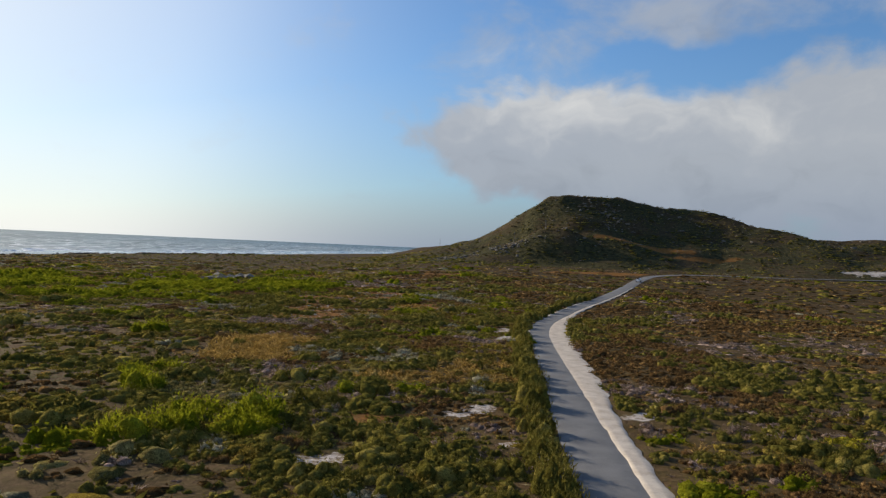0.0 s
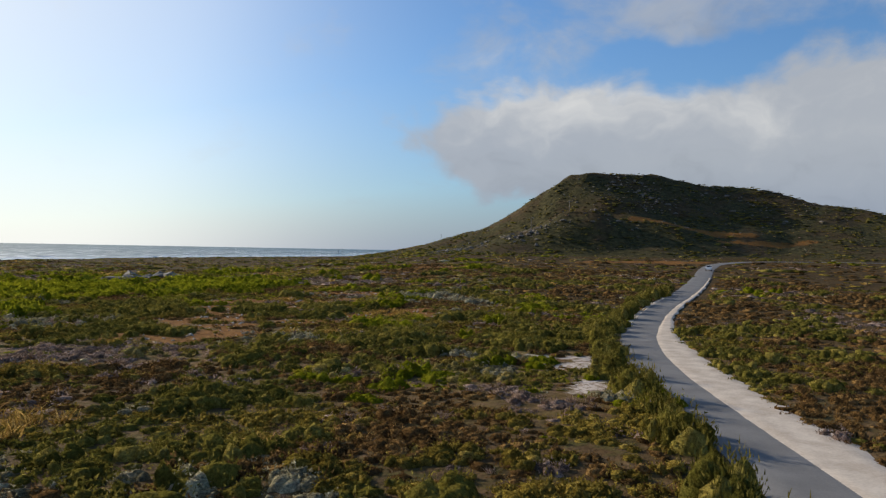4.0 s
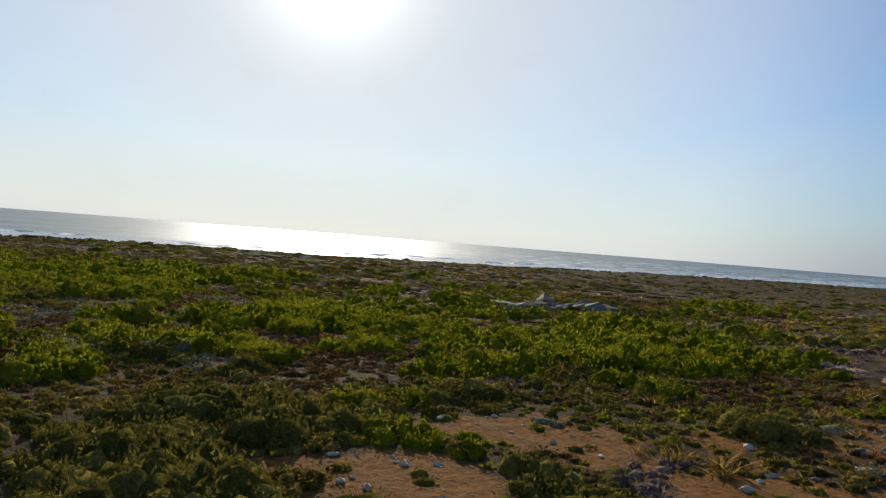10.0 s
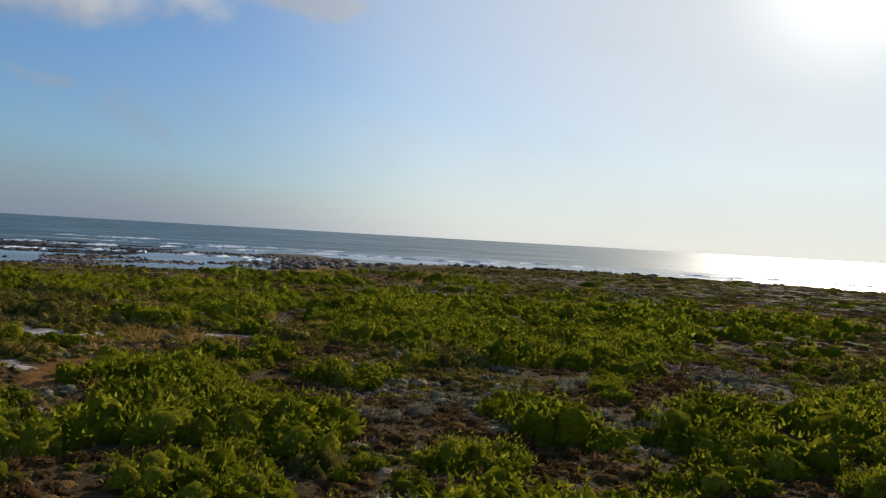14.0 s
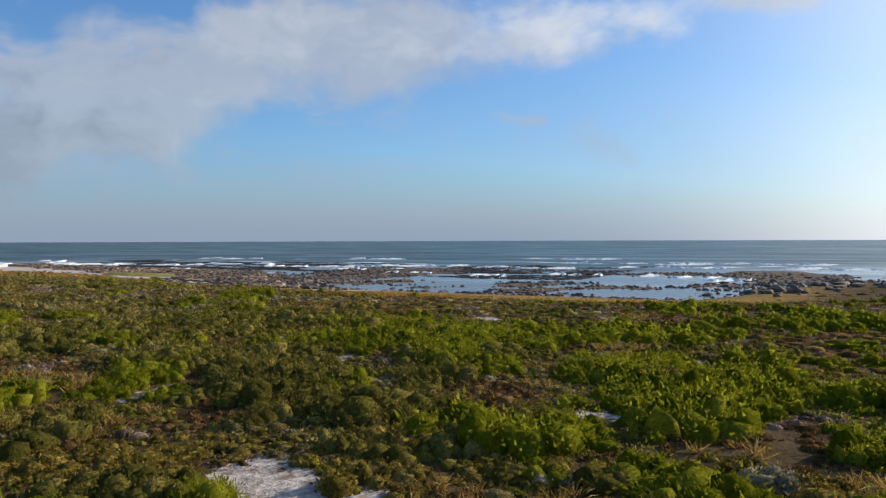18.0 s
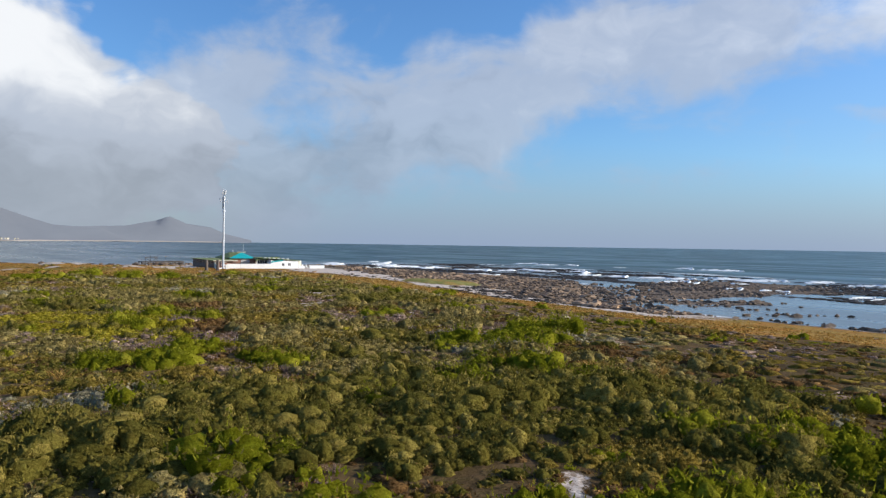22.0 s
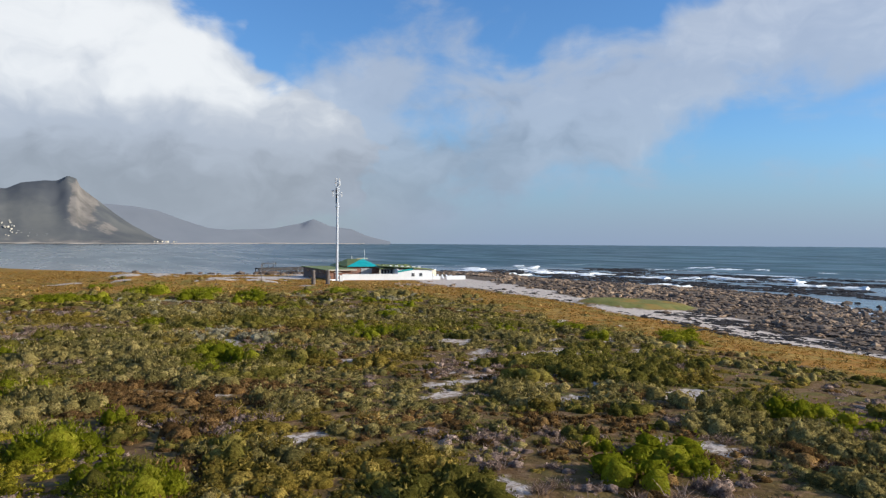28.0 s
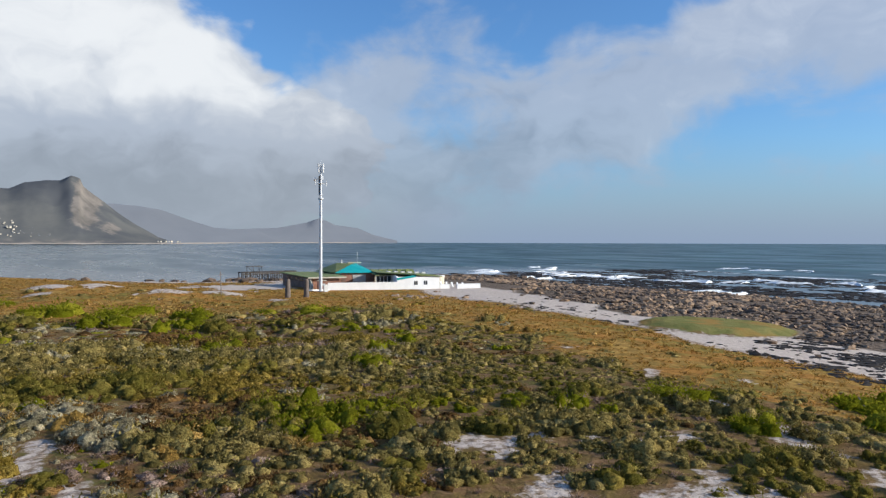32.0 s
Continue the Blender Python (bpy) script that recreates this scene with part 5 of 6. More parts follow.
def build_works():
    wall = thing("boundary_wall", "long white painted boundary wall round the works", "wall", at_yard(0, 0))
    for k in range(12):
        if 7 <= k < 11:
            continue
        a, b = k * 2.45, k * 2.45 + (2.45 if k != 6 else 1.6)
        drop = 1.75 if k < 11 else 1.0
        part("wall_panel", boxed(a, b - 0.012, 0, 0.24, -0.6, drop, bevel=0.02), WHITE_WALL, wall)
        part("coping", boxed(a, b - 0.012, -0.04, 0.28, drop, drop + 0.07), WHITE_WALL, wall)
    tail = thing("boundary_wall", "short detached stretch of white boundary wall", "wall", at_yard(31.2, -0.4, -0.6))
    for k in range(3):
        part("wall_panel", boxed(k * 2.0, k * 2.0 + 1.988, 0, 0.24, -0.8, 1.75, bevel=0.02), WHITE_WALL, tail)
    low = thing("boundary_wall", "low sloping cream wall beside the brick kiosk", "wall", at_yard(0, 0))
    part("wall_panel", prism([(1.0, -0.5), (5.6, -0.5), (5.6, 2.5), (1.0, 1.2)], -3.4, -3.15), CREAM, low)
    kerb = thing("boundary_wall", "knee-high white wall at the foot of the mast", "wall", at_yard(-4.6, -2.6, 0, 20))
    part("wall_panel", boxed(0, 5.2, 0, 0.3, -0.6, 0.5, bevel=0.02), WHITE_WALL, kerb)

    def slab(corners, thick, bm=None):
        """A sloping slab over the given corners."""
        bm = bm or bmesh.new()
        lo = [bm.verts.new(c) for c in corners]
        hi = [bm.verts.new((c[0], c[1], c[2] + thick)) for c in corners]
        bm.faces.new(lo[::-1])
        bm.faces.new(hi)
        for i in range(len(lo)):
            j = (i + 1) % len(lo)
            bm.faces.new((lo[i], lo[j], hi[j], hi[i]))
        bmesh.ops.recalc_face_normals(bm, faces=bm.faces)
        return bm

    def wall_between(a, b, z0, za, zb, thick=0.26):
        """An upright wall from a to b, its top running from za to zb."""
        d = (Vector((b[0], b[1])) - Vector((a[0], a[1]))).normalized() * thick
        foot = [(a[0], a[1]), (b[0], b[1]), (b[0] - d.y, b[1] + d.x), (a[0] - d.y, a[1] + d.x)]
        bm = bmesh.new()
        lo = [bm.verts.new((*f, z0)) for f in foot]
        hi = [bm.verts.new((*f, z)) for f, z in zip(foot, (za, zb, zb, za))]
        bm.faces.new(lo[::-1])
        bm.faces.new(hi)
        for i in range(4):
            j = (i + 1) % 4
            bm.faces.new((lo[i], lo[j], hi[j], hi[i]))
        bmesh.ops.recalc_face_normals(bm, faces=bm.faces)
        return bm

    shed = thing("brick_shed", "low dark brick shed with a flat mossy green roof", "building", at_yard(0, 0))
    front, rear = (-2.9, 5.4), (-7.8, 22.0)
    part("wall", wall_between(front, rear, -1.5, 2.7, 3.2, -0.26), OLD_BRICK, shed)
    part("wall", wall_between((-2.6, 5.4), (3.6, 5.6), -1.5, 2.7, 2.7), BRICK, shed)
    part("wall", wall_between((3.6, 5.9), (3.6, 22.0), -1.5, 2.7, 3.2), BRICK, shed)
    part("wall", wall_between((3.3, 22.0), (-7.4, 22.0), -1.5, 3.2, 3.2), BRICK, shed)
    part("roof", slab([(-3.9, 4.4, 2.74), (5.2, 4.8, 2.78), (3.9, 22.6, 3.28), (-8.6, 22.6, 3.28)], 0.2), GREEN_ROOF, shed)
    part("fascia", slab([(-3.9, 4.30, 2.62), (5.2, 4.70, 2.66), (5.2, 4.79, 2.66), (-3.9, 4.39, 2.62)], 0.32), CREAM, shed)
    for k in range(5):
        t = 0.12 + 0.16 * k
        a = (front[0] + (rear[0] - front[0]) * t - 0.02, front[1] + (rear[1] - front[1]) * t)
        b = (front[0] + (rear[0] - front[0]) * (t + 0.09) - 0.02, front[1] + (rear[1] - front[1]) * (t + 0.09))
        part("window", wall_between(a, b, 1.75 + 0.06 * k, 2.4 + 0.06 * k, 2.4 + 0.06 * k, 0.05), DARK_GLASS, shed)

    hall = thing("brick_hall", "brick hall with a hipped roof, turquoise in front and green behind", "building", at_yard(0, 0))
    x0, x1, y0, y1 = 3.7, 14.0, 13.0, 25.0
    part("wall", boxed(x0, x1, y0, y0 + 0.3, -0.5, 3.5), BRICK, hall)
    part("wall", boxed(x0, x0 + 0.3, y0 + 0.3, y1, -0.5, 3.5), BRICK, hall)
    part("wall", boxed(x1 - 0.3, x1, y0 + 0.3, y1, -0.5, 3.5), OLD_BRICK, hall)
    part("wall", boxed(x0 + 0.3, x1 - 0.3, y1 - 0.3, y1, -0.5, 3.5), BRICK, hall)
    apex = (8.5, 16.6, 5.25)
    part("roof_slope", slab([(x0 + 0.2, y0 - 0.6, 3.46), (x1 - 0.4, y0 - 0.6, 3.46), apex], 0.16), TEAL, hall, "turquoise painted roof slope")
    part("roof_slope", slab([(x1 - 0.4, y0 - 0.6, 3.46), (x1 + 0.6, y1, 3.5), (10.6, 20.5, 5.5), apex], 0.16), TEAL, hall, "turquoise painted roof slope")
    part("roof_slope", slab([(x0 + 0.2, y0 - 0.6, 3.46), apex, (5.6, 20.5, 5.6), (1.2, 19.5, 3.7)], 0.16), GREEN_ROOF, hall)
    part("roof_slope", slab([apex, (10.6, 20.5, 5.5), (5.6, 20.5, 5.6)], 0.16), GREEN_ROOF, hall)
    part("roof_slope", slab([(5.6, 20.5, 5.6), (10.6, 20.5, 5.5), (x1 + 0.6, y1 + 0.6, 3.5), (1.2, y1 + 0.6, 3.5)], 0.16), GREEN_ROOF, hall)
    part("roof_slope", slab([(1.2, 19.5, 3.7), (5.6, 20.5, 5.6), (1.2, y1 + 0.6, 3.5)], 0.16), GREEN_ROOF, hall)
    door = part("garage_door", boxed(8.3, 11.6, y0 - 0.05, y0 - 0.004, 0, 3.0), DOOR_GREY, hall)
    for k in range(9):
        part("slat", boxed(8.35, 11.55, y0 - 0.075, y0 - 0.054, 0.08 + k * 0.32, 0.34 + k * 0.32), DOOR_GREY, door)
    part("door", boxed(5.6, 6.6, y0 - 0.05, y0 - 0.004, 0, 2.1), OLD_BRICK, hall)
    part("mast", rod((10.9, 20.0, 5.0), (10.9, 20.0, 8.6), 0.05), OFFWHITE, hall)
    part("chimney", rod((6.9, 20.2, 5.4), (6.9, 20.2, 6.6), 0.14), OFFWHITE, hall)
    boat = thing("skylight", "pale boat-shaped roof lantern on the hall", "roof lantern", at_yard(10.2, 20.4, 5.66, 8))
    part("body", prism([(-0.5, 0.3), (0.5, 0.3), (0.3, 0.0), (-0.3, 0.0)], -1.8, 1.8), CREAM, boat)

    lean = thing("workshop", "low workshop with a white front and a long mossy green roof", "building", at_yard(0, 0))
    part("wall", boxed(16.3, 26.8, 0.0, 0.5, -0.8, 2.95), WHITE_WALL, lean)
    part("wall", boxed(16.3, 16.55, 0.5, 16, -0.5, 3.2), WHITE_WALL, lean)
    part("wall", boxed(26.55, 26.8, 0.5, 16, -0.5, 2.9), CREAM, lean)
    part("wall", boxed(16.55, 26.55, 15.75, 16, -0.5, 3.2), CREAM, lean)
    part("roof", slab([(12.8, 4.6, 3.7), (21.0, -0.25, 3.35), (27.1, -0.25, 2.98), (27.0, 18, 2.95), (13.4, 18, 3.7)], 0.18), GREEN_ROOF, lean)
    part("gable", slab([(16.3, -0.06, 2.2), (20.9, -0.06, 2.9), (20.9, -0.004, 2.9), (16.3, -0.004, 2.2)], 0.5), TEAL, lean, "turquoise boarded gable")
    part("fascia", slab([(21.0, -0.34, 3.3), (27.3, -0.34, 2.93), (27.3, -0.26, 2.93), (21.0, -0.26, 3.3)], 0.24), GREEN_ROOF, lean)
    for x in (20.9, 23.3):
        window_parts("window", lean, x, 1.0, 0.95, 1.05, -0.01)
    for k in range(6):
        part("roof_vent", boxed(16.4 + 1.9 * k, 17.3 + 1.9 * k, 10 + 0.3 * k, 10.9 + 0.3 * k, 3.2 - 0.06 * k, 3.95 - 0.08 * k), OFFWHITE, lean)
    porch = thing("glazed_porch", "glazed porch with white posts beside the workshop", "porch", at_yard(0, 0))
    part("roof", prism([(4.4, 3.15), (9.4, 3.45), (9.4, 3.6), (4.4, 3.3)], 12.2, 16.2), GREEN_ROOF, porch)
    for k in range(5):
        part("post", boxed(12.4 + 0.9 * k, 12.5 + 0.9 * k, 4.7, 4.82, 0, 3.1), OFFWHITE, porch)
    for k in range(4):
        part("pane", boxed(12.52 + 0.9 * k, 13.28 + 0.9 * k, 4.74, 4.77, 0.9, 3.0), DARK_GLASS, porch)
    back = thing("store", "long low store with a green roof at the water side", "building", at_yard(0, 0))
    part("wall", boxed(15, 28, 26, 34, -1.5, 2.3), CREAM, back)
    part("roof", prism([(25.4, 2.3), (34.6, 2.3), (30, 3.6)], 14.4, 28.6), GREEN_ROOF, back)
    for k in range(5):
        part("roof_vent", boxed(16 + 2.5 * k, 17.0 + 2.5 * k, 27.2, 28.4, 2.6, 3.7), GREEN_ROOF, back)
    tank = thing("tank", "cream concrete water tank at the end of the works", "tank", at_yard(29.6, 12.0, -0.5))
    part("body", rod((0, 0, -1.5), (0, 0, 3.0), 2.3, 2.3, 20), CREAM, tank)
    part("lid", rod((0, 0, 3.0), (0, 0, 3.2), 2.45, 2.3, 20), OFFWHITE, tank)
    one = thing("buttress", "white sloping concrete buttress behind the wall", "buttress", at_yard(29.0, 3.5, -0.3), group="buttresses")
    part("body", prism([(0, -1), (3.2, -1), (3.2, 1.7), (2.8, 1.7)], 0, 0.35), WHITE_WALL, one)
    for k in range(4):
        copy_thing(one, at_yard(30.4 + 1.5 * k, 3.2 + 0.2 * k, -0.4 - 0.1 * k))

    for x, y in ((-217.4, -92.2), (-221.0, -91.6)):
        z = ground_at(x, y)
        pillar = thing("pillar", "weathered brown tapering gate pillar standing in dry grass", "pillar", pose(x, y, z - 0.2), group="gate pillars")
        part("shaft", rod((0, 0, 0), (0, 0, 3.7), 0.58, 0.44, 14), CONCRETE, pillar)
        part("cap", rod((0, 0, 3.7), (0, 0, 3.9), 0.44, 0.3, 14), CONCRETE, pillar)
    box_ = thing("meter_kiosk", "red-brown brick meter kiosk at the foot of the mast", "kiosk", at_yard(-1.3, 0.6))
    part("body", boxed(-0.9, 0.9, -0.8, 0.8, -0.6, 2.3), BRICK, box_)
    part("roof", boxed(-1.05, 1.05, -0.95, 0.95, 2.3, 2.42), CREAM, box_)
    for k in range(2):
        part("vent", boxed(-0.7 + 0.75 * k, -0.1 + 0.75 * k, -0.84, -0.804, 1.2, 1.7), OFFWHITE, box_)
    pole = thing("pole", "thin leaning wooden pole in the dry dune grass", "pole", pose(-205, -95, ground_at(-205, -95)))
    part("shaft", rod((0, 0, -0.3), (0.15, 0, 4.6), 0.09, 0.07), GREY_WOOD, pole)
    part("crosspiece", boxed(-0.25, 0.45, -0.05, 0.05, 3.9, 4.0), GREY_WOOD, pole)


def build_mast():
    mast = thing("phone_mast", "tall slender galvanised telephone mast with white antennas", "mast", pose(-228.4, -105.6, 0))
    shaft = part("shaft", rod((0, 0, -0.5), (0, 0, 20.8), 0.40, 0.30, 16), GALV, mast, smoothed=False)
    part("base_plate", rod((0, 0, -0.5), (0, 0, 0.25), 0.75, 0.75, 12), CONCRETE, mast)
    part("collar", rod((0, 0, 20.6), (0, 0, 20.95), 0.62, 0.62, 16), GALV, mast)
    part("upper_shaft", rod((0, 0, 20.95), (0, 0, 28.0), 0.25, 0.2, 14), GALV, mast)
    for z in (21.5, 24.1):
        part("ring", rod((0, 0, z), (0, 0, z + 0.1), 0.55, 0.55, 16), GALV, mast)
    for k in range(4):
        a = math.pi / 2 * k + 0.5
        arm = part("bracket", rod((0, 0, 24.2), (1.75 * math.cos(a), 1.75 * math.sin(a), 24.2), 0.045), GALV, mast)
        part("aerial", rod((1.7 * math.cos(a), 1.7 * math.sin(a), 23.6), (1.7 * math.cos(a), 1.7 * math.sin(a), 24.9), 0.05), OFFWHITE, arm)
    dish = part("dish", rod((0.9, -0.7, 25.1), (1.15, -0.9, 25.1), 0.36, 0.42, 18), OFFWHITE, mast)
    part("dish_arm", rod((0, 0, 25.1), (0.9, -0.7, 25.1), 0.05), GALV, dish)
    for k in range(3):
        a = 2 * math.pi / 3 * k + 0.3
        c, s = math.cos(a), math.sin(a)
        bm = boxed(-0.07, 0.09, -0.17, 0.17, 26.5, 28.5, bevel=0.03)
        bm.transform(Matrix.Rotation(a, 4, "Z") @ Matrix.Translation((0.62, 0, 0)))
        panel = part("antenna_panel", bm, OFFWHITE, mast)
        for z in (26.9, 28.1):
            part("bracket", rod((0, 0, z), (0.6 * c, 0.6 * s, z), 0.04), GALV, panel)
        bm = boxed(-0.1, 0.1, -0.15, 0.15, 24.9, 25.9, bevel=0.02)
        bm.transform(Matrix.Rotation(a + 0.8, 4, "Z") @ Matrix.Translation((0.42, 0, 0)))
        part("radio_unit", bm, GALV, mast)
    part("cable_bundle", rod((0.27, -0.2, 21.6), (0.3, -0.22, 25.8), 0.16, 0.14, 8), BLACK, mast, "dark bundle of cables")
    part("lightning_rod", rod((0, 0, 28.0), (0, 0, 29.3), 0.03, 0.015), GALV, mast)
    part("cabinet", boxed(-1.6, -0.7, -0.2, 0.5, -0.2, 1.7), OFFWHITE, mast)


def build_jetty():
    m = pose(-240.0, -246.5, 0, 0, 0, 196)
    jetty = thing("jetty", "old tarred timber jetty with a broken gantry", "jetty", m)
    rng = np.random.default_rng(12)
    part("fender", boxed(-0.3, 24.7, -2.1, -1.95, -2.3, -1.9), TIMBER, jetty)
    for k in range(34):
        part("deck_board", boxed(k * 0.72, k * 0.72 + 0.66, -1.9 + rng.uniform(-0.15, 0.1), 1.9, -1.35, -1.22), TIMBER, jetty)
    for y in (-1.7, 1.7):
        part("beam", boxed(-0.2, 24.6, y - 0.15, y + 0.15, -1.72, -1.354), TIMBER, jetty)
    for k in range(10):
        for y in (-1.7, 0.0, 1.7):
            part("pile", rod((k * 2.6 + 0.4, y, -7.5), (k * 2.6 + 0.4 + rng.uniform(-.3, .3), y, -1.72), 0.24, 0.2), TIMBER, jetty)
        if k < 9:
            part("brace", rod((k * 2.6 + 0.4, -1.7, -4.3), (k * 2.6 + 3.0, -1.7, -1.9), 0.09), TIMBER, jetty)
            part("brace", rod((k * 2.6 + 3.0, -1.7, -4.3), (k * 2.6 + 0.4, -1.7, -1.9), 0.09), TIMBER, jetty)
    gantry = part("gantry", boxed(1.6, 9.2, -1.4, -1.15, 0.75, 1.0), TIMBER, jetty)
    for x, t in ((2.2, 1.1), (5.0, 1.7), (7.6, 1.6), (8.9, 1.2)):
        part("post", rod((x, -1.3, -1.22), (x - 0.3, -1.3, t), 0.13), TIMBER, gantry)
    part("strut", rod((2.0, -1.3, 1.0), (4.6, -1.3, -1.1), 0.1), TIMBER, gantry)
    part("strut", rod((9.0, -1.3, 1.0), (6.6, -1.3, -1.1), 0.1), TIMBER, gantry)


# ---- road things ----
def build_car():
    x, y = 66.5, 293.0
    car = thing("car", "small white hatchback driving along the tarred road", "car", pose(x, y, ground_at(x, y) + 0.13, 0, 0, 161))
    hull = prism([(-1.95, 0.32), (1.95, 0.32), (2.0, 0.75), (1.1, 0.92), (-1.9, 0.98), (-2.0, 0.6)], -0.84, 0.84)
    bmesh.ops.bevel(hull, geom=hull.edges[:], offset=0.08, segments=2, affect="EDGES")
    body = part("body", hull, CAR_PAINT, car)
    cab = prism([(-1.7, 0.95), (1.0, 0.92), (0.35, 1.44), (-1.3, 1.47)], -0.68, 0.68)
    bmesh.ops.bevel(cab, geom=cab.edges[:], offset=0.07, segments=2, affect="EDGES")
    part("cabin", cab, CAR_PAINT, car)
    part("windscreen", prism([(1.0, 0.96), (0.42, 1.40), (0.46, 1.42), (1.06, 0.97)], -0.6, 0.6), DARK_GLASS, car)
    part("rear_window", prism([(-1.66, 1.0), (-1.36, 1.4), (-1.42, 1.42), (-1.74, 1.0)], -0.58, 0.58), DARK_GLASS, car)
    for s in (-1, 1):
        part("side_window", prism([(-1.45, 1.0), (0.75, 0.98), (0.3, 1.36), (-1.2, 1.38)], s * 0.70, s * 0.712), DARK_GLASS, car)
        part("headlight", boxed(s * 0.62 - 0.16, s * 0.62 + 0.16, 1.93, 2.02, 0.6, 0.76, bevel=0.02), LAMP, body)
        for wy in (-1.25, 1.28):
            wheel = part("tyre", rod((s * 0.68, wy, 0.31), (s * 0.88, wy, 0.31), 0.31, 0.31, 18), RUBBER, car)
            part("rim", rod((s * 0.87, wy, 0.31), (s * 0.895, wy, 0.31), 0.19, 0.19, 14), GALV, wheel)
    part("bumper", boxed(-0.8, 0.8, 1.96, 2.06, 0.34, 0.52, bevel=0.03), CAR_PAINT, car)
    part("mirror", boxed(0.84, 1.0, 0.62, 0.72, 0.93, 1.06, bevel=0.02), CAR_PAINT, car)
    part("mirror", boxed(-1.0, -0.84, 0.62, 0.72, 0.93, 1.06, bevel=0.02), CAR_PAINT, car)


def build_posts():
    for x, y, tall in ((23, 400, 6.0), (40, 404, 5.0), (-30, 700, 9.0), (-150, 900, 9.0), (-160, 930, 9.0), (-190, 980, 10.0)):
        z = ground_at(x, y)
        pole = thing("utility_pole", "weathered wooden utility pole standing in the scrub", "pole", pose(x, y, z), group="utility poles")
        part("shaft", rod((0, 0, -0.3), (0, 0, tall), 0.16, 0.11), GREY_WOOD, pole)
        part("crossarm", boxed(-0.9, 0.9, -0.06, 0.06, tall - 0.7, tall - 0.56), GREY_WOOD, pole)
        for k in (-0.75, 0, 0.75):
            part("insulator", rod((k, 0, tall - 0.56), (k, 0, tall - 0.4), 0.05), OFFWHITE, pole)


# ---- rocks, surf ----
def spread_rocks(name, x, y, size, rng, mat, label, detail=1, sink=0.25, level=None, squash=1.0):
    """Many rocks as one mesh."""
    shapes = []
    for _ in range(7):
        me = rock_mesh(rng, detail)
        v = np.empty(len(me.vertices) * 3)
        me.vertices.foreach_get("co", v)
        f = np.empty(len(me.polygons) * 3, int)
        me.polygons.foreach_get("vertices", f)
        shapes.append((v.reshape(-1, 3), f.reshape(-1, 3)))
        bpy.data.meshes.remove(me)
    z = height(x, y) if level is None else np.full(len(x), level)
    turn, pick = rng.uniform(0, 6.283, len(x)), rng.integers(0, 7, len(x))
    vs, fs, base = [], [], 0
    for q, (v, f) in enumerate(shapes):
        at = np.where(pick == q)[0]
        c, s, r = np.cos(turn[at])[:, None], np.sin(turn[at])[:, None], size[at][:, None]
        vv = np.stack([x[at][:, None] + r * (c * v[:, 0] - s * v[:, 1]), y[at][:, None] + r * (s * v[:, 0] + c * v[:, 1]), z[at][:, None] + r * squash * (v[:, 2] + 0.5 - sink)], -1)
        vs.append(vv.reshape(-1, 3))
        fs.append((f[None] + base + np.arange(len(at))[:, None, None] * len(v)).reshape(-1, 3))
        base += len(at) * len(v)
    me = mesh_of(name, np.concatenate(vs), np.concatenate(fs))
    me.materials.append(mat)
    return tagged(new(name, me), label, "rocks", kind="stuff")


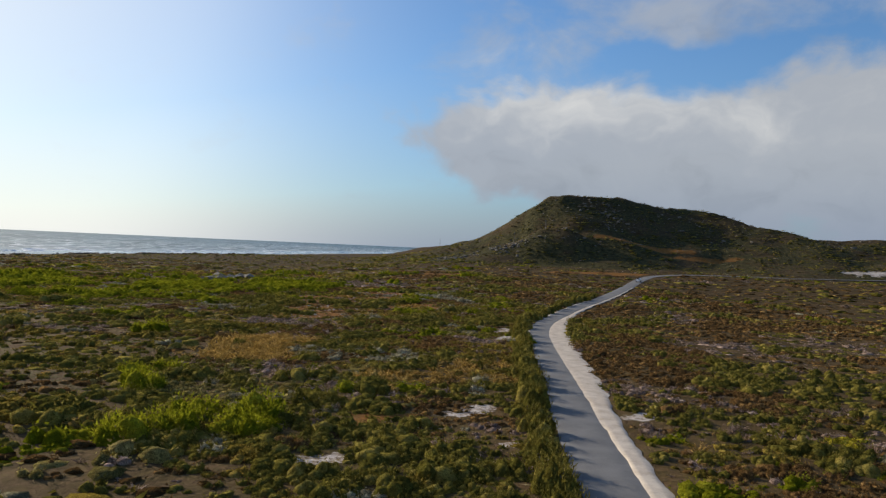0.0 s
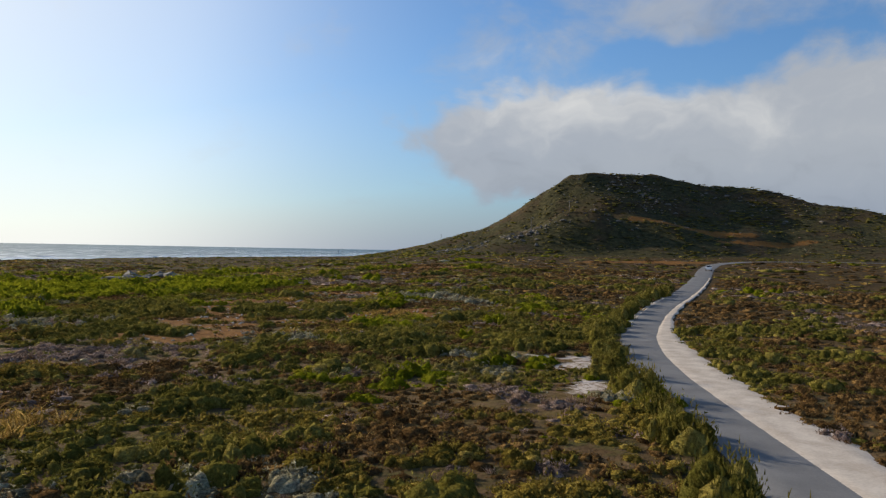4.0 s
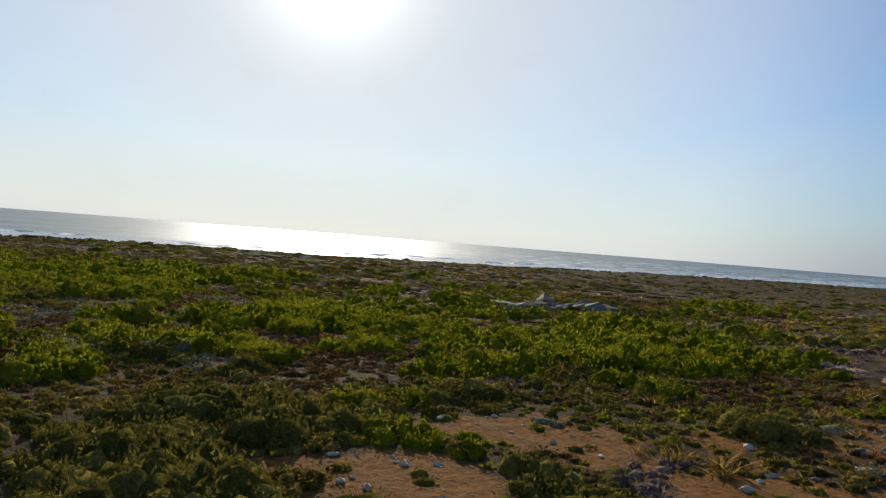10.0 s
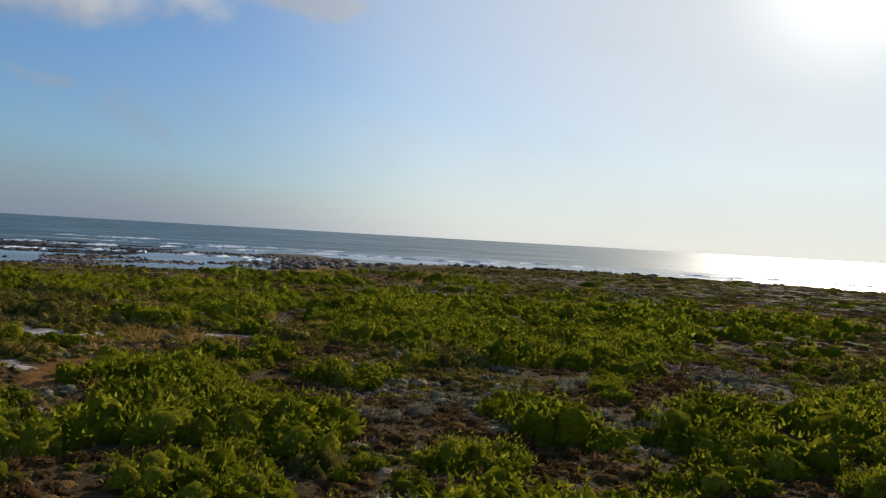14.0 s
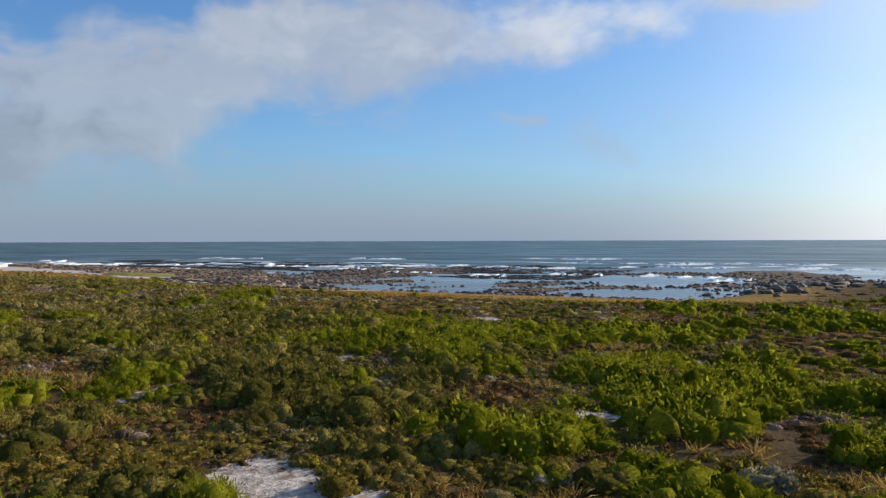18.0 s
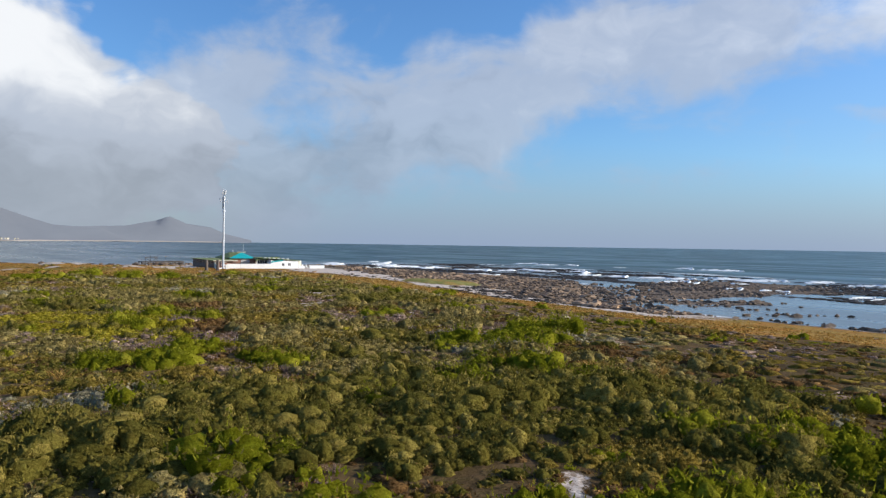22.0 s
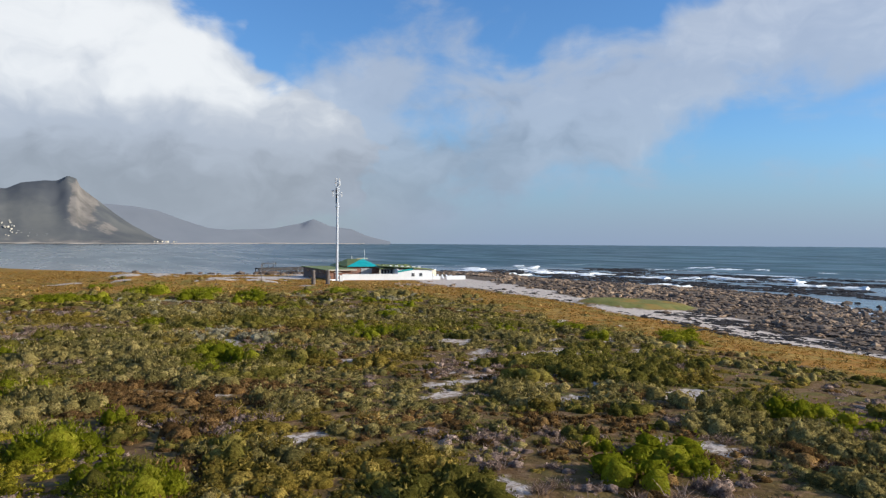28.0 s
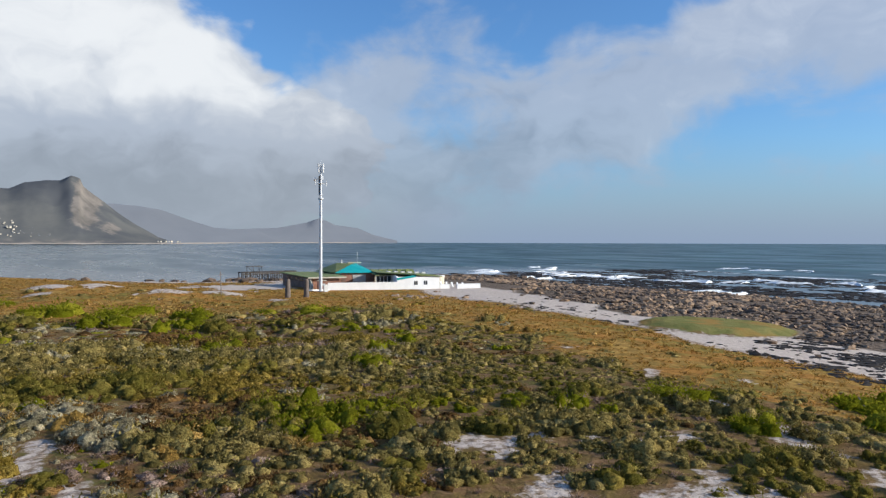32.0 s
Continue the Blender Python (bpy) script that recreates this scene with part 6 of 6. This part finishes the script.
def build_rocks():
    rng = np.random.default_rng(33)
    # the broken platform below the beach
    x, y = rng.uniform(-360, -246, 48000), rng.uniform(-240, 60, 48000)
    lawn = np.hypot((x + 269) / 15, (y + 31) / 11) > 1
    thick = smooth(rock_edge(y) - x + 12 * (field(x, y, 20, 41) - 0.5) + 8 * (field(x, y, 5, 42) - 0.5), 0, 9)
    keep = inside(x, y, LAND) & lawn & (rng.random(48000) < 0.006 + 0.8 * thick * smooth(field(x, y, 9, 43), 0.28, 0.5)) & ~((x > -285) & (y < -98))
    x, y = x[keep], y[keep]
    size = np.abs(rng.normal(0.10, 0.26, len(x))) + 0.13
    tan = rng.random(len(x)) < 0.12 + 0.55 * smooth(field(x, y, 24, 48, 2), 0.42, 0.6)
    spread_rocks("shore_rocks", x[tan], y[tan], size[tan], rng, TAN_ROCK, "tan weathered boulders along the rocky shore")
    spread_rocks("shore_rocks", x[~tan], y[~tan], size[~tan], rng, ROCK, "dark wet boulders along the rocky shore")
    # reefs in the shallows
    x, y = rng.uniform(-420, -262, 15000), rng.uniform(-40, 230, 15000)
    d = to_line(x, y, LAND, True) * np.where(inside(x, y, LAND), -1, 1)
    bars = smooth(reef_bars(x, y), 0.0, 0.08) * (1 - smooth(d, 100, 140)) + 0.4 * (1 - smooth(d, 2, 12))
    keep = (d > -4) & (rng.random(15000) < 0.6 * bars)
    x, y = x[keep], y[keep]
    spread_rocks("reef_rocks", x, y, np.abs(rng.normal(0.3, 0.3, len(x))) + 0.18, rng, ROCK, "dark reef rocks breaking the calm shallows", 1, 0.45, SEA + 0.1)
    # the northern shore and the bay
    xs, ys = [], []
    for (ax, ay), (bx, by) in zip(LAND[2:10], LAND[3:11]):
        k = int(math.hypot(bx - ax, by - ay) * 3.0)
        t = rng.random(k)
        xs.append(ax + (bx - ax) * t + rng.normal(0, 9, k))
        ys.append(ay + (by - ay) * t + rng.normal(0, 9, k))
    for (ax, ay), (bx, by) in zip(LAND[18:26], LAND[19:27]):
        k = int(math.hypot(bx - ax, by - ay) * 4.0)
        t = rng.random(k)
        xs.append(ax + (bx - ax) * t + rng.normal(0, 4, k))
        ys.append(ay + (by - ay) * t + rng.normal(2, 5, k))
    x, y = np.concatenate(xs), np.concatenate(ys)
    keep = field(x, y, 26, 45, 2) > 0.42
    x, y = x[keep], y[keep]
    spread_rocks("shore_rocks", x, y, np.abs(rng.normal(0.6, 0.5, len(x))) + 0.3, rng, ROCK, "dark boulders at the water's edge")
    # the rock spit beside the jetty
    x, y = np.concatenate([rng.normal(-233, 9, 1100), rng.normal(-204, 13, 900)]), np.concatenate([rng.normal(-184, 8, 1100), rng.normal(-179, 4, 900)])
    keep = field(x, y, 7, 49, 2) > 0.42
    x, y = x[keep], y[keep]
    spread_rocks("shore_rocks", x, y, np.abs(rng.normal(0.25, 0.3, len(x))) + 0.2, rng, TAN_ROCK, "brown rocks of the spit beside the jetty", 1, 0.1, SEA + 0.3)
    # boulders one by one
    shapes = [rock_mesh(rng, 2, 0.5) for _ in range(8)]
    for me in shapes:
        me.materials.append(TAN_ROCK)
    dark = [m.copy() for m in shapes[:4]]
    for me in dark:
        me.materials.clear()
        me.materials.append(ROCK)
    done = 0
    while done < 240:
        px, py = rng.uniform(-325, -258), rng.uniform(-98, 34)
        if math.hypot((px + 269) / 16, (py + 31) / 12) < 1 or rng.random() > 0.02 + float(smooth(np.array([rock_edge(py) - px]), -2, 16)[0]):
            continue
        r = rng.uniform(0.3, 0.85)
        ob = new("boulder", (shapes + dark)[int(rng.integers(12))])
        ob.matrix_world = pose(px, py, ground_at(px, py) + 0.12 * r, rng.uniform(-12, 12), rng.uniform(-12, 12), rng.uniform(0, 360)) @ Matrix.Diagonal((r, r, r, 1))
        tagged(ob, "rounded weathered boulder on the pale beach", "boulder", "boulders along the shore")
        done += 1
    for px, py, r in ((-257, 36, 1.5), (-259, 38.5, 1.7), (-256, 40, 1.3), (-261, 43, 1.6), (-287, 12, 2.2), (-284, 14, 1.5)):
        ob = new("boulder", shapes[int(rng.integers(8))])
        ob.matrix_world = pose(px, py, ground_at(px, py) + 0.12 * r, rng.uniform(-12, 12), rng.uniform(-12, 12), rng.uniform(0, 360)) @ Matrix.Diagonal((r, r, r * 1.1, 1))
        tagged(ob, "large tan weathered block on the rocky shore", "boulder", "boulders along the shore")
    # hillside outcrops: ledges on the main face, at the foot of the knoll, and scattered blocks
    for cx, cy, sx, sy, count, big in ((78, 440, 9, 16, 150, 0.75), (118, 452, 16, 14, 60, 0.6), (150, 440, 18, 14, 50, 0.6), (20, 396, 13, 5, 130, 0.7), (-4, 402, 10, 5, 70, 0.6), (48, 400, 16, 5, 60, 0.55), (40, 428, 22, 14, 60, 0.5), (100, 410, 22, 10, 40, 0.4), (205, 428, 10, 6, 40, 0.7)):
        x, y = rng.normal(cx, sx, count), rng.normal(cy, sy, count)
        keep = field(x, y, 11, 46, 2) > 0.42
        spread_rocks("hill_rocks", x[keep], y[keep], np.abs(rng.normal(0.15, 0.5, keep.sum())) * big + 0.3, rng, HILL_ROCK, "grey rock outcrops on the scrubby hillside")
    # the rock pile in the green scrub
    x, y = rng.normal(-88, 5, 60), rng.normal(262, 4, 60)
    spread_rocks("rock_pile", x, y, np.abs(rng.normal(0.6, 0.6, 60)) + 0.4, rng, HILL_ROCK, "grey rock pile rising out of green scrub")
    # stones on the bare red earth
    stones = [rock_mesh(rng, 1, 0.6) for _ in range(6)]
    for me in stones:
        me.materials.append(STONE)
    done = 0
    while done < 260:
        px, py = rng.uniform(-52, -4), rng.uniform(146, 219)
        _, earth, _, _ = zones(np.array([px]), np.array([py]))
        if earth[0] < 0.5:
            continue
        k = float(np.clip(abs(rng.normal(0.04, 0.09)) + 0.06, 0.06, 0.28))
        ob = new("stone", stones[int(rng.integers(6))])
        ob.matrix_world = pose(px, py, ground_at(px, py) + 0.2 * k, 0, 0, rng.uniform(0, 360)) @ Matrix.Diagonal((k, k, k, 1))
        tagged(ob, "pale loose stone lying on bare red earth", "stone", "stones on the bare earth")
        done += 1


WRACK = ((-262, -27, 2.2, 0.7, 90), (-266, -13, 3.2, 1.6, 160), (-272, -15, 2.4, 0.8, 90), (-265, -2, 4.0, 2.4, 260), (-251, 0, 1.0, 5.0, 130), (-248, 10, 1.0, 4.0, 90), (-258, -60, 3, 8, 60),
         (-276, -20, 4, 2, 120), (-259, -38, 3, 1, 50), (-263, 8, 5, 3.5, 300), (-259, 19, 4, 3, 200), (-264, 28, 4, 5, 220))


def build_surf():
    rng = np.random.default_rng(61)
    spots = [(-430, -140, 46), (-415, -60, 40), (-450, -20, 60), (-440, 45, 50), (-520, 80, 80), (-470, 110, 60), (-540, 140, 90), (-480, 190, 60), (-560, -120, 50), (-400, -160, 34),
             (-390, -205, 40), (-395, -250, 44), (-470, 240, 60), (-500, 300, 80), (-440, 400, 70), (-420, 480, 70), (-430, 560, 90), (-400, 700, 110), (-385, 620, 60), (-340, 880, 140),
             (-520, -230, 60), (-600, 20, 70), (-374, -275, 34), (-378, -226, 30), (-396, -206, 26), (-360, -111, 18), (-414, -98, 26), (-335, -184, 12), (-352, -212, 16), (-420, -300, 40), (-366, 150, 16), (-384, 130, 30), (-380, 90, 22), (-365, 60, 18), (-372, 20, 24), (-395, -20, 30)]
    broken = [(cx + rng.normal(0, 5), cy + o * length, length * rng.uniform(0.18, 0.4)) for cx, cy, length in spots for o in (-0.36, 0.0, 0.34)]
    for cx, cy, length in broken:
        n = max(6, int(length / 0.8))
        t = np.linspace(-0.5, 0.5, n)
        taper = np.sqrt(np.clip(1 - (2 * t) ** 2, 0, 1))
        y = cy + t * length
        x = cx + 5 * np.sin(t * 5 + rng.uniform(0, 6)) + 0.12 * (y - cy) * rng.normal()
        rag = field(y * 1.0, y * 0 + cx, 2.5, 66, 2)
        prof = ((-1.6, -0.1), (-0.7, 0.35), (0.0, 0.75), (0.5, 0.6), (1.6, 0.14), (4.0, 0.05), (6.5, -0.12))
        v = np.stack([np.stack([x + px * (0.4 + 0.6 * taper) * (0.7 + 0.8 * rag), y, SEA + pz * taper * (0.5 + rag)], 1) for px, pz in prof], 1).reshape(-1, 3)
        v += rng.normal(size=v.shape) * (0.28, 0.2, 0.13)
        me = mesh_of("breaking_wave", v, grid_faces(n, len(prof)), True)
        me.materials.append(FOAM)
        tagged(new("breaking_wave", me), "white foaming crest of a breaking wave", "wave", "breaking waves")
    # seaweed washed up on the sand
    x, y = np.concatenate([rng.normal(cx, sx * 1.2, k * 3) for cx, cy, sx, sy, k in WRACK]), np.concatenate([rng.normal(cy, sy * 1.2, k * 3) for cx, cy, sx, sy, k in WRACK])
    keep = (field(x, y, 2.0, 68, 3) > 0.47) & (np.hypot((x + 269) / 15, (y + 31) / 11) > 1)
    x, y = x[keep], y[keep]
    spread_rocks("seaweed", x, y, np.abs(rng.normal(0.12, 0.2, len(x))) + 0.10, rng, KELP, "dark heaps of seaweed washed up on the sand", 1, 0.3, None, 0.4)
    # kelp lying on the water
    x, y = rng.uniform(-480, -345, 16000), rng.uniform(-270, 100, 16000)
    d = to_line(x, y, LAND, True) * np.where(inside(x, y, LAND), -1, 1)
    keep = (d > 6) & (d < 150) & (field(x * 1.3, y * 0.6, 24, 67, 3) > 0.53 - 0.08 * (y < -60))
    x, y = x[keep], y[keep]
    spread_rocks("kelp", x, y, np.abs(rng.normal(0.6, 0.4, len(x))) + 0.3, rng, KELP, "dark floating kelp fronds in the shallow water", 1, 0.42, SEA, 0.35)


def build_driftwood():
    rng = np.random.default_rng(14)
    for x, y, long, thick, turn in ((-240, -91, 2.6, 0.16, 20), (-242, -88, 3.4, 0.2, 75), (-244, -86, 2.0, 0.14, 130), (-241, -86, 1.6, 0.12, 10), (-246, -82, 1.8, 0.13, 40)):
        log = thing("driftwood", "bleached driftwood log lying on the sand", "driftwood", pose(x, y, ground_at(x, y) + thick * 0.7, 0, 3, turn), group="driftwood")
        bm = rod((-long / 2, 0, 0), (long / 2, 0, 0.06), thick, thick * 0.6, 9)
        bmesh.ops.subdivide_edges(bm, edges=[e for e in bm.edges if e.calc_length() > long * 0.6], cuts=4)
        for v in bm.verts:
            v.co += Vector(rng.normal(0, 0.1 * thick, 3)) + Vector((0, 0.12 * math.sin(v.co.x * 1.3), 0))
        part("trunk", bm, GREY_WOOD, log, smoothed=True)
        part("branch", rod((long * 0.2, 0, 0), (long * 0.34, 0.35, 0.3), thick * 0.4, thick * 0.2, 7), GREY_WOOD, log)
    stones = [rock_mesh(rng, 2, 0.6) for _ in range(3)]
    for me in stones:
        me.materials.append(TAN_ROCK)
    for k in range(22):
        px, py, r = rng.normal(-243, 3.0), rng.normal(-86, 3.2), rng.uniform(0.2, 0.55)
        ob = new("boulder", stones[k % 3])
        ob.matrix_world = pose(px, py, ground_at(px, py) + 0.1 * r, 0, 0, rng.uniform(0, 360)) @ Matrix.Diagonal((r, r, r, 1))
        tagged(ob, "tan boulder half sunk in the pale sand", "boulder", "boulders along the shore")


# ---- shrubs one by one ----
STANDING = (
    ("bright", 1.1, 1.8, ((-74, 174), (-79, 178), (-77, 183), (-71, 184), (-91, 193), (-73, 192), (-73, 195), (-79, 204), (-78, 206), (-85, 214), (-78, 217), (-69, 206), (-68, 196), (-68, 202), (-84, 189), (-89, 194), (-75, 210), (-98, 200), (-95, 212))),
    ("dark", 1.2, 2.0, ((-134, 133), (-130, 141), (-140, 143), (-140, 151), (-128, 156), (-132, 164), (-144, 168), (-124, 150), (-136, 138), (-14, 69), (-33, 105), (-20, 95))),
    ("bright", 1.2, 2.0, ((-152, 149), (-157, 156), (-154, 166), (-165, 158), (-148, 155), (-150, 162), (-163, 55), (-145, 85), (-12, 75))),
)
STANDING += (
    ("bright", 1.8, 2.8, ((-32, 72), (-24, 56), (-23, 61), (-18, 62), (-17, 57), (-35, 80), (-50, 112), (-160, 45), (-153, 60), (-187, 86), (-190, 90))),
    ("silver", 0.6, 1.1, ((-75, 187), (-73, 186), (-77, 188), (-71, 188), (-76, 185), (-92, 186), (-95, 188), (-98, 196), (-100, 198), (-20, 66), (-22, 70), (-18, 72), (-12, 66), (-27, 77))),
)


def build_shrubs():
    rng = np.random.default_rng(77)
    kinds = (("bright", "rounded bright green shrub growing in low scrub", 1.5), ("dark", "dense dark green shrub with woody stems", 1.45), ("olive", "low olive green heath shrub", 1.15),
             ("silver", "pale grey-green shrub with small leaves", 1.0), ("sage", "dense sage green leafy shrub", 1.35), ("mauve", "dry leafless grey-brown shrub", 1.05), ("ochre", "tuft of dry ochre grass", 0.9), ("rust", "rusty brown low heath shrub", 1.0), ("lime", "soft yellow-green low shrub", 1.1))
    originals = []
    for name, label, size in kinds:
        for _ in range(3):
            if name in ("mauve", "ochre"):
                v, t = twig_clump(rng, 150, 0.7, 0.95, 0.014)
            else:
                brush = name in BRUSH
                v, t = leaf_clump(rng, 900, 6, 7, BLADE[name] * 0.85, 0.6 if brush else 0.15, 0.8 if brush else 0.6, 0.24 if brush else 0.46)
            ob = thing("shrub", label, "shrub", group="shrubs of the plain")
            part("foliage", mesh_of("foliage", v, t, True), LEAF[name], ob)
            for k in range(3):
                a = rng.uniform(0, 6.28)
                part("stem", rod((0, 0, -0.1), (0.45 * math.cos(a), 0.45 * math.sin(a), 0.4), 0.035, 0.02, 6), GREY_WOOD, ob)
            originals.append((name, size, ob))
    x, y, kind, _, rng2 = scatter(-230, 40, -60, 240, 4.6, 0, 40, 99, "mound")
    order = rng2.permutation(len(x))[:150]
    first = set()
    for i in order:
        name = SPECIES[kind[i]]
        choices = [o for o in originals if o[0] == name]
        _, size, ob = choices[int(rng2.integers(len(choices)))]
        s = size * rng2.uniform(0.65, 1.25)
        m = pose(x[i], y[i], ground_at(x[i], y[i]) - 0.03, 0, 0, rng2.uniform(0, 360)) @ Matrix.Diagonal((s, s, s * rng2.uniform(0.8, 1.1), 1))
        if ob in first:
            copy_thing(ob, m).matrix_world = m
        else:
            ob.matrix_world = m
            first.add(ob)
    # single tall bushes that stand out of the heath
    for name, low, high, spots in STANDING:
        pool = [o for o in originals if o[0] == name]
        for px, py in spots:
            for _ in range(2):
                _, _, ob = pool[int(rng2.integers(len(pool)))]
                qx, qy, s = px + rng2.normal(0, 0.9), py + rng2.normal(0, 0.9), rng2.uniform(low, high)
                m = pose(qx, qy, ground_at(qx, qy) - 0.03, 0, 0, rng2.uniform(0, 360)) @ Matrix.Diagonal((s, s, s * rng2.uniform(0.85, 1.15), 1))
                copy_thing(ob, m).matrix_world = m
    # the hedge beside the road
    pool = [o for o in originals if o[0] == "dark"]
    for py in np.arange(36.0, 232.0, 4.6):
        px = float(np.interp(py, ROAD[:, 1], ROAD[:, 0])) - rng2.uniform(3.7, 4.6)
        s, py = rng2.uniform(1.9, 3.1), py + rng2.normal(0, 1.0)
        m = pose(px, py, ground_at(px, py) - 0.03, 0, 0, rng2.uniform(0, 360)) @ Matrix.Diagonal((s * 0.62, s * 0.62, s * 1.05, 1))
        copy_thing(pool[int(rng2.integers(len(pool)))][2], m).matrix_world = m
    base = [o[2] for o in originals if o[0] == "bright"]
    for k, (px, py, a, b, tall) in enumerate(((-176, -73, 5.4, 3.8, 2.8), (-183, -56, 4.8, 3.4, 2.5), (-195, -62, 4.4, 3.0, 2.3), (-213, -56, 4.4, 3.0, 2.0), (-186, -68, 5.4, 3.0, 2.4), (-168, -88, 4.0, 2.6, 1.5),
                                              (-206, -63, 2.6, 2.0, 1.2), (-160, -60, 5.0, 3.0, 1.5), (-232, 18, 4.2, 3.0, 1.6), (-226, 24, 3.2, 2.6, 1.5), (-218, 12, 3.0, 2.2, 1.5))):
        mound = copy_thing(base[k % 3], Matrix())
        mound.matrix_world = pose(px, py, ground_at(px, py) - 0.05, 0, 0, 50 * k) @ Matrix.Diagonal((a, b, tall, 1))
        tagged(mound, "wide low bright green mound in dry dune grass", "shrub", "shrubs of the plain")
    for _, _, ob in originals:
        if ob not in first:
            for o in (*ob.children, ob):
                bpy.data.objects.remove(o)


def build_dune_grass():
    rng = np.random.default_rng(88)
    x, y = rng.uniform(-252, -135, 42000), rng.uniform(-200, 110, 42000)
    sand, earth, grass, lawn = zones(x, y)
    keep = (grass > 0.45) & (lawn < 0.2) & inside(x, y, LAND) & ~((x < -228) & (y < -103)) & ~inside(x, y, BEHIND) & (rng.random(42000) < 0.8)
    x, y = x[keep], y[keep]
    z, turn, size = height(x, y), rng.uniform(0, 6.283, len(x)), rng.uniform(0.3, 0.75, len(x))
    v, t = twig_clump(rng, 5, 0.42, 0.8, 0.10)
    c, s, r = np.cos(turn)[:, None], np.sin(turn)[:, None], size[:, None]
    vv = np.stack([x[:, None] + r * (c * v[:, 0] - s * v[:, 1]), y[:, None] + r * (s * v[:, 0] + c * v[:, 1]), z[:, None] - 0.03 + r * v[:, 2]], -1).reshape(-1, 3)
    me = mesh_of("dune_grass", vv, (t[None] + np.arange(len(x))[:, None, None] * len(v)).reshape(-1, 3))
    me.materials.append(LEAF["dune"])
    tagged(new("dune_grass", me), "dry ochre dune grass between scrub and beach", "grass", kind="stuff")


build_far_shore()
build_works()
build_mast()
build_jetty()
build_car()
build_posts()
build_rocks()
build_surf()
build_driftwood()
build_dune_grass()
build_shrubs()
